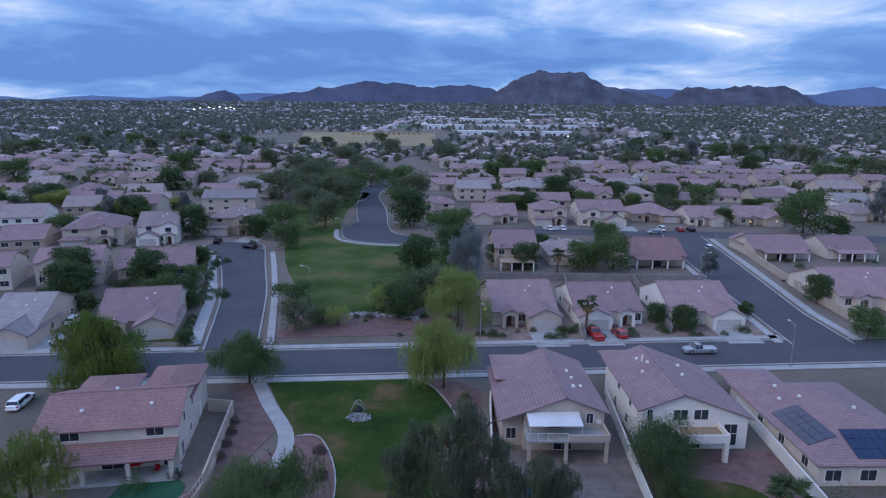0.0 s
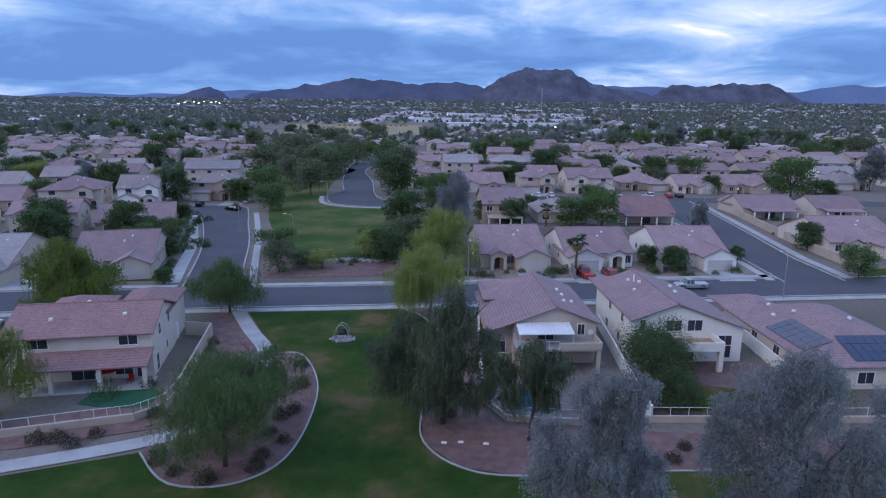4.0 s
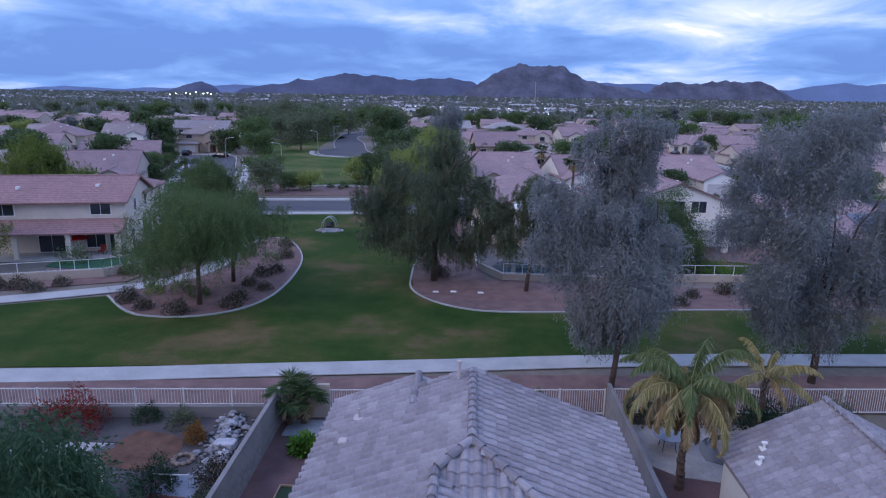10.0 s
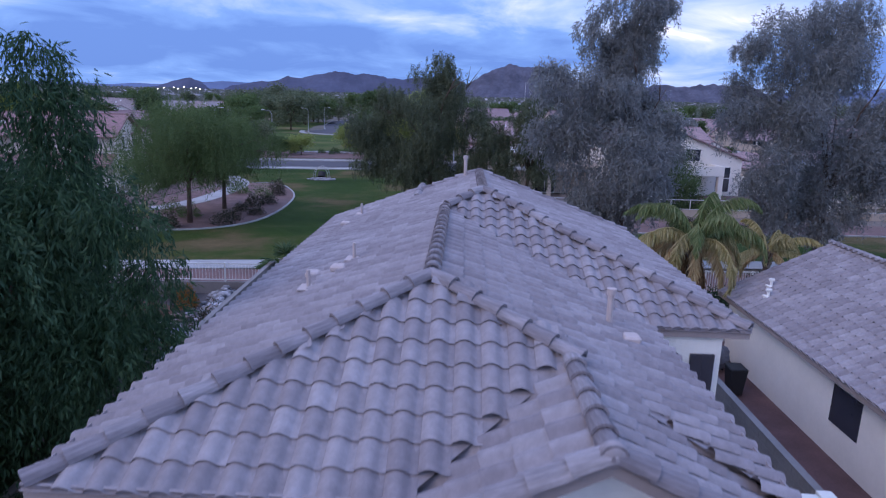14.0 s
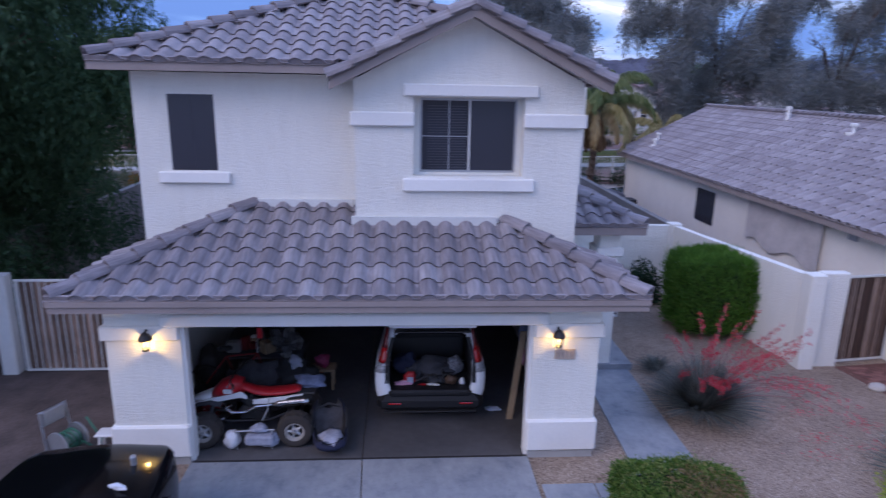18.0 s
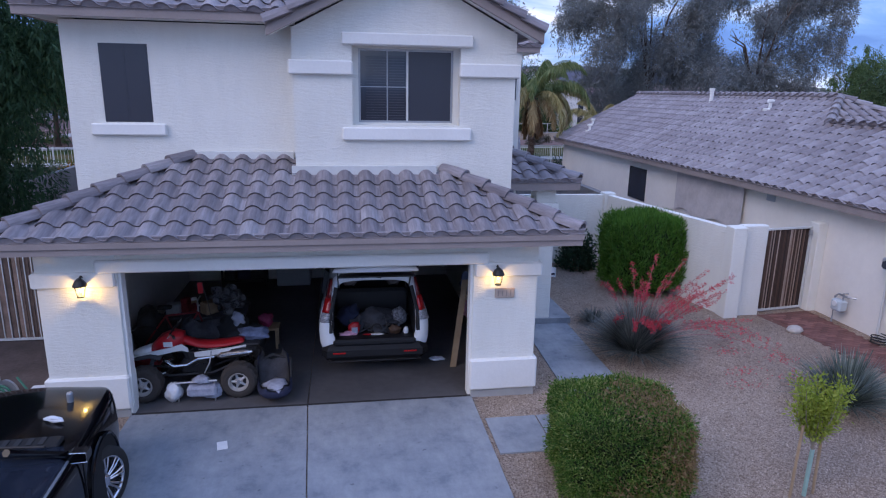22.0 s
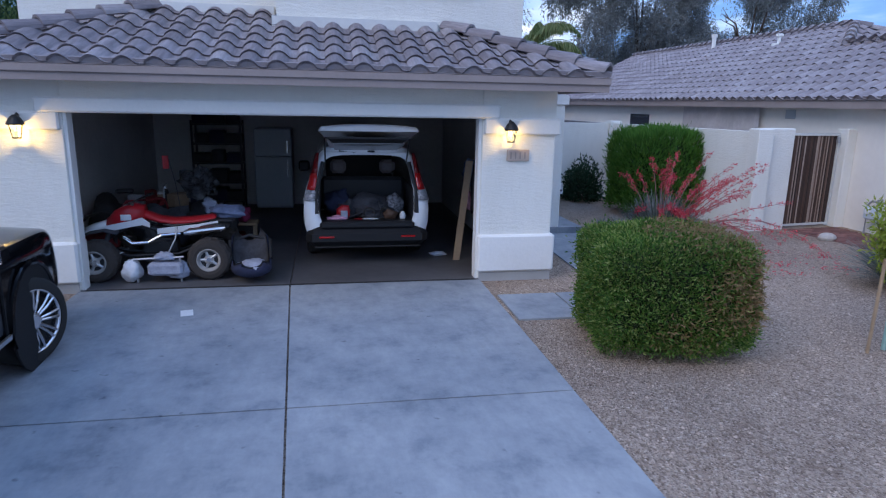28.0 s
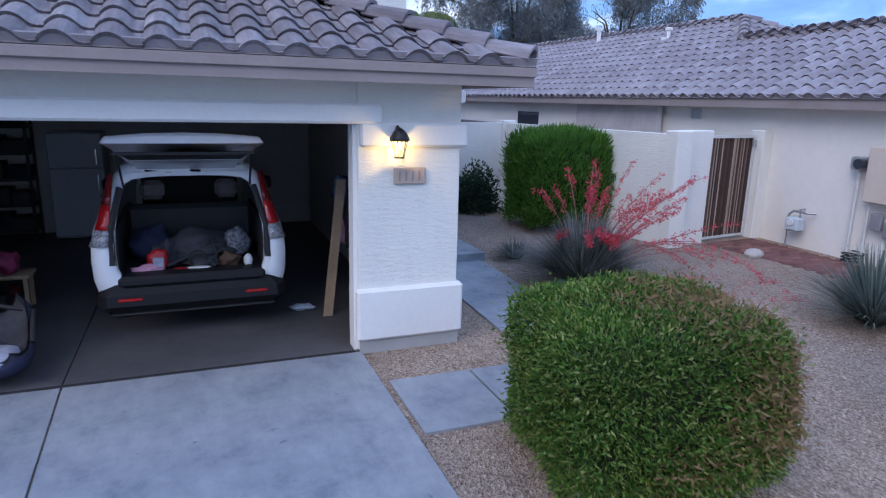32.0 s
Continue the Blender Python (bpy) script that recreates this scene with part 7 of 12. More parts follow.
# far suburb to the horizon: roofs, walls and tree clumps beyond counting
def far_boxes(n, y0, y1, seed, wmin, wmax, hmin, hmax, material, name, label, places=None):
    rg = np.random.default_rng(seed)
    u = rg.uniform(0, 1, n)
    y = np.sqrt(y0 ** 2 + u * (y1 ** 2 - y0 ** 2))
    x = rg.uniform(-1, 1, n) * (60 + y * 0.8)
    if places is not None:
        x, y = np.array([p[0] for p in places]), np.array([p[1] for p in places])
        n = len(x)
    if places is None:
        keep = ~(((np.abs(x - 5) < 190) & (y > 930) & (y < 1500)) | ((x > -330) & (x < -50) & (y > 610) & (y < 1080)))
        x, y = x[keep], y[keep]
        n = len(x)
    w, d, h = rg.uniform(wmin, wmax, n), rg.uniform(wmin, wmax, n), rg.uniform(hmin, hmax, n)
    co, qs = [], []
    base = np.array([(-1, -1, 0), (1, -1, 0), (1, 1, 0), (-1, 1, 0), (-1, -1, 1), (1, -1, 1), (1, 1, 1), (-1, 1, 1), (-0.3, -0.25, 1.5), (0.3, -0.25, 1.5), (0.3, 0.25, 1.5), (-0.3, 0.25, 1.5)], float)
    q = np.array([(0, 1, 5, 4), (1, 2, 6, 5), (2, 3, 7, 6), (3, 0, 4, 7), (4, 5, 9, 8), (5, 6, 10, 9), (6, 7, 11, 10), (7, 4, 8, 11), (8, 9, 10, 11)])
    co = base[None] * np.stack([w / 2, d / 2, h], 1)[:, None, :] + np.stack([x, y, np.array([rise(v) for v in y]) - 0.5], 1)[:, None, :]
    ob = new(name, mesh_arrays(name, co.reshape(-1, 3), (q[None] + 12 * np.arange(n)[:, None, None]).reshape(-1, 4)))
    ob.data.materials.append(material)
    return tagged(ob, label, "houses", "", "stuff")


rest = spots[170:]
far_boxes(len(rest), 1, 2, 40, 11, 15, 2.8, 4.2, surf("mid_roofs", (0.36, 0.285, 0.285), 0.9, var=0.12, random=0.35, island=True), "mid_houses", "rows of tan and mauve roofs", rest)
# Distance haze is put into the roof and wall colours from here out.
far_boxes(3600, 600, 2600, 41, 9, 15, 2.6, 4.2, surf("haze_tinted_roofs", (0.37, 0.32, 0.325), 0.9, var=0.1, random=0.45, island=True), "far_houses", "distant tan and mauve roofs of the suburb, haze in their colour")
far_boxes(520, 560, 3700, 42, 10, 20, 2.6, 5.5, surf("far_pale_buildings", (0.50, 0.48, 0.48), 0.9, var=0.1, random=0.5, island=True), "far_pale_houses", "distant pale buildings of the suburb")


far_boxes(3200, 2600, 4300, 45, 14, 34, 3.0, 7.0, surf("haze_tinted_buildings", (0.32, 0.31, 0.33), 0.9, var=0.1, random=0.5, island=True), "farthest_houses", "buildings out to the foot of the mountains, haze in their colour")


def far_crowns(x, y, seed, material, k, name, rmin, rmax):
    rg = np.random.default_rng(seed)
    keep = ~(((x > -320) & (x < -60) & (y > 620) & (y < 1070)) | ((np.abs(x - 10) < 200 + 0.05 * y) & (y > 900) & (y < 2150) & (rg.uniform(0, 1, len(x)) < 0.8)))
    x, y = x[keep], y[keep]
    n = len(x)
    r = rg.uniform(rmin, rmax, n)
    cen = np.stack([x, y, r * 0.95 + np.array([rise(v) for v in y])], 1)
    d = rg.normal(size=(n, k, 3))
    d /= np.linalg.norm(d, axis=2, keepdims=True)
    d[..., 2] = np.abs(d[..., 2]) * 1.1 - 0.3
    pos = (cen[:, None] + d * r[:, None, None] * rg.uniform(0.35, 0.75, (n, k, 1))).reshape(-1, 3)
    sz = np.repeat(r, k) * (9 / k) ** 0.5
    ob = new(name, leaves_mesh(name, pos - np.array([0, 0, 1]) * sz[:, None] * 0.4, rg.normal(size=(len(pos), 3)) * 0.7 + np.array([0, 0, 0.6]), sz * 1.3, sz * 1.1, rg, 0.3))
    ob.data.materials.append(material)
    return tagged(ob, "distant dark green tree clumps of the suburb", "trees", "", "stuff")


far_crowns(np.array([q[0] for q in REST]), np.array([q[1] for q in REST]), 42, LEAF["far"], 26, "mid_trees", 1.8, 3.6)
# The farthest crowns take the green that has haze mixed in.
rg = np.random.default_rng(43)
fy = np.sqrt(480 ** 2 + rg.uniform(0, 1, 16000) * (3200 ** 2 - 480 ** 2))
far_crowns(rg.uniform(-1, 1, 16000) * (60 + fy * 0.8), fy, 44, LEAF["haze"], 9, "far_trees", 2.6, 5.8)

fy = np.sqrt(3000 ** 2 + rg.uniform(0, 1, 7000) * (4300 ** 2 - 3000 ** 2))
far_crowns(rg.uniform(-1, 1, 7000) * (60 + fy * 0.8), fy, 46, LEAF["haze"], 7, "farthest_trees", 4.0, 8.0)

# mountains on the horizon, distance haze put into their colours
def range_of(name, label, material, y, profile, depth, seed, rough=0.12):
    """A ridge line drawn as a rugged slope towards the viewer."""
    n, m = 140, 14
    f = min(1.3, 4780 / y)
    y, depth = f * y, 0.6 * depth
    profile = [(f * px_, 25 + f * (ph - 25)) for px_, ph in profile]
    xs = np.linspace(profile[0][0], profile[-1][0], n)
    hs = np.interp(xs, [p[0] for p in profile], [p[1] for p in profile])
    hs = hs * (1 + 0.0 * xs)
    co = np.zeros((m, n, 3))
    for j in range(m):
        t = j / (m - 1)
        for i in range(n):
            x = xs[i]
            z = hs[i] * (t ** 1.25)
            q = noise.fractal(Vector((x * 0.005, t * 3.0, seed)), 1.0, 2.0, 4)
            z *= 1 + rough * q * (1 - 0.75 * t) * 2
            z += hs[i] * rough * 0.22 * noise.fractal(Vector((x * 0.017, t * 4.0, seed + 5.0)), 1.0, 2.0, 3)
            co[j, i] = (x, y - depth * (1 - t), max(z, 0) - 2)
    qs = [(j * n + i, j * n + i + 1, (j + 1) * n + i + 1, (j + 1) * n + i) for j in range(m - 1) for i in range(n - 1)]
    me = mesh_arrays(name, co.reshape(-1, 3), np.array(qs))
    me.polygons.foreach_set("use_smooth", [True] * len(me.polygons))
    me.materials.append(material)
    return tagged(new(name, me), label, "mountain", "", "structure")
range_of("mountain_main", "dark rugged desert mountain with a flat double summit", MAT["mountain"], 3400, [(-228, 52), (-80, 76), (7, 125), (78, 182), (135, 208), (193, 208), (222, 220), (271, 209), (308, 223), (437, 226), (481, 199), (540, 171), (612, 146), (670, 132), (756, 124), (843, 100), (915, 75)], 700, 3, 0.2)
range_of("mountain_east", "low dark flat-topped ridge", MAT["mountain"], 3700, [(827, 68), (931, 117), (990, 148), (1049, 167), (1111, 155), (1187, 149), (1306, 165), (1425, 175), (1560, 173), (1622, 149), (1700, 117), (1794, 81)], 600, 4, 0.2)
range_of("hills_west", "hills along the horizon, blue-grey haze in their colour", MAT["hill"], 4100, [(-1639, 42), (-1485, 108), (-1334, 127), (-1222, 134), (-1129, 167), (-1037, 160), (-945, 182), (-835, 203), (-708, 190), (-581, 198), (-491, 170), (-402, 164), (-312, 185), (-170, 183), (-45, 166), (44, 132), (186, 85)], 500, 5, 0.15)
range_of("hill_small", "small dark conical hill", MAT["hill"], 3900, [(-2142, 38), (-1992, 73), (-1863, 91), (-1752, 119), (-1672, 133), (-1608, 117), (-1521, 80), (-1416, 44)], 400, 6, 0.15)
range_of("mountains_far", "far mountains under cloud, pale blue haze in their colour", MAT["mountain_far"], 4600, [(-6076, -1), (-4632, 70), (-3984, 100), (-3667, 102), (-3446, 79), (-3221, 97), (-2977, 111), (-2781, 104), (-2564, 94), (-2390, 111), (-2175, 104), (-1748, 139), (-1539, 133), (-1124, 120), (790, 179), (905, 187), (1021, 173), (1134, 185), (1286, 182), (1628, 158), (2000, 157), (2148, 150), (2273, 177), (2399, 189), (2505, 208), (2652, 191), (3076, 222), (3612, 171), (4141, 121)], 200, 7, 0.08)

# front lawns and hedged yards on the west side
sheet("front_lawn", curve_pts([(-66, 97.2), (-58, 98.2), (-53, 99.4), (-53.5, 103), (-58, 102.5), (-66, 100.6)], 3), 0.01, MAT["park_grass"], "small front lawn by the cross street", "lawn")
sheet("front_lawn", curve_pts([(72, 112.5), (80, 113.5), (86, 116), (84, 121), (76, 119.5), (71.5, 117)], 3), 0.01, MAT["park_grass"], "small front lawn by the cross street", "lawn")
# low shrubs in the gardens across the street
rg = np.random.default_rng(48)
bush = None
for k in range(150):
    if k < 30:
        x = rg.uniform(-6, 50)
        y = st_y(x, rg.uniform(8.5, 14.0))
    elif k < 50:
        x, y = rg.uniform(69, 112), rg.uniform(118, 178)
    elif k < 72:
        x, y = rg.uniform(-120, -64), rg.uniform(102, 190)
    elif k < 84:
        x, y = rg.uniform(-38, -8), rg.uniform(104, 118)
    elif k < 104:
        # a clipped row behind the pavement of the west street
        y = 101 + 3.1 * (k - 84)
        x = -53.8 - 0.335 * (y - 97) + rg.uniform(-0.3, 0.3)
    elif k < 128:
        x, y = rg.uniform(-104, -58), rg.uniform(118, 134)
    else:
        x, y = rg.uniform(-150, -70), rg.uniform(152, 172)
    if any(abs(x - q[0]) < 8.5 and abs(y - q[1]) < 8.5 for q in BLOCK):
        continue
    sc = float(rg.uniform(0.5, 1.25)) * (1.5 if k >= 104 else 1.0)
    if bush is None:
        bush = small_tuft("garden_bush", "small clipped bush in a front garden", (x, y, 0.0), 1.0, 1.1, LEAF["garden"], 520, 0.2, 181, "front garden bushes")
    else:
        c = copy_thing(bush, Matrix.Identity(4))
        c.matrix_basis = pose(x, y, 0.0, 0, 0, float(rg.uniform(0, 360))) @ Matrix.Diagonal((sc, sc, sc, 1))

# ---- front garden ----
def box_leaves(rng, n, sx, sy, h, round_=0.18):
    """Leaf places over a clipped, soft-cornered block; base centre at the origin."""
    p = rng.uniform(-1, 1, (n, 3))
    f = rng.integers(0, 5, n)
    ax = np.where(f < 2, 0, np.where(f < 4, 1, 2))
    sg = np.where(f % 2 == 0, 1.0, -1.0)
    for a in range(3):
        m = ax == a
        p[m, a] = 1.0 if a == 2 else sg[m]
    q = p.copy()
    e = 5.0
    q /= (np.sum(np.abs(p) ** e, 1, keepdims=True)) ** (1 / e)
    nor = np.sign(q) * np.abs(q) ** (e - 1)
    nor /= np.linalg.norm(nor, axis=1, keepdims=True)
    wob = 1 + 0.03 * np.sin(q[:, 0] * 5 + 1) + 0.035 * np.cos(q[:, 1] * 6 + q[:, 2] * 4) + 0.03 * np.sin(q[:, 0] * 13 + q[:, 1] * 11) * np.cos(q[:, 2] * 12 + q[:, 1] * 5)
    q *= (rng.uniform(0.86, 1.03, n) * wob)[:, None]
    q *= (1 + 0.05 * np.maximum(0, rng.normal(size=n)) * (rng.uniform(0, 1, n) < 0.25))[:, None]
    pos = q * np.array([sx / 2, sy / 2, h / 2]) + np.array([0, 0, h / 2])
    pos[:, 2] = np.maximum(pos[:, 2], 0.04)
    return pos, nor + rng.normal(size=(n, 3)) * 0.75


def hedge(name, label, at, rz, sx, sy, h, mat, n, size, seed, thin=0.42, upright=0.0):
    rng = np.random.default_rng(seed)
    t = thing(name, label, "hedge", at, rz)
    st = Shape()
    for k in range(6):
        a = k * 1.05
        st.tube([(0.12 * math.cos(a), 0.12 * math.sin(a), -0.05), (0.2 * sx * math.cos(a), 0.2 * sy * math.sin(a), h * 0.4), (0.36 * sx * math.cos(a), 0.36 * sy * math.sin(a), h * 0.8)], [0.03, 0.02, 0.008], 5)
    part("stem", st, MAT["bark"], t)
    # A solid near-black core supplies the shade between the leaves.
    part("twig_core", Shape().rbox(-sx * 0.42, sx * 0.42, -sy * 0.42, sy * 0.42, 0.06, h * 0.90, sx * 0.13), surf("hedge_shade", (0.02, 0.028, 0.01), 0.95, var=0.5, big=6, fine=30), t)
    pos, axis = box_leaves(rng, n, sx, sy, h)
    axis[:, 2] += upright
    leaf_part("foliage", pos, axis, size, size * thin, mat, t, rng)
    return t


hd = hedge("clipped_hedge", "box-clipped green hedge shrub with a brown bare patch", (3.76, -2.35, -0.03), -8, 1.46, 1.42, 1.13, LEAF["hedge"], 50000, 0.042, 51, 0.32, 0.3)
rh = np.random.default_rng(53)
for cx, cy, cz, rr, cnt in ((0.55, -0.62, 0.66, 0.55, 2400), (0.25, -0.15, 1.14, 0.62, 1800), (0.0, -0.72, 0.30, 0.4, 300)):
    pb, _ax = box_leaves(rh, 60000, 1.53, 1.49, 1.175)
    pb = pb[np.linalg.norm((pb - np.array([cx, cy, cz])) * np.array([1, 1, 1.4]), axis=1) < rr * rh.uniform(0.2, 1.0, len(pb))][:cnt]
    cnt = len(pb)
    tagged(leaf_part("dry_patch", pb, rh.normal(size=(cnt, 3)), 0.06, 0.014, LEAF["brown"], hd, rh, "dry brown twigs"), kind="stuff")
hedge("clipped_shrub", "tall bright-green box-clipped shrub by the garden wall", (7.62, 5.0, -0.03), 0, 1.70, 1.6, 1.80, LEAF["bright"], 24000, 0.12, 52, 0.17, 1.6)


def blade_clump(rng, n, r, h, arch=0.35, w=0.009):
    """Arching narrow leaves from one root, as ribbons."""
    co, qs = [], []
    for i in range(n):
        a, e = rng.uniform(0, 2 * math.pi), rng.uniform(0.15, 1.0)
        d = np.array([math.cos(a), math.sin(a), 0])
        s_ = np.array([-d[1], d[0], 0])
        ln = rng.uniform(0.7, 1.05)
        o = len(co)
        for k in range(5):
            t = k / 4
            p = d * (0.06 + r * e * ln * t ** 1.1) + np.array([0, 0, h * ln * (t * (1.15 - 0.55 * e) - arch * e * t * t)])
            p[2] = max(p[2], 0.01)
            ww = w * (1 - t) ** 0.7 + 0.002
            co += [p - s_ * ww, p + s_ * ww]
        qs += [(o + 2 * k, o + 2 * k + 1, o + 2 * k + 3, o + 2 * k + 2) for k in range(4)]
    return np.array(co), np.array(qs)


def flower_stalk(t, rng, a, ln, up, b1, b2, start, thick=1.0):
    """One wiry stalk that arches out, with short branchlets of coral bells along its outer part."""
    d = np.array([math.cos(a), math.sin(a), 0.0])

    def at(v):
        return d * ln * v + np.array([0.0, 0.0, max(0.03, up * (b1 * v - b2 * v * v) + 0.10 * (1 - v))])
    st = part("flower_stalk", Shape().tube([tuple(at(v)) for v in (0, 0.15, 0.3, 0.45, 0.6, 0.75, 0.9, 1.0)], [0.007, 0.0065, 0.006, 0.0055, 0.005, 0.004, 0.003, 0.002], 5), MAT["stalk"], t)
    P, A = [], []
    for v in np.linspace(start, 0.97, int(rng.integers(7, 12))):
        o = at(v)
        dirn = at(min(1.0, v + 0.04)) - at(v - 0.02)
        dirn = dirn / np.linalg.norm(dirn) + rng.normal(size=3) * 0.32
        dirn /= np.linalg.norm(dirn)
        bl = rng.uniform(0.05, 0.15) * (1.2 - 0.7 * (v - start))
        m = int(rng.integers(12, 24) * thick)
        q = rng.uniform(0.1, 1.0, (m, 1))
        off = rng.normal(size=(m, 3)) * 0.012
        P.append(o + dirn * bl * q + off)
        A.append(off * 40 + dirn * 0.5)
    P, A = np.concatenate(P), np.concatenate(A)
    tagged(leaf_part("flower_spray", P, A, 0.030, 0.016, LEAF["redflower"], st, rng), kind="stuff")


def yucca(name, label, at, r, h, n, stalks, seed, lean=0.35, mat="blade", w=0.010):
    rng = np.random.default_rng(seed)
    t = thing(name, label, "shrub", at)
    co, qs = blade_clump(rng, n, r, h, w=w)
    me = mesh_arrays("blade_tuft", co, qs)
    me.materials.append(LEAF[mat])
    ob = new("blade_tuft", me)
    ob.parent = t
    for k in range(stalks):
        kind = k % 5
        if kind < 2:
            # long stalks that lean over towards the gate
            flower_stalk(t, rng, lean + rng.normal() * 0.45, rng.uniform(0.9, 2.1), rng.uniform(1.0, 1.65), 1.45, 0.5, 0.45, 1.15)
        elif kind == 2:
            # stalks bowed down to the gravel
            flower_stalk(t, rng, lean - 0.25 + rng.normal() * 0.35, rng.uniform(1.9, 2.9), rng.uniform(0.55, 0.9), 2.4, 2.35, 0.5, 0.8)
        elif kind == 3:
            # upright heads
            flower_stalk(t, rng, rng.uniform(0, 6.28), rng.uniform(0.3, 0.95), rng.uniform(1.0, 1.6), 1.5, 0.5, 0.62, 1.0)
        else:
            # short heads bent over the tuft's near side
            flower_stalk(t, rng, -1.9 + rng.normal() * 0.7, rng.uniform(0.4, 0.9), rng.uniform(0.7, 1.0), 2.0, 1.1, 0.6, 1.2)
    return t


MAT["stalk"] = surf("red_brown_stalk", (0.30, 0.13, 0.12), 0.8, var=0.2)
yucca("red_yucca", "spiky grey-green clump with coral-red flower stalks", (5.72, 1.25, -0.03), 1.18, 1.0, 2600, 40, 61, lean=0.25, w=0.0062)
yucca("blue_grass", "spiky blue-grey clump of narrow blades on the gravel", (8.05, -1.0, -0.03), 1.05, 0.95, 800, 0, 62, mat="blade_blue", w=0.011)
yucca("desert_grass", "small low grey-green tuft on the gravel", (5.6, 2.9, -0.03), 0.45, 0.34, 260, 0, 63)
yucca("spiky_shrub", "large spiky grey-green clump at the drive's edge", (-7.9, 1.5, -0.03), 1.15, 1.4, 620, 0, 64)
rngf = np.random.default_rng(66)
spot_ = np.array([(7.3, 0.35, -0.02), (7.0, -0.1, -0.02), (8.3, 0.75, -0.02), (8.0, 0.0, -0.02), (7.5, 1.2, -0.02)])
petals = spot_[rngf.integers(0, 5, 260)] + rngf.normal(size=(260, 3)) * np.array([0.22, 0.10, 0])
fall = leaf_part("fallen_petals", petals, rngf.normal(size=(260, 3)) * np.array([1, 1, 0.15]), 0.035, 0.02, LEAF["redflower"], None, rngf)
tagged(fall, "scattered coral-red fallen petals on the gravel", "petals", "", "stuff")


def small_shrub(at, r, h, mat, n, size, seed, name="low_shrub", label="low round shrub", group=""):
    rng = np.random.default_rng(seed)
    t = thing(name, label, "shrub", at, group=group)
    st = Shape()
    for k in range(5):
        a = k * 1.256
        st.tube([(0, 0, -0.03), (r * 0.5 * math.cos(a), r * 0.5 * math.sin(a), h * 0.7)], [0.02, 0.006], 5)
    part("stem", st, MAT["bark"], t)
    d = rng.normal(size=(n, 3))
    d /= np.linalg.norm(d, axis=1, keepdims=True)
    d[:, 2] = np.abs(d[:, 2])
    pos = d * rng.uniform(0.45, 1.05, (n, 1)) * np.array([r, r, h]) * (1 + 0.18 * np.sin(d[:, :1] * 5 + d[:, 1:2] * 4))
    leaf_part("foliage", pos + np.array([0, 0, 0.03]), d + rng.normal(size=(n, 3)) * 0.7, size, size * 0.5, mat, t, rng)
    return t


small_shrub((6.75, 7.0, -0.03), 0.5, 0.9, LEAF["dark"], 3600, 0.085, 71, "dark_shrub", "dark leafy shrub against the white wall")
# staked sapling
sap = thing("sapling", "young staked tree with yellow-green leaves", "tree", (5.86, -2.94, -0.03))
part("trunk", Shape().tube([(0, 0, 0), (0.02, 0.01, 0.6), (0.0, 0.03, 1.05)], [0.022, 0.018, 0.01], 7), MAT["bark_pale"], sap)
part("trunk_wrap", Shape().cyl((0.0, 0, 0.02), (0.015, 0.005, 0.62), 0.024), surf("pale_green_tree_wrap", (0.26, 0.40, 0.36), 0.6), sap)
for dx, dy in ((0.16, 0.05), (-0.2, -0.02)):
    part("stake", Shape().cyl((dx, dy, 0), (dx * 0.9, dy, 0.95), 0.018, n=7), MAT["wood_pale"], sap)
rs = np.random.default_rng(72)
br = Shape()
ce = []
for k in range(16):
    a = k * 2.4
    e = np.array((0.27 * math.cos(a) * rs.uniform(0.3, 1), 0.27 * math.sin(a) * rs.uniform(0.3, 1), rs.uniform(1.0, 1.5)))
    b0 = np.array((0.01, 0.01, rs.uniform(0.66, 0.85)))
    part("branch", Shape().tube([tuple(b0), tuple(b0 * 0.45 + e * 0.55 + np.array((0.04 * math.cos(a), 0.04 * math.sin(a), -0.05))), tuple(e)], [0.008, 0.006, 0.003], 5), MAT["bark_pale"], sap)
    ce.append((b0, e))
ce = np.array(ce)
kk = rs.integers(0, len(ce), 4600)
vv = rs.uniform(0.25, 1.08, (4600, 1))
off = rs.normal(size=(4600, 3)) * np.array([0.042, 0.042, 0.05])
leaf_part("foliage", ce[kk, 0] * (1 - vv) + ce[kk, 1] * vv + off, off + np.array([0, 0, 0.05]) + rs.normal(size=(4600, 3)) * 0.04, 0.052, 0.019, LEAF["yellow"], sap, rs)

# white garden wall, gate, neighbour's side
gw = Shape()
WALLPTS = [(5.0, 7.7), (7.75, 7.6), (8.05, 6.0), (8.35, 4.4), (8.62, 3.0)]
for (x0, y0), (x1, y1) in zip(WALLPTS, WALLPTS[1:]):
    strip(gw, [(x0, y0), (x1, y1)], 0.18, -0.05, 1.86)
setting("garden_wall", gw, MAT["stucco"], "white stuccoed garden wall beside the porch", "wall")
for x, y in ((8.62, 3.0), (7.75, 7.6)):
    setting("wall_pier", Shape().rbox(x - 0.16, x + 0.16, y - 0.16, y + 0.16, -0.05, 1.92, 0.015), MAT["stucco"], "white stucco pier of the garden wall", "wall")
setting("gate_pier_wall", Shape().rbox(8.78, 9.34, 2.98, 3.2, -0.05, 1.93, 0.015).rbox(10.6, 10.82, 3.1, 3.4, -0.05, 1.93, 0.015), MAT["stucco"], "white stucco gate piers", "wall")


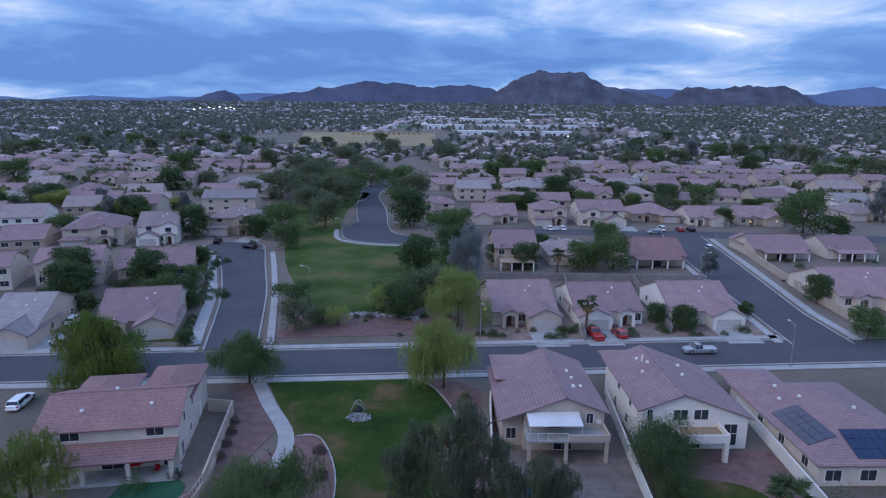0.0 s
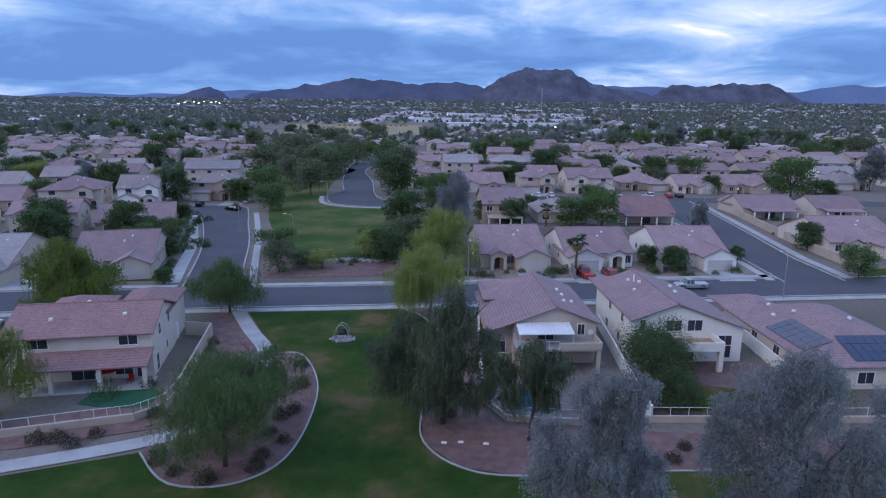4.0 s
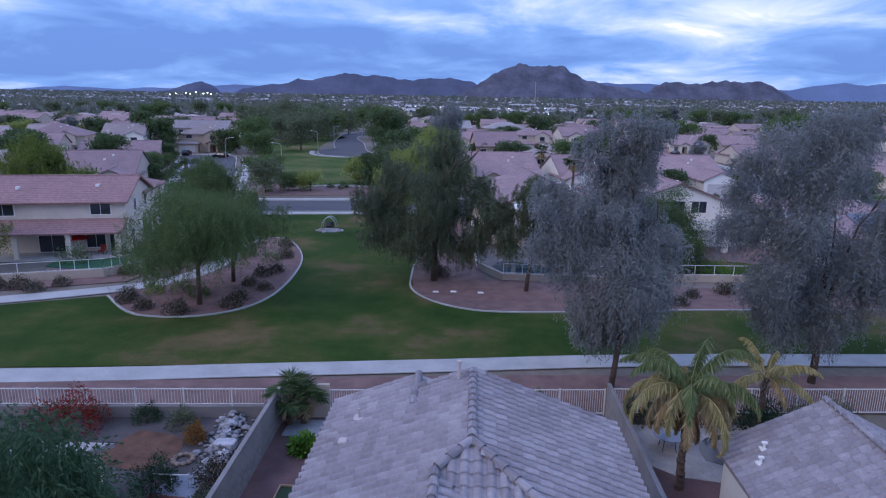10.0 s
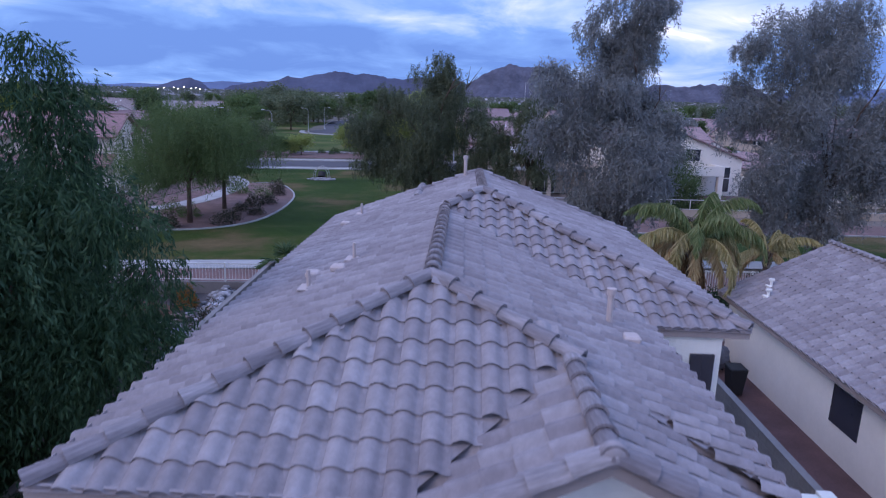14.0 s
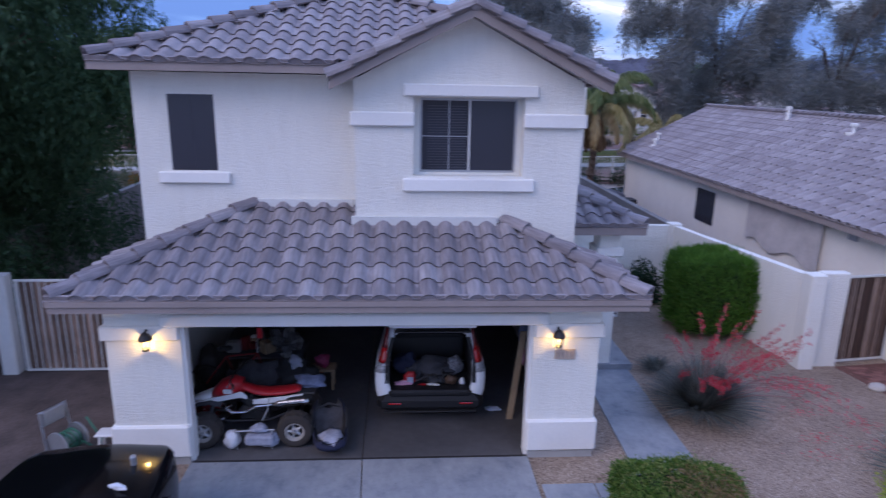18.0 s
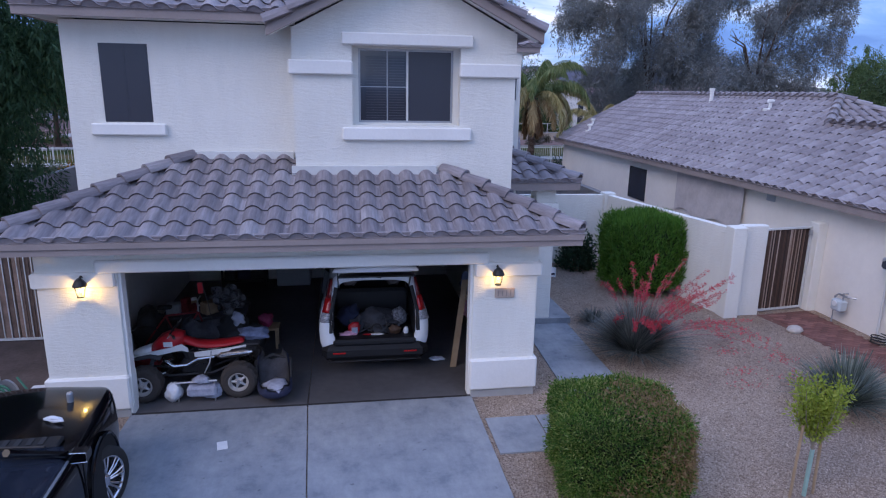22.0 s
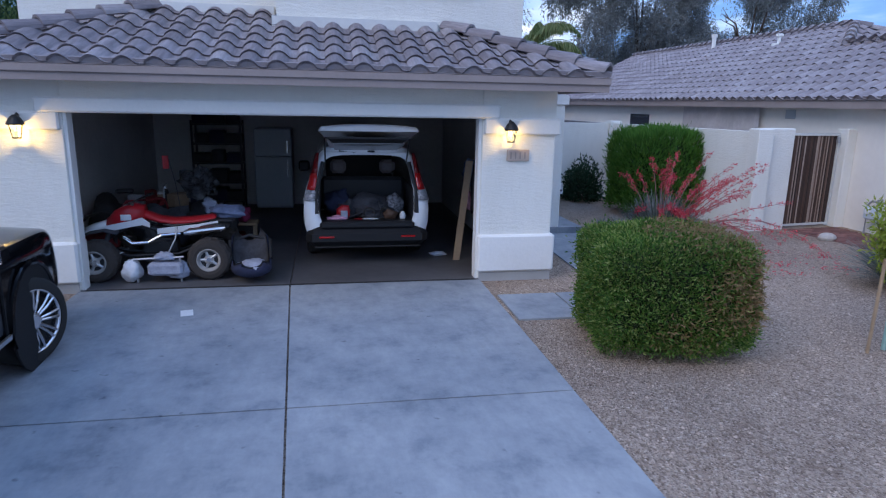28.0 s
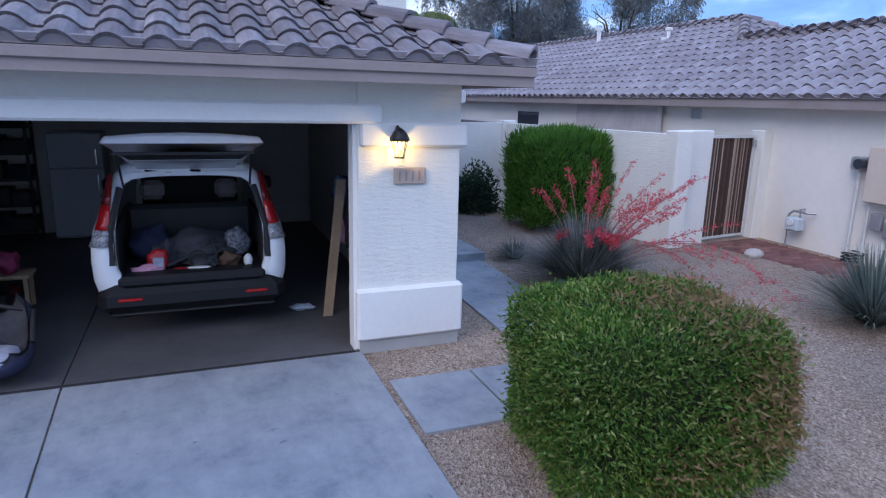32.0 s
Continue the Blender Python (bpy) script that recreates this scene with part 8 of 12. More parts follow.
def slat_gate(name, label, at, rz, w, h, n, mat, frame_mat, proud):
    g_ = thing(name, label, "gate", at, rz)
    t = 0.04
    part("gate_frame", Shape().box(0, w, -t / 2, t / 2, 0.03, 0.03 + t).box(0, w, -t / 2, t / 2, h - t, h).box(0, t, -t / 2, t / 2, 0.03 + t, h - t).box(w - t, w, -t / 2, t / 2, 0.03 + t, h - t), frame_mat, g_)
    step = (w - 2 * t) / n
    for k in range(n):
        x = t + step * k
        part("board", Shape().rbox(x + 0.006, x + step - 0.006, 0.005, 0.025, 0.06, h - 0.05, 0.003), mat, g_)
    if proud:
        for k in range(int(w / 0.12)):
            part("bar", Shape().box(0.06 + k * 0.12, 0.075 + k * 0.12, -0.02, -0.005, 0.05, h - 0.03), frame_mat, g_)
    part("latch", Shape().rbox(w - 0.1, w - 0.02, -0.06, -0.02, h * 0.9, h * 0.96, 0.006), MAT["steel"], g_)
    return g_


def stripes():
    """Split slats: most dark brown, some pale to stand for the bright gaps."""
    mt, nt, p = nodes("striped_gate_boards")
    a = ramp(nt, rnd(nt), [(0.0, (0.035, 0.022, 0.018)), (0.45, (0.075, 0.042, 0.030)), (0.7, (0.13, 0.075, 0.055)), (0.82, (0.34, 0.25, 0.20)), (1.0, (0.46, 0.36, 0.29))])
    c = blend(nt, a, ramp(nt, noise_fac(nt, 6.0, 4, 0.6, (6, 6, 0.5)), [(0.3, (0.7, 0.7, 0.7)), (0.7, (1.2, 1.2, 1.2))]), 0.8, "MULTIPLY")
    nt.links.new(c, p.inputs["Base Color"])
    p.inputs["Roughness"].default_value = 0.85
    return mt


MAT["stripes"] = stripes()
slat_gate("side_gate", "dark stained vertical-slat gate in a steel frame", (9.36, 3.1, -0.02), 8, 1.22, 1.86, 34, MAT["stripes"], MAT["metal_white"], False)
slat_gate("side_gate", "weathered board gate behind white steel bars", (-6.42, 3.08, -0.02), 0, 2.92, 1.82, 20, MAT["wood_grey"], MAT["metal_white"], True)
setting("gate_post", Shape().rbox(-6.80, -6.52, 2.96, 3.2, -0.05, 1.90, 0.012), MAT["metal_white"], "white gate post beside the house", "post")
# red brick path to the gate
bp = setting("brick_path", Shape().prism([(9.3, 2.95), (10.62, 3.1), (10.5, -2.4), (9.6, -2.2), (9.75, 0.2)], -0.05, -0.026), surf("brick_path_sand", (0.16, 0.075, 0.06), 0.95, var=0.3), "red brick path to the side gate", "path")
BR = Shape().rbox(-0.097, 0.097, -0.047, 0.047, -0.02, 0.0, 0.006).mesh("brick")
BR.materials.append(surf("red_brick_paver", (0.205, 0.095, 0.08), 0.9, var=0.25, big=8, fine=40, random=0.3))
for j in range(52):
    for i in range(5):
        y = 2.85 - 0.1 * j
        x = 9.62 + 0.2 * i + (0.1 if j % 2 else 0) + (0.12 if y < 0.2 else 0.0)
        if x < 10.55 and y > -2.2:
            b = new("brick", BR)
            b.parent = bp
            b.matrix_basis = pose(x, y, -0.012 + random.uniform(-0.004, 0.004), 0, 0, random.uniform(-2, 2))
rock = thing("garden_stone", "pale flat stone on the gravel", "stone", (9.45, 1.95, -0.03))
part("stone", Shape().ball((0, 0, 0.05), (0.17, 0.13, 0.09), 9, 6), surf("pale_stone", (0.48, 0.44, 0.40), 0.9, var=0.2), rock)
# meters on the neighbour's wall
gm = thing("gas_meter", "grey gas meter with pipes against the wall", "gas meter", (10.62, 2.25, 0.0))
part("meter_body", Shape().rbox(-0.1, 0.1, -0.13, 0.13, 0.28, 0.52, 0.03), surf("pale_meter_paint", (0.50, 0.56, 0.60), 0.5, var=0.1), gm)
part("dial", Shape().cyl((-0.1, 0, 0.44), (-0.125, 0, 0.44), 0.06), MAT["plastic_white"], gm)
part("riser_pipe", Shape().tube([(0, 0.13, -0.03), (0, 0.13, 0.55), (0, 0.05, 0.62), (0, -0.2, 0.62), (0.1, -0.3, 0.62)], 0.022), MAT["steel"], gm)
part("outlet_pipe", Shape().tube([(0, -0.08, 0.5), (0, -0.08, 0.66), (0.1, -0.08, 0.66)], 0.02), MAT["steel"], gm)
em = thing("electric_cabinet", "beige electric service cabinet with round meter", "electric box", (10.70, 0.9, 0.0))
part("cabinet", Shape().rbox(-0.10, 0.08, -0.26, 0.26, 0.95, 1.80, 0.02), surf("beige_steel", (0.60, 0.50, 0.42), 0.6, var=0.08), em)
part("meter_base", Shape().rbox(-0.06, 0.08, 0.32, 0.56, 1.42, 1.62, 0.02), MAT["steel"], em)
part("meter_glass", Shape().cyl((-0.06, 0.36, 1.52), (-0.16, 0.36, 1.52), 0.085, 0.08, 16), MAT["glass"], em)
for y, z0, z1 in ((0.44, 0.0, 1.42), (0.2, 0.0, 0.95), (-0.1, 0.0, 0.95)):
    part("conduit", Shape().cyl((0.03, y, z0), (0.03, y, z1), 0.024), MAT["metal_white"], em)
for y, z in ((0.02, 0.55), (-0.2, 0.45)):
    part("junction_box", Shape().rbox(-0.05, 0.08, y - 0.09, y + 0.09, z, z + 0.25, 0.012), MAT["steel"], em)
part("coiled_cable", Shape().tube([(-0.08 + 0.13 * math.cos(a * 0.5), 0.25 + 0.16 * math.sin(a * 0.5), 0.0 + 0.004 * a) for a in range(40)], 0.012, 5), MAT["plastic_black"], em)
sg = thing("yard_sign", "small white and blue yard sign on a stake", "sign", (5.16, 4.5, -0.03))
part("sign_board", Shape().rbox(-0.13, 0.13, -0.01, 0.01, 0.52, 0.74, 0.02, 0.04), MAT["plastic_white"], sg)
part("sign_stripe", Shape().box(-0.11, 0.11, -0.016, -0.01, 0.57, 0.61), MAT["navy"], sg)
part("stake", Shape().cyl((0, 0.015, 0), (0, 0.015, 0.7), 0.01), MAT["metal_black"], sg)

# ---- the house next door: real tiles on the near slope ----
nb = thing("house", "single-storey cream stucco house with grey tile roof next door", "house")
NX0, NX1, NY0, NY1, NZ = 10.42, 18.58, -9.0, 20.4, 2.47
NR = 0.5
nh = (NX1 - NX0) / 2
nw, ys, yr = 2.76, 6.4, 7.72
ntop, wtop = NZ + nh * NR, NZ + nw * NR
part("wall", Shape().box(10.82, 10.98, NY0 + 0.4, NY1 - 0.3, -0.05, NZ), MAT["stucco_nb"] if "stucco_nb" in MAT else WALLS[3], nb)
part("rear_wall", Shape().box(10.98, 18.2, NY1 - 0.5, NY1 - 0.3, -0.05, NZ).prism_y([(10.98, NZ), (18.2, NZ), (NX0 + nh, ntop - 0.15)], NY1 - 0.5, NY1 - 0.3), WALLS[3], nb)
part("side_wall", Shape().box(18.05, 18.2, ys, NY1 - 0.5, -0.05, NZ), WALLS[3], nb)
nroof = new("roof")
nroof.parent = nb
slope(nroof, (NX0, NY1, NZ), (NX0, NY0, NZ), [(0, 0), (NY1 - NY0, 0), (NY1 - NY0, nw), (NY1 - ys, nw), (NY1 - yr, nh), (0, nh)], NR)
slope(nroof, (NX1, ys - 1.0, NZ), (NX1, NY1, NZ), [(0, 0), (NY1 - ys + 1.0, 0), (NY1 - ys + 1.0, nh), (yr - ys + 1.0, nh)], NR)
slope(nroof, (NX0 + nw, ys, wtop), (NX0 + 2 * nh - nw, ys, wtop), [(0, 0), (2 * (nh - nw), 0), (nh - nw, nh - nw)], NR)
slope(nroof, (NX0 + 2 * nw, NY0, NZ), (NX0 + 2 * nw, ys, NZ), [(0, 0), (ys - NY0, 0), (ys - NY0, nw), (0, nw)], NR)
for a, b in (((NX0 + nw, ys, wtop), (NX0 + nh, yr, ntop)), ((NX0 + 2 * nh - nw, ys, wtop), (NX0 + nh, yr, ntop)), ((NX0 + nw, NY0, wtop), (NX0 + nw, ys, wtop)), ((NX0 + nh, NY1, ntop), (NX0 + nh, yr, ntop))):
    caps_on(nroof, Vector(a) + Vector((0, 0, 0.06)), Vector(b) + Vector((0, 0, 0.06)), 0.13)
for b_ in ((NX0 + 0.03, NX0 + 0.09, NY0, NY1 - 0.03, NZ - 0.15, NZ), ):
    part("fascia", Shape().box(*b_), MAT["fascia"], nroof)
for b_ in ((NX0 + 0.09, 10.84, NY0, NY1 - 0.09, NZ - 0.09, NZ - 0.06),):
    part("soffit", Shape().box(*b_), MAT["trim"], nroof)
far_window(nb, 10.82, 12.2, 0.95, 1.3, 1.1, "-x", False)
part("canvas_screen", Shape().loft([[(10.74 - 0.014 * math.sin(k * 1.9) * (1 - j * 0.3), 9.4 - 0.2 * k, z + (0.12 * math.sin(k * 0.7) if j == 2 else 0)) for j, z in enumerate((2.36, 1.7, 1.1))] for k in range(18)], caps=False), surf("grey_canvas", (0.50, 0.465, 0.46), 0.9, var=0.15, big=2), nb)
part("wall_vent", Shape().rbox(10.79, 10.83, 4.9, 5.2, 2.08, 2.28, 0.01), MAT["steel"], nb)
for x, y, kd in ((11.3, 18.2, "jack"), (11.7, 18.9, "jack"), (14.0, 13.4, "pipe"), (13.7, 9.6, "jack")):
    s = Shape().rbox(-0.17, 0.17, -0.2, 0.2, -0.05, 0.2, 0.03) if kd == "box" else Shape().cyl((0, 0, -0.1), (0, 0, 0.22), 0.05).rbox(-0.1, 0.1, -0.06, 0.06, 0.2, 0.3, 0.02).rbox(-0.14, 0.2, -0.16, 0.16, -0.06, 0.03, 0.01) if kd == "jack" else Shape().cyl((0, 0, -0.1), (0, 0, 0.45), 0.07).cyl((0, 0, 0.4), (0, 0, 0.5), 0.1)
    v = part("roof_vent", s, MAT["trim"], nb)
    v.matrix_basis = pose(x, y, NZ + (x - NX0) * NR + 0.05)


def loose_stones():
    """Pebbles lying over the front yard's gravel, too many to count."""
    rg = np.random.default_rng(77)
    x, y = rg.uniform(2.6, 10.2, 32000), rg.uniform(-8.5, 4.8, 32000)
    edge_ = 2.56 - 0.006 * y
    ok = (x > edge_) & ~((y > -1.66) & (y < -0.66) & (x < 4.5)) & ~((y > -0.7) & (x > 3.92) & (x < 5.08)) & ~((y > -0.75) & (x < 3.55)) & ~((x > 9.45) & (y > -2.3))
    ok &= rg.uniform(0, 1, len(x)) < np.clip(1.25 - np.hypot(x - 4.0, y + 4.0) / 11.0, 0.25, 1.0)
    x, y = x[ok], y[ok]
    n = len(x)
    r = rg.uniform(0.005, 0.012, (n, 1)) * rg.choice([1.0, 1.0, 1.0, 1.5], (n, 1))
    base = np.array([(1, 0, 0), (0.3, 0.9, 0), (-0.8, 0.6, 0), (-0.9, -0.5, 0), (0.2, -1, 0), (0.35, 0.1, 0.8), (-0.4, -0.05, 0.7)], float)
    v = base[None] * (1 + rg.normal(size=(n, 7, 3)) * 0.14) * r[:, None]
    a = rg.uniform(0, 2 * math.pi, n)
    ca, sa = np.cos(a)[:, None], np.sin(a)[:, None]
    v = np.stack([v[..., 0] * ca - v[..., 1] * sa, v[..., 0] * sa + v[..., 1] * ca, v[..., 2]], 2) + np.stack([x, y, np.full(n, -0.031)], 1)[:, None]
    q = np.array([(0, 1, 5, 5), (1, 2, 6, 5), (2, 3, 6, 6), (3, 4, 6, 6), (4, 0, 5, 6)])
    co, fc = v.reshape(-1, 3), (q[None] + 7 * np.arange(n)[:, None, None]).reshape(-1, 4)
    me = bpy.data.meshes.new("gravel_stones")
    me.from_pydata(co.tolist(), [], [tuple(dict.fromkeys(f)) for f in fc.tolist()])
    me.materials.append(surf("loose_pebbles", (0.37, 0.28, 0.215), 0.9, var=0.2, big=3, fine=60, random=0.5, island=True))
    tagged(new("gravel_stones", me), "loose tan and grey pebbles on the front yard", "gravel", "", "stuff")


loose_stones()

# ---- vehicles and the garage's contents ----
def wheel(parent, x, y, z, r, w, spokes, side, knobby=False):
    """A wheel on the axle at (x, y, z), axle along x; side: +1 or -1, its outer face."""
    o = new("wheel")
    o.parent = parent
    o.matrix_basis = pose(x, y, z)
    n = 28
    prof = [(-w / 2, r * 0.62), (-w / 2, r * 0.88), (-w * 0.36, r * 0.985), (w * 0.36, r * 0.985), (w / 2, r * 0.88), (w / 2, r * 0.62)]
    ty = Shape()
    ty.loft([[(px_, pr * math.cos(t), pr * math.sin(t)) for t in (2 * math.pi * j / n for j in range(n))] for px_, pr in prof], caps=False)
    if knobby:
        for j in range(20):
            a = 2 * math.pi * j / 20
            c, s_ = math.cos(a), math.sin(a)
            for xo in (-w * 0.3, w * 0.3):
                b = Shape().box(xo - w * 0.14, xo + w * 0.14, -0.018, 0.018, r * 0.96, r * 1.05)
                ty.add([(p[0], p[1] * c - p[2] * s_, p[1] * s_ + p[2] * c) for p in b.v], b.f)
    part("tyre", ty, MAT["rubber"], o, smooth=not knobby)
    ri = Shape()
    xo = side * w * 0.42
    ri.loft([[(q, pr * math.cos(t), pr * math.sin(t)) for t in (2 * math.pi * j / n for j in range(n))] for q, pr in ((xo, r * 0.66), (xo, r * 0.60), (xo - side * 0.05, r * 0.58))], caps=False)
    ri.loft([[(q, pr * math.cos(t), pr * math.sin(t)) for t in (2 * math.pi * j / 12 for j in range(12))] for q, pr in ((xo - side * 0.05, r * 0.2), (xo, r * 0.17), (xo + side * 0.01, r * 0.08))], caps=True)
    for k in range(spokes):
        a = 2 * math.pi * k / spokes
        c, s_ = math.cos(a), math.sin(a)
        b = Shape().box(xo - side * 0.03 - 0.012, xo - side * 0.03 + 0.012, -r * 0.055, r * 0.055, r * 0.12, r * 0.6)
        ri.add([(p[0], p[1] * c - p[2] * s_, p[1] * s_ + p[2] * c) for p in b.v], b.f)
    part("rim", ri, MAT["chrome"], o)
    # A black disc stands in for the shade behind the spokes.
    part("hub_shade", Shape().cyl((xo - side * 0.08, 0, 0), (xo - side * 0.09, 0, 0), r * 0.58, n=20), MAT["metal_black"], o)
    return o


def soften(ob, levels=2):
    md = ob.modifiers.new("soft", "SUBSURF")
    md.levels = md.render_levels = levels
    ob.data.polygons.foreach_set("use_smooth", [True] * len(ob.data.polygons))
    return ob


def crumple(c, r, amt, seed, n=18, m=12):
    """A heap with folds and creases; base centre at c."""
    q = Shape().ball((0, 0, 0), r, n, m)
    out = []
    for x, y, z in q.v:
        v = Vector((x / r[0], y / r[1], z / r[2]))
        f = 1 + amt * noise.noise(v * 1.6 + Vector((seed, 0, 0))) + amt * 0.8 * abs(noise.noise(v * 4.1 + Vector((0, seed, 0)))) - amt * 0.3
        out.append((c[0] + x * f, c[1] + y * f, c[2] + max(-r[2] * 0.97, z * f) + r[2]))
    q.v = out
    return q


def car(name, label, at, rz, paint, L=4.6, W=1.82, H=1.62, hood=1.02, kind="suv", wheel_r=0.35, spokes=10, near=True, group="", lens="lens_clear"):
    """A road car, nose along +y, base centre at its middle."""
    c = thing(name, label, "car", at, rz, group)
    h = W / 2
    b = Shape()
    zs = hood - 0.05
    secs = [(-L / 2, h * 0.86, 0.34, zs - 0.15), (-L / 2 + 0.12, h * 0.96, 0.27, zs - 0.02), (-L * 0.22, h, 0.25, zs), (L * 0.12, h, 0.25, zs), (L * 0.36, h * 0.98, 0.25, hood - 0.06), (L / 2 - 0.18, h * 0.90, 0.27, hood - 0.17), (L / 2 - 0.04, h * 0.78, 0.33, hood - 0.32)]
    rings = []
    for y, hh, z0, zt in secs:
        p = [(hh * 0.92, z0), (hh, z0 + 0.14), (hh, zt - 0.16), (hh * 0.95, zt - 0.04), (hh * 0.72, zt), (hh * 0.3, zt + 0.03)]
        rings.append([(a, y, z) for a, z in p + [(-a, z) for a, z in reversed(p)]])
    b.loft(rings)
    part("body", b, paint, c)
    cab0, cab1 = (-L * 0.46, L * 0.20) if kind != "pickup" else (-L * 0.06, L * 0.22)
    k = Shape()
    zr = H

    def cab_ring(z, inset, y0, y1):
        hh = h - inset
        return [(hh * 0.9, y0, z), (hh, y0 + 0.12, z), (hh, y1 - 0.3, z), (hh * 0.86, y1, z), (-hh * 0.86, y1, z), (-hh, y1 - 0.3, z), (-hh, y0 + 0.12, z), (-hh * 0.9, y0, z)]
    k.loft([cab_ring(zs - 0.06, 0.04, cab0 + 0.02, cab1 + 0.28), cab_ring(zs + 0.02, 0.06, cab0 + 0.04, cab1 + 0.2), cab_ring(zr - 0.10, 0.24, cab0 + 0.26, cab1 - 0.42)])
    part("glass", k, MAT["glass"], c)
    r = Shape()
    r.loft([cab_ring(zr - 0.12, 0.23, cab0 + 0.24, cab1 - 0.38), cab_ring(zr - 0.05, 0.26, cab0 + 0.3, cab1 - 0.48), cab_ring(zr, 0.40, cab0 + 0.5, cab1 - 0.75)])
    part("roof", r, paint, c)
    for s_ in (-1, 1):
        for y0, y1, yt in ((cab1 + 0.22, cab1 - 0.40, 0), (cab0 + 0.08, cab0 + 0.30, 0), ((cab0 + cab1) / 2 + 0.1, (cab0 + cab1) / 2 - 0.02, 0)):
            part("pillar", Shape().tube([(s_ * (h - 0.055), y0, zs), (s_ * (h - 0.235), y1, zr - 0.1)], 0.035, 6), paint, c)
        for y in (L * 0.31, -L * 0.29):
            wheel(c, s_ * (h - 0.11), y, wheel_r, wheel_r, 0.22, spokes, s_)
            part("wheel_arch", Shape().tube([(s_ * (h - 0.05), y + (wheel_r + 0.06) * math.cos(a), wheel_r + (wheel_r + 0.06) * math.sin(a)) for a in (math.pi * j / 8 for j in range(9))], 0.055, 6), MAT["plastic_black"], c)
        part("headlight", Shape().rbox(s_ * h * 0.62 - 0.18, s_ * h * 0.62 + 0.18, L / 2 - 0.22, L / 2 - 0.04, hood - 0.40, hood - 0.24, 0.03), MAT[lens], c)
        part("tail_light", Shape().rbox(s_ * h * 0.80 - 0.1, s_ * h * 0.80 + 0.1, -L / 2 - 0.015, -L / 2 + 0.15, zs - 0.32, zs - 0.08, 0.02), MAT["lens_red"], c)
        part("mirror", Shape().rbox(s_ * (h + 0.10) - 0.1, s_ * (h + 0.10) + 0.1, cab1 - 0.05, cab1 + 0.12, zs + 0.02, zs + 0.18, 0.03), paint, c)
        if near:
            part("side_trim", Shape().rbox(s_ * (h + 0.0) - 0.012, s_ * h + 0.012, -L * 0.2, L * 0.2, 0.42, 0.52, 0.008), MAT["chrome"], c, "bright sill strip")
            for y in (-L * 0.14, L * 0.06):
                part("door_handle", Shape().rbox(s_ * h - 0.03, s_ * h + 0.03, y - 0.1, y + 0.1, zs - 0.2, zs - 0.16, 0.01), MAT["chrome"], c)
    part("bumper", Shape().rbox(-h * 0.86, h * 0.86, L / 2 - 0.12, L / 2 + 0.03, 0.28, 0.52, 0.04), MAT["plastic_black"] if kind == "suv" else paint, c)
    part("rear_bumper", Shape().rbox(-h * 0.9, h * 0.9, -L / 2 - 0.05, -L / 2 + 0.12, 0.30, 0.55, 0.04), MAT["plastic_black"] if kind == "suv" else paint, c)
    part("grille", Shape().rbox(-h * 0.36, h * 0.36, L / 2 - 0.1, L / 2 + 0.005, 0.5, hood - 0.3, 0.02), MAT["chrome"], c)
    return c


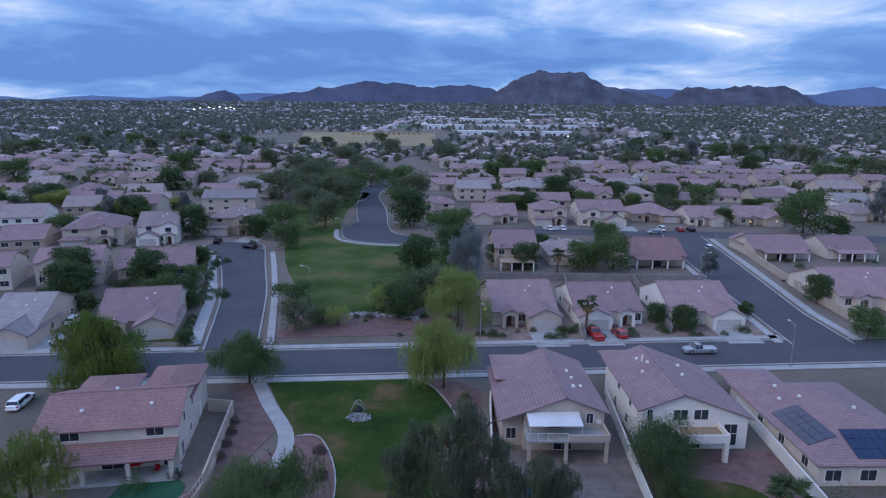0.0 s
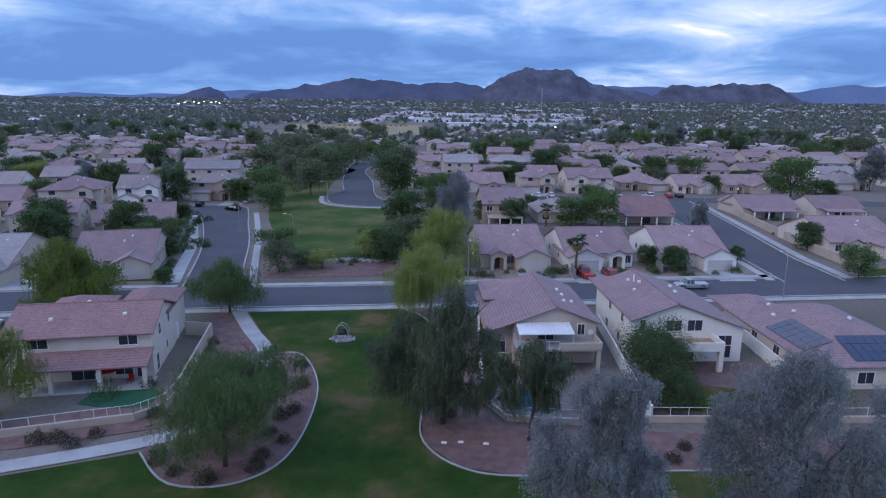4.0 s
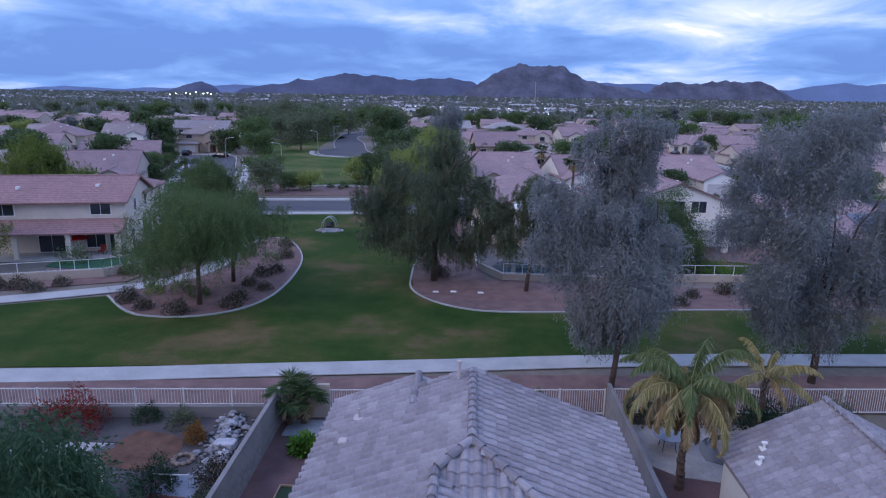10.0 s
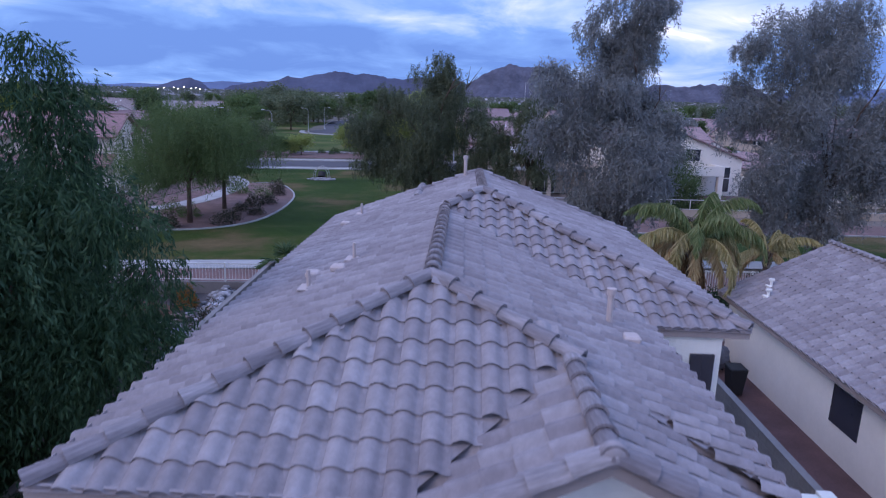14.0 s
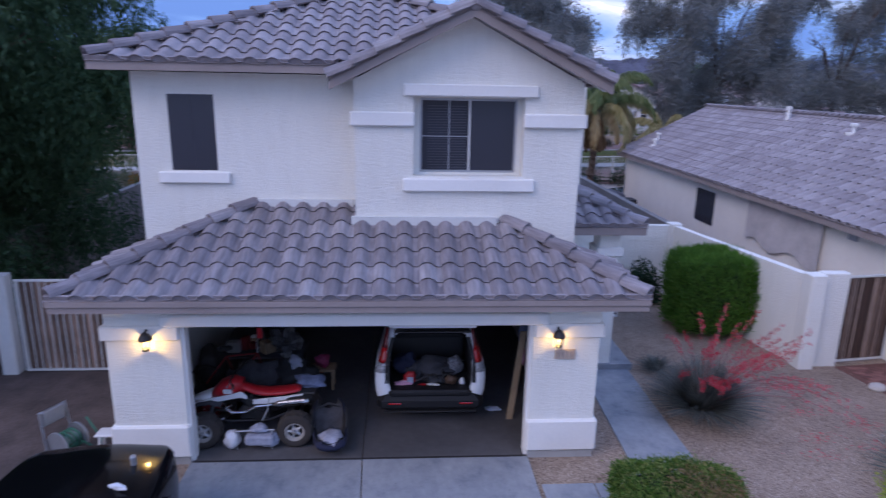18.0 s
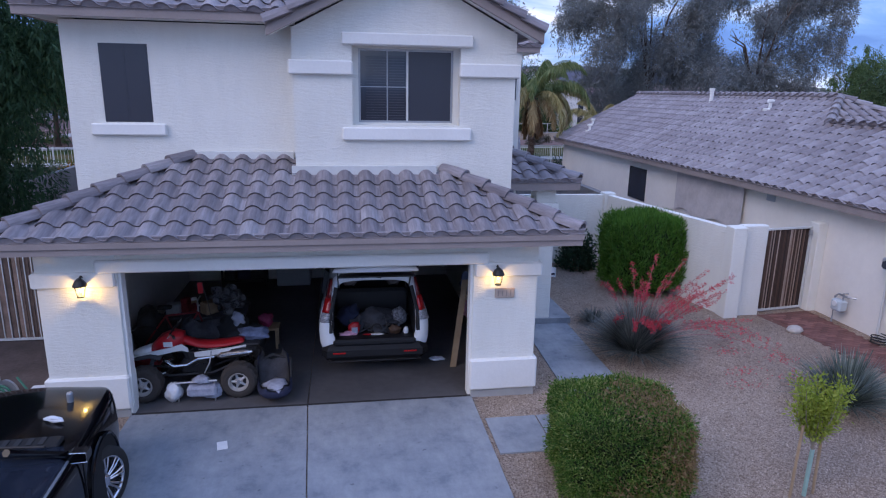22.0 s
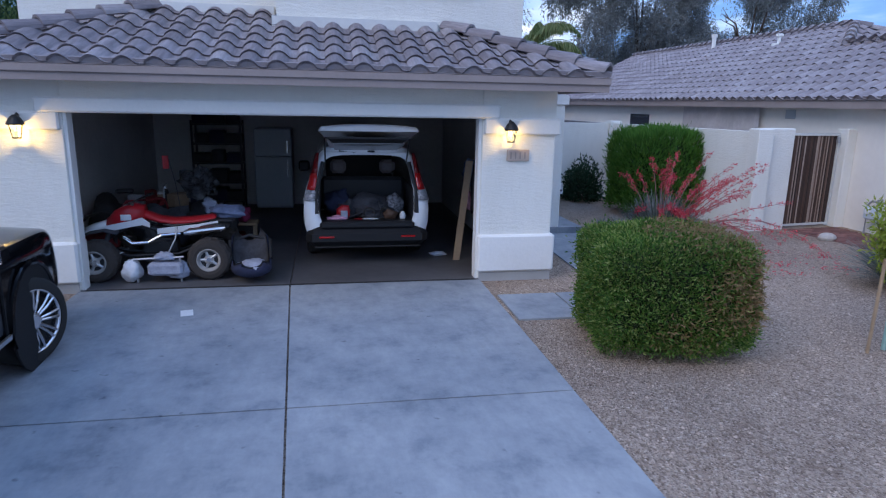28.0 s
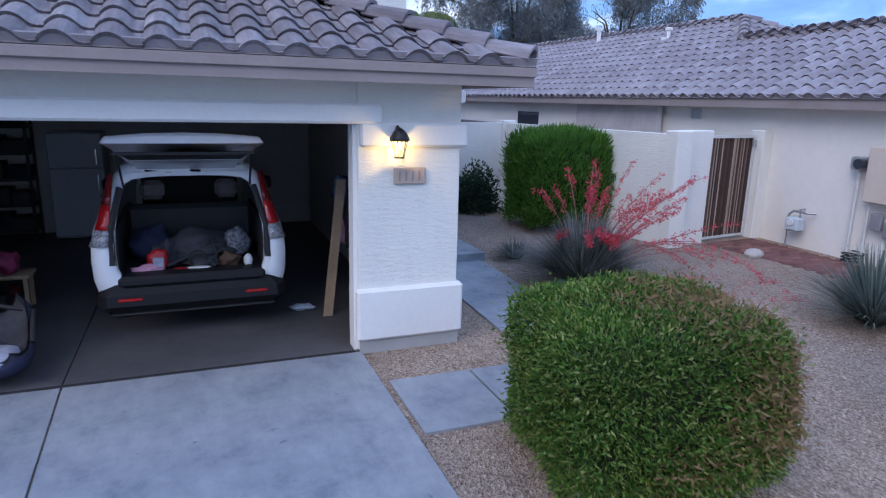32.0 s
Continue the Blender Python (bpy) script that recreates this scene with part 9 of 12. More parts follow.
def black_suv(at, rz):
    """A glossy black SUV, nose along +y; the base lies under the middle of the front axle."""
    c = thing("parked_car", "glossy black SUV parked nose-in on the drive", "car", at, rz)
    paint = MAT["paint_black"]
    b = Shape()
    rings = []
    # y, half width, underside, shoulder height, height of the middle
    for y, hw, z0, sh, top in ((1.24, 0.52, 0.42, 0.80, 0.85), (1.19, 0.72, 0.32, 0.92, 0.98), (1.03, 0.855, 0.27, 1.0, 1.055), (0.62, 0.93, 0.26, 1.04, 1.095), (0.1, 0.955, 0.27, 1.055, 1.115), (-0.42, 0.96, 0.27, 1.065, 1.12), (-0.60, 0.965, 0.27, 1.06, 1.10), (-2.0, 0.97, 0.27, 1.08, 1.10), (-3.3, 0.95, 0.28, 1.10, 1.12), (-3.62, 0.86, 0.36, 1.08, 1.10)):
        p = [(hw * 0.90, z0), (hw * 0.99, z0 + 0.10), (hw, z0 + 0.30), (hw * 0.985, sh - 0.16), (hw * 0.955, sh - 0.035), (hw * 0.90, sh + 0.012), (hw * 0.80, sh + 0.018), (hw * 0.62, sh + 0.45 * (top - sh)), (hw * 0.25, top)]
        rings.append([(a, y, z) for a, z in p + [(-a, z) for a, z in reversed(p)]])
    soften(part("body", b.loft(rings), paint, c))
    # cabin: glass all round below a painted roof
    def ring(z, hw, y0, y1):
        return [(hw * 0.92, y0, z), (hw, y0 + 0.15, z), (hw, y1 - 0.34, z), (hw * 0.86, y1, z), (-hw * 0.86, y1, z), (-hw, y1 - 0.34, z), (-hw, y0 + 0.15, z), (-hw * 0.92, y0, z)]
    part("glass", Shape().loft([ring(1.05, 0.905, -3.5, -0.40), ring(1.12, 0.895, -3.46, -0.52), ring(1.56, 0.71, -3.15, -1.30)]), MAT["glass"], c, "dark tinted glass")
    soften(part("roof", Shape().loft([ring(1.545, 0.725, -3.2, -1.24), ring(1.63, 0.69, -3.1, -1.36), ring(1.67, 0.50, -2.8, -1.7)]), paint, c))
    for s_ in (-1, 1):
        for p, q in (((0.885, -0.62, 1.08), (0.70, -1.36, 1.57)), ((0.90, -1.72, 1.08), (0.71, -1.80, 1.57)), ((0.90, -2.70, 1.08), (0.70, -2.72, 1.57))):
            part("pillar", Shape().tube([(s_ * p[0], p[1], p[2]), (s_ * q[0], q[1], q[2])], 0.035, 6), paint, c)
        part("window_trim", Shape().tube([(s_ * 0.915, -0.62, 1.095), (s_ * 0.925, -2.0, 1.11), (s_ * 0.91, -3.1, 1.13)], 0.012, 6), MAT["steel"], c, "bright beltline strip")
        for y in (0.0, -2.80):
            # A flat dark disc imitates the shaded hollow; the body has no cutout.
            part("wheel_well_disc", Shape().cyl((s_ * 0.955, y, 0.42), (s_ * 0.972, y, 0.42), 0.47, n=32), MAT["trim_dark"], c)
            part("wheel_arch", Shape().tube([(s_ * 0.968, y + 0.475 * math.cos(a), 0.42 + 0.475 * math.sin(a)) for a in (math.pi * (j / 12 * 1.16 - 0.08) for j in range(13))], 0.022, 6), paint, c)
            o = new("wheel")
            o.parent = c
            o.matrix_basis = pose(s_ * 0.87, y, 0.385, 0, 0, -24 if y == 0.0 else 0)
            n, r, w = 40, 0.385, 0.25
            prof = [(-w / 2, r * 0.70), (-w / 2, r * 0.90), (-w * 0.38, r * 0.985), (w * 0.38, r * 0.985), (w / 2, r * 0.90), (w / 2, r * 0.735)]
            part("tyre", Shape().loft([[(px_, pr * math.cos(t), pr * math.sin(t)) for t in (2 * math.pi * j / n for j in range(n))] for px_, pr in prof], caps=False), MAT["rubber"], o, smooth=True)
            x1 = s_ * w * 0.46
            part("rim", Shape().loft([[(q, pr * math.cos(t), pr * math.sin(t)) for t in (2 * math.pi * j / n for j in range(n))] for q, pr in ((x1, r * 0.745), (x1 + s_ * 0.006, r * 0.715), (x1 - s_ * 0.012, r * 0.68), (x1 - s_ * 0.09, r * 0.66))], caps=False), MAT["chrome"], o, smooth=True)
            part("brake_disc", Shape().cyl((x1 - s_ * 0.10, 0, 0), (x1 - s_ * 0.09, 0, 0), r * 0.66, n=24), MAT["metal_black"], o)
            part("hub", Shape().tube([(x1 - s_ * 0.06, 0, 0), (x1 - s_ * 0.012, 0, 0), (x1 + s_ * 0.002, 0, 0)], [r * 0.24, r * 0.22, r * 0.15], 18), MAT["chrome"], o)
            for k in range(9):
                for e in (-0.115, 0.115):
                    a0, a1 = 2 * math.pi * k / 9 + e * 1.2, 2 * math.pi * k / 9 + e
                    part("spoke", Shape().tube([(x1 - s_ * 0.022, r * 0.18 * math.cos(a0), r * 0.18 * math.sin(a0)), (x1 - s_ * 0.008, r * 0.45 * math.cos(a1), r * 0.45 * math.sin(a1)), (x1 - s_ * 0.012, r * 0.71 * math.cos(a1), r * 0.71 * math.sin(a1))], [0.013, 0.014, 0.015], 6), MAT["chrome"], o)
        m = part("mirror", Shape().loft([[(s_ * x, -0.70 + q * 0.7, 1.125 + h_ * f) for q, h_ in ((-0.10, -0.06), (0.08, -0.06), (0.10, 0.0), (0.06, 0.06), (-0.10, 0.06))] for x, f in ((0.90, 0.4), (0.95, 0.9), (1.05, 1.0), (1.085, 0.75))]), paint, c)
        part("mirror_rim", Shape().tube([(s_ * 0.94, -0.772, 1.073), (s_ * 1.08, -0.772, 1.078), (s_ * 1.08, -0.772, 1.172), (s_ * 0.94, -0.772, 1.178)], 0.007, 6), MAT["chrome"], m, "bright mirror rim")
        part("turn_lamp", Shape().rbox(min(s_ * 0.99, s_ * 1.075), max(s_ * 0.99, s_ * 1.075), -0.640, -0.626, 1.105, 1.125, 0.004), MAT["plastic_white"], m)
        part("sill_strip", Shape().rbox(min(s_ * 0.955, s_ * 0.985), max(s_ * 0.955, s_ * 0.985), -2.28, -0.52, 0.40, 0.455, 0.01), MAT["chrome"], c, "bright sill strip")
        for y in (-1.35, -2.35):
            part("door_handle", Shape().rbox(min(s_ * 0.955, s_ * 1.0), max(s_ * 0.955, s_ * 1.0), y - 0.10, y + 0.10, 0.90, 0.935, 0.01), MAT["chrome"], c)
        for y in (-0.56, -1.72, -2.62):
            part("door_seam", Shape().box(min(s_ * 0.958, s_ * 0.974), max(s_ * 0.958, s_ * 0.974), y - 0.006, y + 0.006, 0.42, 1.0), MAT["trim_dark"], c)
        part("headlight", Shape().rbox(min(s_ * 0.50, s_ * 0.76), max(s_ * 0.50, s_ * 0.76), 1.02, 1.20, 0.74, 0.86, 0.03), MAT["glass"], c)
        part("tail_light", Shape().rbox(min(s_ * 0.66, s_ * 0.86), max(s_ * 0.66, s_ * 0.86), -3.64, -3.5, 0.80, 0.98, 0.02), MAT["lens_red"], c)
    part("cowl", Shape().rbox(-0.74, 0.74, -0.50, -0.30, 1.075, 1.128, 0.015), MAT["trim_dark"], c, "slotted black windscreen cowl")
    for k in range(12):
        x = -0.66 + 0.11 * k
        part("cowl_rib", Shape().box(x, x + 0.05, -0.47, -0.33, 1.128, 1.136), MAT["plastic_black"], c)
    for x0, x1 in ((-0.5, 0.12), (0.05, 0.66)):
        part("wiper", Shape().tube([(x0, -0.44, 1.13), (x1, -0.58, 1.165)], 0.011, 5), MAT["plastic_black"], c)
    part("grille", Shape().rbox(-0.42, 0.42, 1.15, 1.25, 0.48, 0.76, 0.03), MAT["chrome"], c)
    part("bumper", Shape().rbox(-0.62, 0.62, 1.02, 1.16, 0.30, 0.45, 0.04), MAT["plastic_black"], c)
    return c


MAT["trim_dark"] = surf("matt_black_trim", (0.008, 0.008, 0.009), 0.75, var=0.2, fine=60)
black_suv((-2.97, -2.26, 0.0), 3)
can = thing("drink_can", "pale drink can standing on the black bonnet", "can", (-2.49, -1.68, 1.058))
part("can_body", Shape().tube([(0, 0, 0), (0, 0, 0.015), (0, 0, 0.11), (0, 0, 0.125)], [0.028, 0.034, 0.034, 0.026], 14), MAT["paint_silver"], can)
rag = thing("plastic_bottle", "crumpled clear plastic bottle lying at the windscreen cowl", "bottle", (-2.46, -2.17, 1.085), -18)
part("bottle", crumple((0, 0, 0.0), (0.115, 0.038, 0.034), 0.35, 2.2), MAT["bag"], rag)
pp = thing("paper_sheet", "white sheet of paper lying on the drive", "paper", (-1.04, -1.0, -0.003), 12)
part("sheet", Shape().rbox(-0.065, 0.065, -0.10, 0.10, 0.0, 0.006, 0.001), MAT["plastic_white"], pp)


MAT["trim_black"] = surf("dark_grained_plastic", (0.010, 0.010, 0.012), 0.55, var=0.2, fine=60)
MAT["lens_dark"] = surf("dark_red_lens", (0.16, 0.008, 0.010), 0.1, var=0.1, coat=0.5)
MAT["lens_grey"] = surf("ribbed_clear_lens", (0.34, 0.34, 0.36), 0.12, var=0.7, big=40, fine=90, coat=0.5)


def hatchback():
    """White hatchback seen from behind with its tailgate up."""
    c = thing("white_car", "white compact SUV in the garage with open tailgate and full boot", "car", (1.04, 0.94, 0.0))
    c.matrix_basis = c.matrix_basis @ Matrix.Diagonal((0.95, 0.95, 1.06, 1.0))
    prof = [(0.78, 0.30), (0.88, 0.40), (0.92, 0.56), (0.93, 0.74), (0.92, 0.90), (0.895, 1.0), (0.83, 1.16), (0.765, 1.34), (0.71, 1.45), (0.62, 1.52), (0.44, 1.56), (0.15, 1.58)]

    def back(z):
        return 0.42 * max(0.0, z - 0.92) - 0.05 * max(0.0, 1 - abs(z - 0.62) / 0.3)

    def ring(y, f=1.0, top=1.0):
        q = [(a * f, z if z < 1.0 else 1.0 + (z - 1.0) * top) for a, z in prof]
        q = q + [(-a, z) for a, z in reversed(q)]
        return [(a, y + back(z), z) for a, z in q]
    part("body", Shape().loft([ring(0.10), ring(0.3, 1.005), ring(1.4, 1.0), ring(2.6), ring(3.2, 0.98, 0.55), ring(4.25, 0.88, 0.1)], caps=False), MAT["paint_white"], c, smooth=True)
    inner = [(0.64, 0.58), (0.68, 0.60), (0.705, 0.66), (0.715, 0.78), (0.715, 0.90), (0.71, 1.0), (0.672, 1.16), (0.625, 1.32), (0.595, 1.39), (0.52, 1.43), (0.36, 1.45), (0.15, 1.455)]
    both = [p for p in prof] + [(-a, z) for a, z in reversed(prof)]
    inn = inner + [(-a, z) for a, z in reversed(inner)]
    o = [(a, 0.10 + back(z), z) for a, z in both]
    m1 = [(a * 0.95, 0.03 + back(z), z * 0.985 + 0.012) for a, z in both]
    i0 = [(a, 0.0 + back(z), z) for a, z in inn]
    i1 = [(a * 0.985, 0.09 + back(z), z) for a, z in inn]
    part("rear_panel", Shape().loft([o, m1, i0, i1], caps=False), MAT["paint_white"], c, smooth=True)
    for b_ in ((-0.70, 0.70, 0.12, 1.15, 0.54, 0.57), (-0.74, -0.69, 0.12, 1.9, 0.57, 1.0), (0.69, 0.74, 0.12, 1.9, 0.57, 1.0), (-0.6, 0.6, 0.5, 2.2, 1.47, 1.51), (-0.6, 0.6, 2.4, 2.45, 0.57, 1.46)):
        part("boot_lining", Shape().box(*b_), MAT["plastic_black"], c)
    part("seat_back", Shape().rbox(-0.68, 0.68, 1.05, 1.2, 0.57, 1.08, 0.05), MAT["plastic_black"], c)
    for x in (-0.40, 0.40):
        part("headrest", Shape().rbox(x - 0.13, x + 0.13, 1.12, 1.22, 1.12, 1.32, 0.05), surf("taupe_headrest", (0.16, 0.135, 0.13), 0.9), c)
    part("rear_bumper", Shape().rbox(-0.90, 0.90, -0.11, 0.2, 0.25, 0.53, 0.09), MAT["trim_black"], c, "black plastic bumper")
    part("load_sill", Shape().rbox(-0.70, 0.70, -0.09, 0.16, 0.50, 0.60, 0.03), MAT["trim_black"], c)
    part("bumper_lip", Shape().rbox(-0.78, 0.78, -0.122, -0.07, 0.26, 0.275, 0.006), MAT["plastic_black"], c)
    for s_ in (-1, 1):
        def lamp(z0, z1, zs):
            """A slice of the tall corner lamp that narrows up the pillar."""
            t = Shape()
            rows = []
            for q in range(zs + 1):
                z = z0 + (z1 - z0) * q / zs
                f = (z - 0.86) / 0.64
                out = 0.945 - 0.205 * f ** 0.8
                inn_ = 0.762 - 0.075 * f
                y = 0.01 + back(z)
                rows.append([(s_ * inn_, y - 0.035, z), (s_ * (inn_ + out) / 2, y - 0.03, z), (s_ * out, y + 0.05, z), (s_ * (out - 0.01), y + 0.20 - 0.1 * f, z), (s_ * inn_, y + 0.08, z)])
            return t.loft(rows)
        part("tail_light", lamp(1.01, 1.22, 4), MAT["lens_red"], c, "bright red tail light", True)
        part("upper_tail_light", lamp(1.22, 1.48, 4), MAT["lens_dark"], c, "dark red upper lens", True)
        part("reverse_light", lamp(0.87, 1.01, 2), MAT["lens_grey"], c, "ribbed clear lens", True)
        part("pillar_trim", Shape().tube([(s_ * 0.735, 0.02 + back(0.7), 0.7), (s_ * 0.735, 0.0 + back(1.0), 1.0), (s_ * 0.635, 0.0 + back(1.36), 1.36)], 0.035, 6), MAT["plastic_black"], c)
        part("reflector", Shape().rbox(s_ * 0.60 - 0.11, s_ * 0.60 + 0.11, -0.122, -0.09, 0.385, 0.412, 0.008), MAT["lens_red"], c)
        part("quarter_glass", Shape().add([(s_ * 0.905, 0.45, 1.04), (s_ * 0.905, 2.6, 1.02), (s_ * 0.765, 2.5, 1.38), (s_ * 0.765, 0.75, 1.38)], [(0, 1, 2, 3) if s_ > 0 else (3, 2, 1, 0)]), MAT["glass"], c)
        for y in (0.85, 3.45):
            wheel(c, s_ * 0.80, y, 0.34, 0.34, 0.22, 10, s_)
        part("mirror", Shape().rbox(s_ * 1.0 - 0.1, s_ * 1.0 + 0.1, 2.75, 2.9, 1.0, 1.17, 0.03), MAT["trim_black"], c)
        part("gas_strut", Shape().cyl((s_ * 0.60, 0.20, 1.36), (s_ * 0.60, -0.25, 1.74), 0.011, n=6), MAT["metal_black"], c)
    part("roof_spoiler", Shape().loft([[(-w_, y, z - 0.03), (-w_ * 0.8, y, z), (w_ * 0.8, y, z), (w_, y, z - 0.03)] for w_, y, z in ((0.62, 0.22, 1.52), (0.63, 0.34, 1.57), (0.60, 0.5, 1.59))]), MAT["paint_white"], c, smooth=True)
    g_ = new("tailgate")
    g_.parent = c
    g_.matrix_basis = pose(0, 0.30, 1.545, 8)
    up = Shape()
    rows = []
    for d, w_, z, th in ((0.0, 0.52, 0.02, 0.03), (-0.30, 0.56, 0.17, 0.04), (-0.55, 0.62, 0.31, 0.05), (-0.75, 0.68, 0.41, 0.06), (-0.85, 0.68, 0.43, 0.05), (-0.88, 0.66, 0.40, 0.02)):
        rows.append([(-w_, d, z - th), (-w_ * 0.94, d, z), (-w_ * 0.5, d - 0.03, z + 0.03), (0, d - 0.04, z + 0.04), (w_ * 0.5, d - 0.03, z + 0.03), (w_ * 0.94, d, z), (w_, d, z - th)])
    up.loft(rows)
    part("tailgate_skin", up, MAT["paint_white"], g_, smooth=True)
    part("tailgate_lining", Shape().loft([[(-w_, d, z), (w_, d, z), (w_, d, z - 0.02), (-w_, d, z - 0.02)] for d, w_, z in ((-0.42, 0.50, 0.165), (-0.62, 0.56, 0.26), (-0.84, 0.60, 0.30))]), MAT["plastic_black"], g_)
    # Silver paint stands in for the pale reflection in the raised glass.
    part("tailgate_glass", Shape().loft([[(-w_, d, z), (w_, d, z), (w_, d, z - 0.015), (-w_, d, z - 0.015)] for d, w_, z in ((-0.02, 0.46, -0.03), (-0.40, 0.48, 0.15))]), MAT["paint_silver"], g_)
    part("rear_wiper", Shape().tube([(-0.40, -0.08, -0.03), (0.0, -0.06, -0.035), (0.12, -0.14, -0.02)], 0.012, 5).cyl((-0.18, -0.05, -0.05), (-0.18, -0.05, 0.0), 0.03), MAT["plastic_black"], g_)
    return c


hatchback()
MAT["check"] = surf("black_and_white_print", (0.20, 0.20, 0.22), 0.8, var=0.9, big=26, fine=60)
BOOT = [("red_bag", "red bag with blue and white label in the boot", "bag", (0.74, 1.66, 0.57), (0.11, 0.07, 0.11), "plastic_red", 0.3), ("pink_cloth", "crumpled pink cloth in the boot", "cloth", (0.64, 1.60, 0.57), (0.14, 0.07, 0.04), "cloth_pink", 0.5), ("white_sheet", "white sheet lying in the boot", "cloth", (1.10, 1.56, 0.585), (0.12, 0.05, 0.015), "plastic_white", 0.3), ("red_book", "red book in the boot", "book", (0.95, 1.57, 0.585), (0.08, 0.05, 0.012), "plastic_red", 0.15), ("pattern_bag", "black and white patterned bag in the boot", "bag", (1.48, 1.98, 0.57), (0.15, 0.12, 0.17), "check", 0.3), ("white_bottle", "white bottle in the boot", "bottle", (1.58, 1.58, 0.57), (0.045, 0.045, 0.07), "plastic_white", 0.1), ("dark_blanket", "rumpled dark blanket in the boot", "blanket", (1.05, 1.95, 0.57), (0.36, 0.26, 0.16), "cloth_dark", 0.5), ("dark_jacket", "rumpled black jacket in the boot", "jacket", (0.66, 2.0, 0.57), (0.2, 0.2, 0.2), "navy", 0.5), ("brown_bag", "small brown bag in the boot", "bag", (1.40, 1.64, 0.57), (0.11, 0.08, 0.08), "bag_brown", 0.4), ("dark_bag", "charcoal bag in the boot", "bag", (0.80, 1.82, 0.57), (0.12, 0.09, 0.13), "cloth_dark", 0.5), ("dark_towel", "charcoal towel in the boot", "towel", (1.32, 1.90, 0.62), (0.14, 0.1, 0.09), "cloth_dark", 0.6), ("grey_cloth", "grey cloth heap in the boot", "cloth", (1.18, 1.70, 0.57), (0.18, 0.1, 0.07), "cloth_dark", 0.6)]
MAT["cloth_dark"] = surf("charcoal_cloth", (0.05, 0.05, 0.058), 0.9, var=0.4, big=7, fine=40, bumpy=0.4)
MAT["bag_brown"] = surf("brown_leather", (0.10, 0.055, 0.035), 0.6, var=0.3, big=8)
for k, (nm, lab, ct, at, r, mt, amt) in enumerate(BOOT):
    o = thing(nm, lab, ct, (at[0] - 0.02, at[1] - 0.48, at[2] + 0.034))
    part("bulk", crumple((0, 0, 0), r, amt, 3.7 * k), MAT[mt], o, smooth=True)
    if nm == "red_bag":
        part("bag_label", Shape().rbox(-0.05, 0.05, -0.085, -0.06, 0.05, 0.15, 0.008), MAT["cloth_grey"], o, "pale blue label")
st = thing("folded_stroller", "folded dark stroller frame in the boot", "stroller", (1.10, 1.27, 0.63))
part("frame_tube", Shape().tube([(-0.30, -0.1, 0.02), (-0.05, -0.02, 0.10), (0.12, 0.08, 0.24), (0.16, -0.06, 0.10)], 0.014, 6), MAT["cloth_dark"], st)
part("cross_tube", Shape().tube([(-0.28, 0.1, 0.18), (0.02, -0.04, 0.08), (0.3, -0.1, 0.04)], 0.013, 6), MAT["cloth_dark"], st)
for x in (-0.02, 0.22):
    part("wheel", Shape().tube([(x + 0.08 * math.cos(a), -0.14, 0.08 + 0.08 * math.sin(a)) for a in (k * math.pi / 7 for k in range(15))], 0.014, 5), MAT["rubber"], st)


def atv_wheel(parent, x, y, z, face, r=0.265, w=0.25):
    """Balloon tyre with lugs on a dished steel rim; face: -1 or +1 along y."""
    o = new("wheel")
    o.parent = parent
    o.matrix_basis = pose(x, y, z)
    n = 60

    def rings(pr):
        return [[(q * g_(yy, q, j) * math.cos(t), yy, q * g_(yy, q, j) * math.sin(t)) for j, t in ((j, 2 * math.pi * j / n) for j in range(n))] for yy, q in pr]

    def g_(yy, q, j):
        """Tread blocks: every other pair of columns stands proud, staggered across the tyre."""
        return 1.035 if q > r * 0.93 and ((j + (2 if yy > 0 else 0)) // 2) % 2 else 1.0
    ty = Shape().loft(rings([(-w * 0.46, r * 0.52), (-w / 2, r * 0.70), (-w * 0.47, r * 0.88), (-w * 0.36, r * 0.965), (-w * 0.34, r * 0.98), (-w * 0.03, r), (w * 0.03, r), (w * 0.34, r * 0.98), (w * 0.36, r * 0.965), (w * 0.47, r * 0.88), (w / 2, r * 0.70), (w * 0.46, r * 0.52)]), caps=False)
    part("tyre", ty, surf("dusty_rubber", (0.045, 0.038, 0.034), 0.95, var=0.3, fine=30), o)
    f = face * w
    part("rim", Shape().loft(rings([(f * 0.47, r * 0.56), (f * 0.49, r * 0.52), (f * 0.34, r * 0.47), (f * 0.26, r * 0.40), (f * 0.24, r * 0.24), (f * 0.36, r * 0.20), (f * 0.36, r * 0.04)]), caps=False), MAT["rim_steel"], o, "pale steel rim", True)
    part("rim_dish", Shape().cyl((0, f * 0.250, 0), (0, f * 0.270, 0), r * 0.43, n=24), MAT["metal_black"], o, "dark rim dish")
    part("hub", Shape().cyl((0, f * 0.26, 0), (0, f * 0.37, 0), r * 0.15, r * 0.11, 14), MAT["chrome"], o)
    for j in range(5):
        a = 2 * math.pi * (j + 0.5) / 5
        part("spoke", Shape().tube([(r * 0.1 * math.cos(a), f * 0.28, r * 0.1 * math.sin(a)), (r * 0.42 * math.cos(a), f * 0.29, r * 0.42 * math.sin(a))], [0.026, 0.016], 6), MAT["steel"], o)
    for j in range(5):
        a = 2 * math.pi * j / 5
        part("rim_hole", Shape().cyl((r * 0.32 * math.cos(a), f * 0.255, r * 0.32 * math.sin(a)), (r * 0.32 * math.cos(a), f * 0.262, r * 0.32 * math.sin(a)), r * 0.125, n=10), MAT["plastic_black"], o)


MAT["rim_steel"] = surf("dusty_steel_rim", (0.35, 0.325, 0.30), 0.6, metal=0.0, var=0.25, big=6)


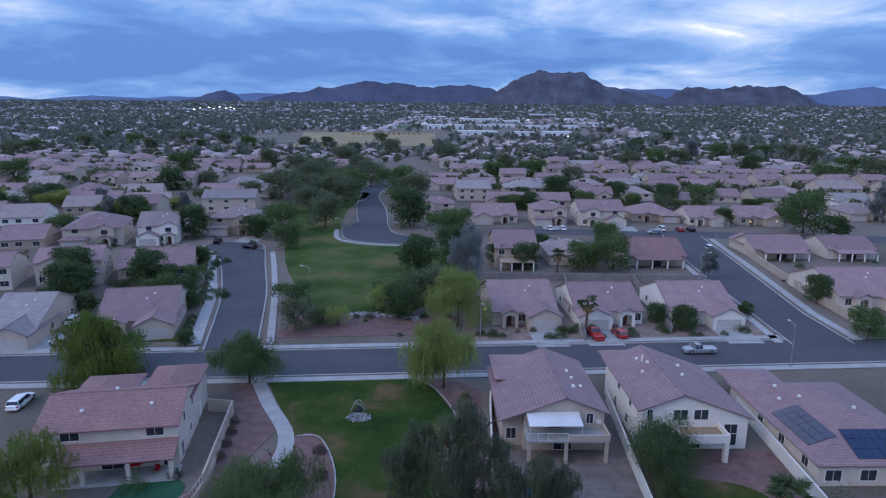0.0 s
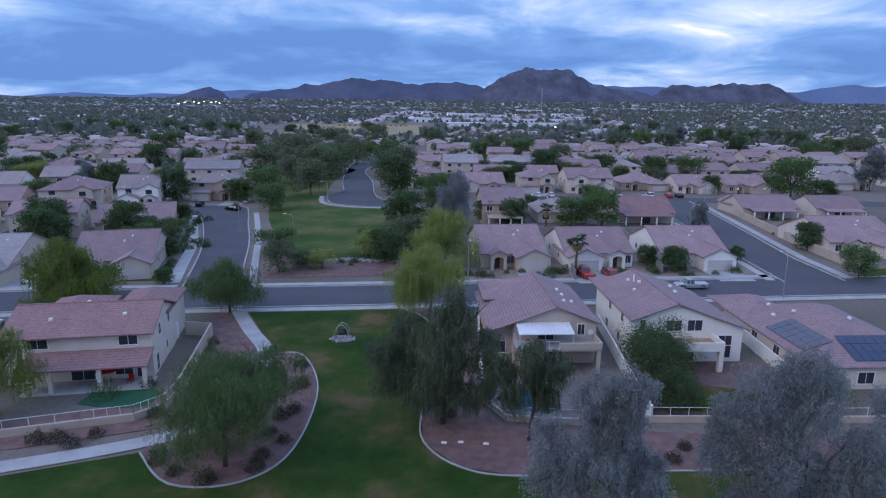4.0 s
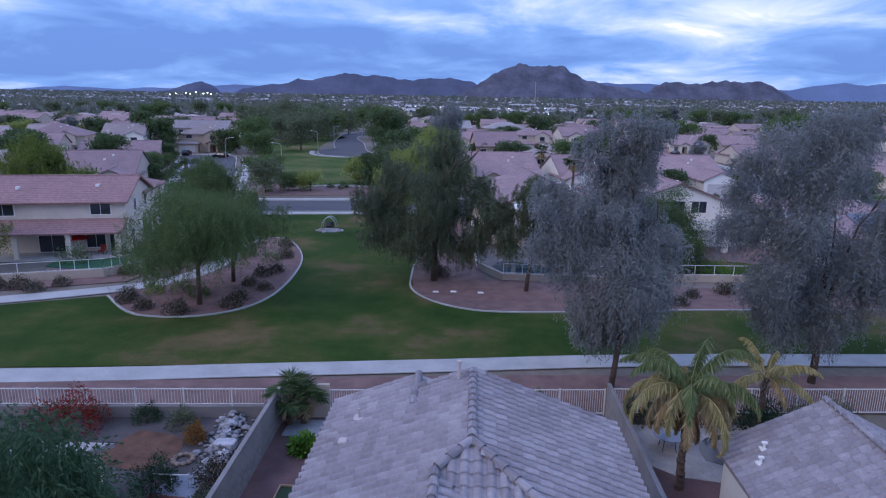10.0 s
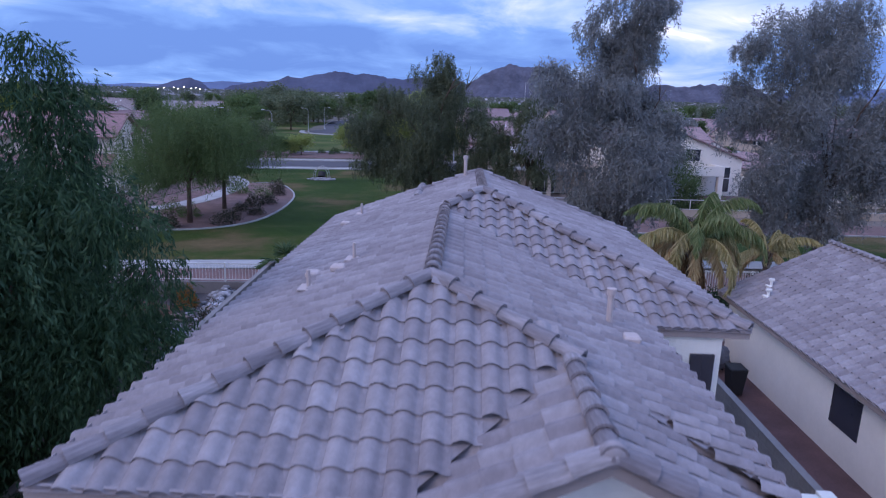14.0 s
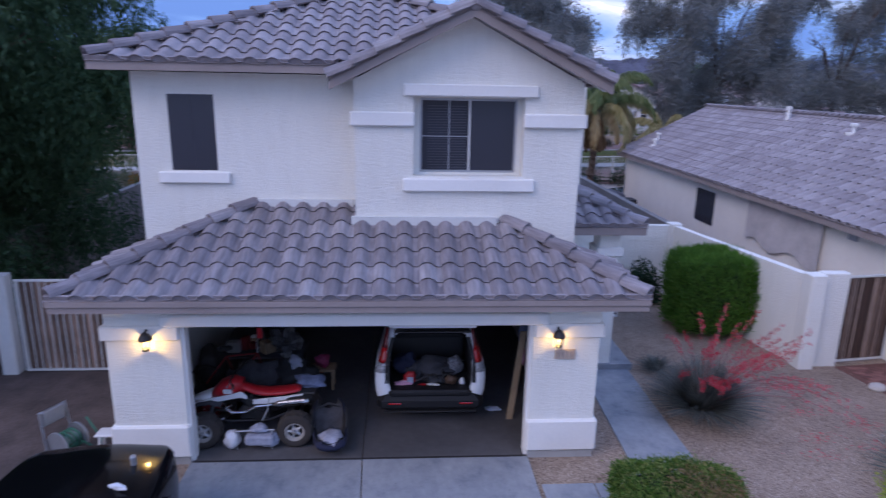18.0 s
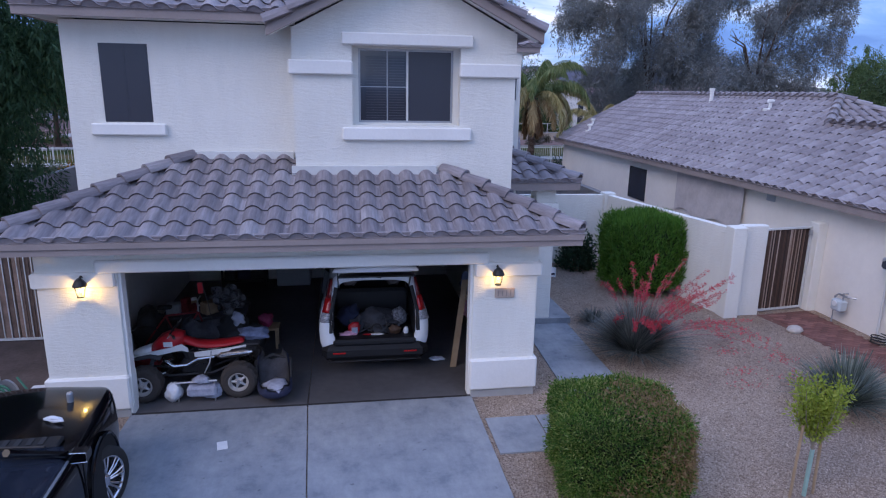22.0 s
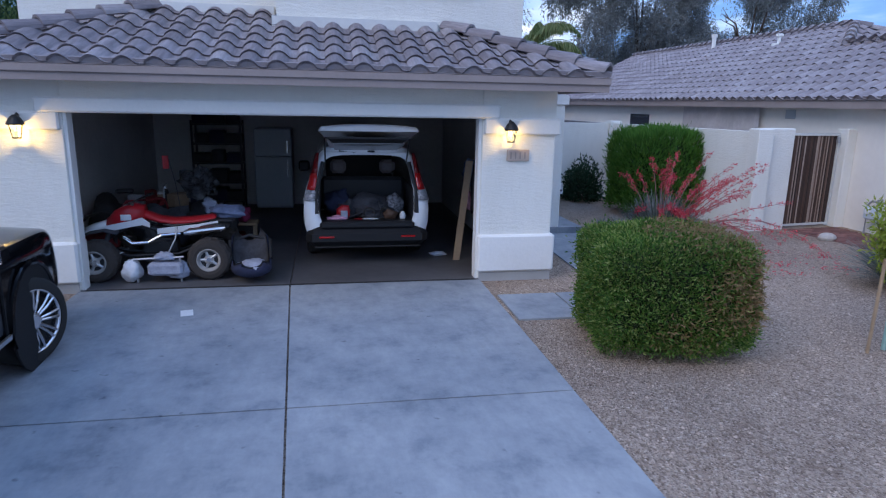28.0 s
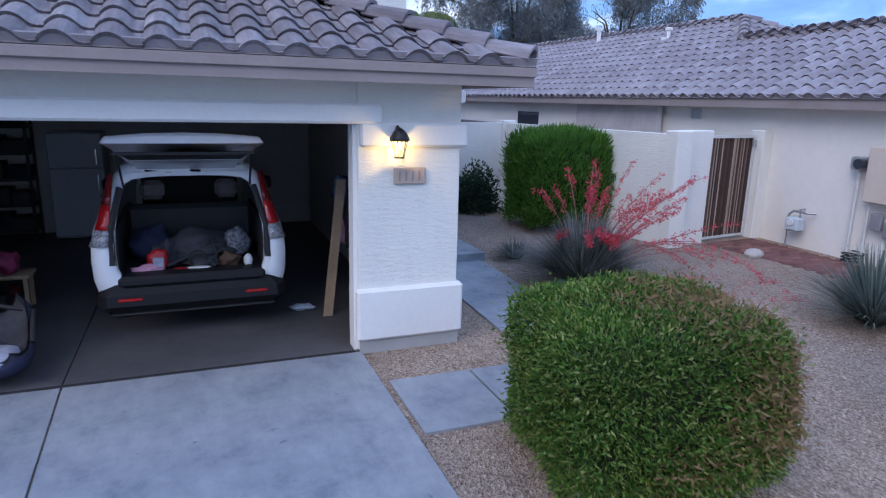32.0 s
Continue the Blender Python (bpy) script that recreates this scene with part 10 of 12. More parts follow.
def quad_bike():
    q = thing("quad_bike", "red and white sports quad bike with knobbly tyres in the garage", "quad bike", (-1.70, 0.82, 0.0))
    # nose along -x
    for x in (-0.68, 0.68):
        for y, s_ in ((-0.40, -1), (0.40, 1)):
            atv_wheel(q, x, y, 0.265, s_)
    for s_ in (-1, 1):
        part("frame_tube", Shape().tube([(-0.70, s_ * 0.12, 0.32), (-0.35, s_ * 0.14, 0.26), (0.25, s_ * 0.14, 0.28), (0.55, s_ * 0.12, 0.40), (0.80, s_ * 0.11, 0.66), (0.1, s_ * 0.10, 0.58), (-0.35, s_ * 0.10, 0.66), (-0.62, s_ * 0.10, 0.48)], 0.02), MAT["metal_black"], q)
    part("engine", Shape().rbox(-0.22, 0.22, -0.13, 0.13, 0.26, 0.48, 0.04).cyl((-0.05, 0, 0.44), (-0.12, 0, 0.62), 0.10), MAT["plastic_black"], q)
    part("engine_cover", Shape().cyl((0.08, -0.13, 0.36), (0.08, -0.165, 0.36), 0.085, n=16), MAT["metal_black"], q)
    for x, r_ in ((-0.68, 0.022), (0.68, 0.03)):
        part("axle", Shape().cyl((x, -0.38, 0.265), (x, 0.38, 0.265), r_), MAT["metal_black"], q)
    part("seat", Shape().loft([[(x, w, z0), (x, w, z1 - 0.04), (x, w * 0.6, z1), (x, -w * 0.6, z1), (x, -w, z1 - 0.04), (x, -w, z0)] for x, w, z0, z1 in ((-0.22, 0.07, 0.76, 0.86), (-0.12, 0.09, 0.73, 0.82), (0.03, 0.115, 0.69, 0.76), (0.2, 0.13, 0.67, 0.735), (0.45, 0.135, 0.685, 0.745), (0.66, 0.12, 0.72, 0.775), (0.72, 0.09, 0.735, 0.77))]), MAT["plastic_red"], q, "red saddle", True)
    part("tank_cover", Shape().loft([[(x, w, z0), (x, w * 1.05, z1 - 0.06), (x, w * 0.7, z1), (x, -w * 0.7, z1), (x, -w * 1.05, z1 - 0.06), (x, -w, z0)] for x, w, z0, z1 in ((-0.62, 0.10, 0.64, 0.74), (-0.50, 0.15, 0.62, 0.86), (-0.32, 0.155, 0.64, 0.93), (-0.16, 0.10, 0.68, 0.90))]), MAT["plastic_red"], q, "red tank shroud", True)
    part("decal", Shape().rbox(-0.43, -0.30, -0.168, -0.150, 0.73, 0.81, 0.008), MAT["plastic_white"], q, "white mark on the tank")
    part("nose", Shape().loft([[(x, w, z0), (x, w, z1 - 0.02), (x, w * 0.6, z1), (x, -w * 0.6, z1), (x, -w, z1 - 0.02), (x, -w, z0)] for x, w, z0, z1 in ((-0.96, 0.05, 0.56, 0.60), (-0.82, 0.11, 0.58, 0.66), (-0.62, 0.15, 0.60, 0.72))]), MAT["plastic_white"], q, "", True)
    for s_ in (-1, 1):
        part("side_panel", Shape().loft([[(x, s_ * 0.175, z0), (x, s_ * 0.18, z1), (x, s_ * 0.155, z1), (x, s_ * 0.15, z0)] for x, z0, z1 in ((-0.86, 0.56, 0.60), (-0.55, 0.60, 0.68), (-0.3, 0.65, 0.73), (-0.17, 0.67, 0.77), (-0.08, 0.64, 0.70))]), MAT["plastic_white"], q, "white flank panel")
        part("rear_panel", Shape().loft([[(x, s_ * 0.15, z0), (x, s_ * 0.15, z1), (x, s_ * 0.125, z1), (x, s_ * 0.125, z0)] for x, z0, z1 in ((0.0, 0.545, 0.615), (0.22, 0.55, 0.64), (0.48, 0.605, 0.665), (0.76, 0.675, 0.71))]), MAT["plastic_white"], q)
        part("front_fender", Shape().loft([[(x, s_ * 0.15, z), (x, s_ * 0.27, z - 0.02), (x, s_ * 0.27, z - 0.035), (x, s_ * 0.15, z - 0.025)] for x, z in ((-0.94, 0.55), (-0.8, 0.61), (-0.62, 0.64), (-0.46, 0.60))]), MAT["cloth_dark"], q)
        part("rear_fender", Shape().loft([[(x, s_ * 0.10, z), (x, s_ * 0.20, z - 0.02), (x, s_ * 0.20, z - 0.035), (x, s_ * 0.10, z - 0.025)] for x, z in ((0.42, 0.58), (0.55, 0.66), (0.74, 0.69), (0.90, 0.66))]), MAT["plastic_black"], q)
        part("a_arm", Shape().tube([(-0.45, s_ * 0.12, 0.30), (-0.68, s_ * 0.32, 0.27), (-0.84, s_ * 0.12, 0.32)], 0.014), MAT["steel"], q)
        part("shock", Shape().cyl((-0.66, s_ * 0.26, 0.30), (-0.58, s_ * 0.12, 0.60), 0.03), MAT["cloth_dark"], q)
    part("exhaust", Shape().tube([(-0.34, -0.10, 0.50), (-0.40, -0.19, 0.52), (-0.30, -0.21, 0.44), (-0.10, -0.21, 0.45), (0.06, -0.21, 0.54), (0.3, -0.2, 0.56)], [0.02, 0.022, 0.026, 0.026, 0.022, 0.02]), MAT["chrome"], q)
    part("silencer", Shape().tube([(0.34, -0.2, 0.56), (0.40, -0.2, 0.575), (0.80, -0.21, 0.62), (0.86, -0.21, 0.63)], [0.03, 0.05, 0.05, 0.03], 12), MAT["chrome"], q)
    part("heel_guard", Shape().tube([(0.26, -0.2, 0.66), (0.24, -0.26, 0.5), (0.16, -0.3, 0.34)], 0.010), MAT["steel"], q)
    part("handlebar", Shape().tube([(-0.22, -0.38, 0.98), (-0.32, -0.18, 0.94), (-0.32, 0.18, 0.94), (-0.22, 0.38, 0.98)], 0.013).cyl((-0.36, 0, 0.8), (-0.32, 0, 0.94), 0.025), MAT["metal_black"], q)
    for s_ in (-1, 1):
        part("grip", Shape().cyl((-0.22, s_ * 0.38, 0.98), (-0.18, s_ * 0.48, 0.99), 0.02), MAT["rubber"], q)
        part("lever", Shape().cyl((-0.29, s_ * 0.26, 0.96), (-0.29, s_ * 0.43, 0.97), 0.007), MAT["steel"], q)
    part("tail_rack", Shape().rbox(0.66, 0.96, -0.14, 0.14, 0.68, 0.72, 0.02), MAT["plastic_black"], q)
    part("flag_pole", Shape().tube([(0.22, 0.3, 0.72), (0.12, 0.5, 1.15), (0.02, 0.6, 1.50)], 0.005, 5), MAT["cloth_dark"], q)
    part("flag", Shape().box(-0.05, 0.03, 0.595, 0.605, 1.32, 1.50), MAT["plastic_red"], q)


quad_bike()
# a pale cart between the quad's wheels
tc_ = thing("toy_cart", "small grey frame cart under the quad", "cart", (-1.62, 0.30, 0.0))
part("cart_rail", Shape().tube([(-0.3, 0, 0.30), (0.3, 0.0, 0.32)], 0.014, 6), MAT["steel"], tc_)
part("cart_tray", Shape().rbox(-0.12, 0.3, -0.1, 0.14, 0.10, 0.26, 0.03), MAT["cloth_grey"], tc_)
for x in (-0.26, 0.26):
    part("cart_leg", Shape().cyl((x, 0, 0), (x, 0, 0.31), 0.014, n=6), MAT["steel"], tc_)
cs = thing("child_seat", "navy child car seat with pale blanket on the garage floor", "child seat", (-0.50, 0.36, 0.0), 8)
cs.scale = (1.08, 1.08, 1.08)
def bucket(scale, lift):
    """A rounded trough from foot to head: U-shaped rings that climb at both ends."""
    rows = []
    for y, w, z, up in ((-0.36, 0.13, 0.16, 0.10), (-0.30, 0.20, 0.09, 0.16), (-0.12, 0.235, 0.035, 0.20), (0.10, 0.245, 0.03, 0.25), (0.26, 0.245, 0.09, 0.33), (0.36, 0.225, 0.20, 0.34), (0.42, 0.16, 0.34, 0.24)):
        rows.append([(w * scale * math.sin(a), y * scale, z + lift + up * (1 - math.cos(a)) * 0.62) for a in (math.pi * (k - 6) / 11 for k in range(13))])
    return rows


out_, in_ = bucket(1.0, 0.0), bucket(0.88, 0.035)
part("shell", Shape().loft([a + b[::-1] for a, b in zip(out_, in_)]), MAT["navy"], cs, smooth=True)
part("seat_liner", Shape().loft([a + [(x, y, z - 0.012) for x, y, z in a[::-1]] for a in bucket(0.84, 0.055)]), MAT["cloth_dark"], cs, "dark padded liner", True)
part("handle", Shape().tube([(-0.23, 0.05, 0.22), (-0.24, 0.30, 0.40), (0.0, 0.40, 0.45), (0.24, 0.30, 0.40), (0.23, 0.05, 0.22)], 0.022), MAT["plastic_black"], cs)
part("blanket", crumple((0, -0.10, 0.13), (0.17, 0.2, 0.06), 0.5, 7.7), MAT["cloth_grey"], cs, smooth=True)
MAT["magenta"] = surf("magenta_nylon", (0.22, 0.02, 0.07), 0.7, var=0.35, big=7)
MAT["film"] = surf("crinkled_clear_film", (0.03, 0.03, 0.034), 0.16, var=0.5, big=9, fine=30, bumpy=0.9, bdist=0.03, spec=0.8)
CLUTTER = [("magenta_bag", "magenta bag lying on a wooden stool", "bag", (-0.82, 2.30, 0.40), (0.15, 0.12, 0.12), "magenta", 0.45), ("plastic_bag", "knotted white plastic bag on the garage floor", "bag", (-1.95, 0.34, 0.0), (0.12, 0.11, 0.15), "bag", 0.3), ("crumpled_cloth", "pale blue cloth heap beside the quad", "cloth", (-1.40, 0.36, 0.0), (0.14, 0.12, 0.12), "cloth_grey", 0.5), ("crumpled_cloth", "pale cloth draped over the small cart", "cloth", (-1.55, 0.34, 0.26), (0.13, 0.1, 0.06), "cloth_grey", 0.5), ("denim_jacket", "blue-grey jacket thrown over the quad's tail", "jacket", (-0.86, 0.95, 0.70), (0.24, 0.18, 0.09), "cloth_blue", 0.5), ("bagged_bundle", "bundle wrapped in crinkled clear plastic", "bag", (-1.38, 1.95, 0.78), (0.27, 0.22, 0.24), "film", 0.8), ("bundle_tie", "pale knotted cloth below the plastic bundle", "cloth", (-1.22, 1.75, 0.62), (0.12, 0.08, 0.12), "cloth_grey", 0.4), ("dark_sack", "dark sack against the side wall", "bag", (-2.75, 2.2, 0.0), (0.28, 0.25, 0.42), "plastic_black", 0.3), ("black_heap", "heap of dark bags behind the quad", "bags", (-1.9, 1.75, 0.0), (0.5, 0.3, 0.38), "cloth_dark", 0.4), ("black_heap", "heap of black bags on the garage floor", "bags", (-1.25, 1.85, 0.0), (0.42, 0.3, 0.38), "plastic_black", 0.4), ("blue_bundle", "blue clothes hanging by the side wall", "cloth", (2.74, 1.9, 0.95), (0.14, 0.10, 0.24), "cloth_blue", 0.5), ("pink_bag", "dusty pink bag among the garden tools", "bag", (2.68, 1.8, 0.62), (0.09, 0.08, 0.14), "cloth_pink", 0.4), ("black_coat", "black coat hanging by the side wall", "coat", (2.86, 1.75, 0.55), (0.16, 0.14, 0.42), "cloth_dark", 0.4), ("white_rag", "white rag on the garage floor", "cloth", (2.12, 1.35, 0.0), (0.13, 0.07, 0.035), "bag", 0.5), ("grey_bucket_rag", "grey rag in the garage corner", "cloth", (2.78, 1.05, 0.0), (0.10, 0.08, 0.11), "cloth_grey", 0.5), ("red_box_bag", "dark red bag beside the wall", "bag", (-2.5, 1.1, 0.0), (0.2, 0.16, 0.3), "red_dark", 0.35)]
MAT["cloth_blue"] = surf("blue_grey_cloth", (0.12, 0.15, 0.24), 0.9, var=0.35, big=7, fine=40, bumpy=0.4)
MAT["red_dark"] = surf("dark_red_cloth", (0.16, 0.012, 0.016), 0.8, var=0.3, big=7)
for k, (nm, lab, ct, at, r, mt, amt) in enumerate(CLUTTER):
    o = thing(nm, lab, ct, at)
    part("bulk", crumple((0, 0, 0), r, amt, 5.3 * k, 20, 14), MAT[mt], o, smooth=mt != "film")
bc = thing("bicycle", "dark bicycle standing behind the quad bike", "bicycle", (-2.25, 1.9, 0.0), 10)
for x in (-0.5, 0.5):
    part("wheel", Shape().tube([(x + 0.31 * math.cos(a), 0, 0.33 + 0.31 * math.sin(a)) for a in (k * math.pi / 14 for k in range(29))], 0.02, 6), MAT["rubber"], bc)
part("frame_tube", Shape().tube([(-0.5, 0, 0.33), (-0.15, 0, 0.8), (0.36, 0, 0.82), (0.5, 0, 0.33)], 0.018, 6).tube([(-0.15, 0, 0.8), (0.02, 0, 0.32), (0.36, 0, 0.82)], 0.018, 6), MAT["red_dark"], bc)
part("handlebar", Shape().tube([(0.40, -0.26, 1.02), (0.36, -0.1, 1.0), (0.36, 0.1, 1.0), (0.40, 0.26, 1.02)], 0.013, 6).cyl((0.36, 0, 0.8), (0.36, 0, 1.0), 0.014), MAT["steel"], bc)
part("saddle", Shape().rbox(-0.28, -0.04, -0.06, 0.06, 0.92, 0.98, 0.02), MAT["plastic_black"], bc)
MAT["fridge"] = surf("off_white_enamel", (0.42, 0.44, 0.46), 0.4, var=0.08)
fr = thing("refrigerator", "white two-door refrigerator against the back wall", "refrigerator", (-0.62, 6.2, 0.0))
part("cabinet", Shape().rbox(-0.38, 0.38, -0.3, 0.36, 0.02, 1.70, 0.02), MAT["fridge"], fr)
part("door", Shape().rbox(-0.38, 0.38, -0.36, -0.31, 0.06, 1.12, 0.015), MAT["fridge"], fr)
part("freezer_door", Shape().rbox(-0.38, 0.38, -0.36, -0.31, 1.14, 1.69, 0.015), MAT["fridge"], fr)
for z0, z1 in ((0.7, 1.05), (1.2, 1.45)):
    part("handle", Shape().rbox(0.28, 0.31, -0.41, -0.36, z0, z1, 0.008), MAT["chrome"], fr)
sh = thing("storage_shelf", "dark metal shelf rack loaded with boxes", "shelf", (-1.75, 6.15, 0.0))
for x in (-0.5, 0.46):
    for y in (-0.25, 0.2):
        part("upright", Shape().box(x, x + 0.04, y, y + 0.04, 0, 1.85), MAT["metal_black"], sh)
for k in range(5):
    z = 0.15 + 0.4 * k
    part("shelf_board", Shape().box(-0.5, 0.5, -0.25, 0.24, z, z + 0.03), MAT["metal_black"], sh)
    for j in range(3):
        w = 0.12 + 0.03 * ((j + k) % 3)
        bx = thing("storage_box", "dusty storage box on the shelf rack", "box", (-2.07 + 0.32 * j, 6.15, z + 0.03), group="shelf boxes")
        part("box_body", Shape().rbox(-w, w, -0.18, 0.18, 0.0, 0.2 + 0.06 * (j % 2), 0.01), (MAT["cloth_dark"], MAT["navy"], MAT["plastic_black"])[(j + k) % 3], bx)
sl = thing("wooden_stool", "low pale wooden stool in the garage", "stool", (-0.82, 2.30, 0.0))
part("seat", Shape().rbox(-0.22, 0.22, -0.17, 0.17, 0.36, 0.40, 0.01), MAT["wood_pale"], sl)
for x in (-0.19, 0.15):
    for y in (-0.14, 0.10):
        part("leg", Shape().box(x, x + 0.04, y, y + 0.04, 0, 0.36), MAT["wood_pale"], sl)
pl = thing("leaning_plank", "bare timber plank leaning by the door jamb", "plank", (2.36, 1.05, 0.0))
part("plank", Shape().add([(-0.05, 0, 0), (0.05, 0, 0), (0.05, 0.03, 0), (-0.05, 0.03, 0), (0.17, 0.25, 1.45), (0.27, 0.25, 1.45), (0.27, 0.28, 1.45), (0.17, 0.28, 1.45)], [(0, 3, 2, 1), (4, 5, 6, 7), (0, 1, 5, 4), (1, 2, 6, 5), (2, 3, 7, 6), (3, 0, 4, 7)]), MAT["wood_pale"], pl)
for k, (dx, mt) in enumerate(((0.0, "metal_black"), (0.08, "plastic_red"), (0.15, "steel"), (0.2, "wood_pale"))):
    rk = thing("garden_tool", "long-handled garden tool leaning in the corner", "tool", (2.72 + dx * 0.8, 1.0 + 0.12 * k, 0.0), group="garden tools")
    part("shaft", Shape().cyl((0, 0, 0.05), (0.18, 0.08, 1.35 - 0.1 * k), 0.016, n=7), MAT[mt], rk)
    part("tool_head", Shape().rbox(-0.08, 0.08, -0.03, 0.03, 0.0, 0.12, 0.01), MAT["steel"], rk)
hr = thing("hose_cart", "grey hose reel cart with green hose", "hose reel", (-4.3, 0.25, -0.03), 65)
part("cart_frame", Shape().tube([(-0.22, 0.1, 0.0), (-0.2, 0.2, 0.75), (0.2, 0.2, 0.75), (0.22, 0.1, 0.0)], 0.02).tube([(-0.22, 0.1, 0.0), (-0.22, -0.3, 0.02), (0.22, -0.3, 0.02), (0.22, 0.1, 0.0)], 0.018), MAT["steel"], hr)
part("tray", Shape().rbox(-0.18, 0.18, 0.16, 0.22, 0.52, 0.76, 0.02), MAT["steel"], hr)
part("drum", Shape().cyl((-0.18, -0.05, 0.28), (-0.15, -0.05, 0.28), 0.2, n=18).cyl((0.15, -0.05, 0.28), (0.18, -0.05, 0.28), 0.2, n=18).cyl((-0.15, -0.05, 0.28), (0.15, -0.05, 0.28), 0.07), MAT["steel"], hr)
part("hose", Shape().tube([(-0.13 + 0.26 * ((a / 60) % 1.0), -0.05 + 0.14 * math.cos(a * 0.42), 0.28 + 0.14 * math.sin(a * 0.42)) for a in range(90)], 0.018, 6), surf("green_hose", (0.03, 0.16, 0.10), 0.5), hr)
part("hose_end", Shape().tube([(0.1, -0.2, 0.25), (0.25, -0.3, 0.05), (0.5, -0.1, 0.03), (0.55, 0.25, 0.3)], 0.018, 6), surf("green_hose_end", (0.05, 0.2, 0.13), 0.5), hr)
ss = thing("step_stool", "small white plastic step stool by the pier", "stool", (-3.72, 0.35, -0.03))
part("step", Shape().rbox(-0.18, 0.18, -0.12, 0.12, 0.30, 0.34, 0.015), MAT["plastic_white"], ss)
for x in (-0.16, 0.12):
    for y in (-0.1, 0.07):
        part("leg", Shape().cyl((x + 0.02, y, 0), (x * 0.8 + 0.02, y * 0.8, 0.31), 0.022, n=7), MAT["plastic_white"], ss)

# odds and ends piled behind the quad
rs_ = random.Random(97)
ODDS = [("tin", "small dark tin among the garage clutter", "metal_black"), ("bottle", "plastic bottle among the garage clutter", "plastic_white"), ("tool_box", "dull red tool box among the garage clutter", "red_dark"), ("carton", "small brown carton among the garage clutter", "wood_pale"), ("grey_tub", "grey plastic tub among the garage clutter", "steel"), ("blue_tub", "dark blue tub among the garage clutter", "navy")]
for k in range(22):
    nm, lab, mt = ODDS[k % 6]
    w_, h_ = rs_.uniform(0.04, 0.13), rs_.uniform(0.10, 0.26)
    o = thing(nm, lab, "clutter", (rs_.uniform(-2.9, -0.9), rs_.uniform(2.3, 2.9), 0.0), rs_.uniform(0, 90))
    lift = 0.0 if k < 13 else 0.62
    o.location.z = lift
    if lift:
        o.location.x, o.location.y = -1.9 + (o.location.x + 1.9) * 0.55, 2.6 + (o.location.y - 2.6) * 0.75
    if nm in ("tin", "bottle"):
        part("can_body", Shape().tube([(0, 0, 0), (0, 0, 0.02), (0, 0, h_ * 0.8), (0, 0, h_)], [w_ * 0.6, w_ * 0.66, w_ * 0.66, w_ * 0.3], 12), MAT[mt], o)
    else:
        part("box_body", Shape().rbox(-w_, w_, -w_ * 0.8, w_ * 0.8, 0, h_, 0.015), MAT[mt], o)
bn = thing("work_bench", "dark cluttered bench behind the quad bike", "bench", (-1.9, 2.6, 0.0))
part("bench_top", Shape().rbox(-0.72, 0.72, -0.38, 0.38, 0.58, 0.62, 0.01), MAT["cloth_dark"], bn)
for x in (-0.68, 0.62):
    for y in (-0.34, 0.28):
        part("leg", Shape().box(x, x + 0.06, y, y + 0.06, 0, 0.58), MAT["cloth_dark"], bn)

# ---- back yards, fences, palms, shrubs, street things ----
def block_wall(name, label, p0, p1, h, single_from, single_to):
    """A wall of hollow blocks laid in courses, with recessed joints."""
    a, b = Vector((*p0, 0)), Vector((*p1, 0))
    d = (b - a).normalized()
    ln = (b - a).length
    nrm = Vector((-d.y, d.x, 0))
    core = Shape()
    strip(core, [p0, p1], 0.168, -0.05, h - 0.01)
    wall = setting(name, core, surf("mortar", (0.26, 0.235, 0.225), 0.95, var=0.15), label, "wall")
    bm_ = Shape().rbox(-0.195, 0.195, -0.09, 0.09, 0.0, 0.19, 0.006).mesh("block")
    bm_.materials.append(MAT["block"])
    base = np.array([v.co[:] for v in bm_.vertices])
    fcs = [p.vertices[:] for p in bm_.polygons]
    rest = Shape()
    rz = math.atan2(d.y, d.x)
    n = 0
    for c in range(int(h / 0.2)):
        for k in range(int(ln / 0.4)):
            s_ = 0.2 + 0.4 * k + (0.2 if c % 2 else 0.0)
            if s_ > ln - 0.2:
                continue
            p = a + d * s_ + Vector((0, 0, 0.2 * c))
            m = Matrix.LocRotScale(p, Euler((0, 0, rz)), None)
            if single_from <= s_ <= single_to and n < 180:
                ob = new("block", bm_)
                ob.parent = wall
                ob.matrix_basis = m
                n += 1
            else:
                rest.add([m @ Vector(v) for v in base], fcs)
    cap = Shape()
    strip(cap, [p0, p1], 0.192, h - 0.008, h + 0.045)
    part("coping", cap, MAT["block"], wall)
    if rest.v:
        tagged(part("block_run", rest, MAT["block"], wall), kind="stuff")


block_wall("block_wall_west", "grey block wall along the side yard", (-8.15, 2.0), (-8.75, 25.4), 1.8, 9.0, 22.0)
block_wall("block_wall_east", "grey block wall between the back yards", (7.75, 27.2), (7.75, 7.8), 1.8, 0.0, 12.0)


def picket_fence(label, p0, p1, base, h, step, mat, posts):
    a, b = Vector((*p0, 0)), Vector((*p1, 0))
    ln = (b - a).length
    d = (b - a).normalized()
    f = thing("rail_fence", label, "fence", (p0[0], p0[1], base), math.degrees(math.atan2(d.y, d.x)), "back fences")
    part("top_rail", Shape().box(0, ln, -0.02, 0.02, h - 0.05, h), mat, f)
    part("bottom_rail", Shape().box(0, ln, -0.02, 0.02, 0.10, 0.14), mat, f)
    for k in range(posts + 1):
        x = ln * k / posts
        part("post", Shape().rbox(x - 0.035, x + 0.035, -0.035, 0.035, 0, h + 0.03, 0.006), mat, f)
    for k in range(1, int(ln / step)):
        part("picket", Shape().box(k * step - 0.008, k * step + 0.008, -0.008, 0.008, 0.1, h - 0.03), mat, f)


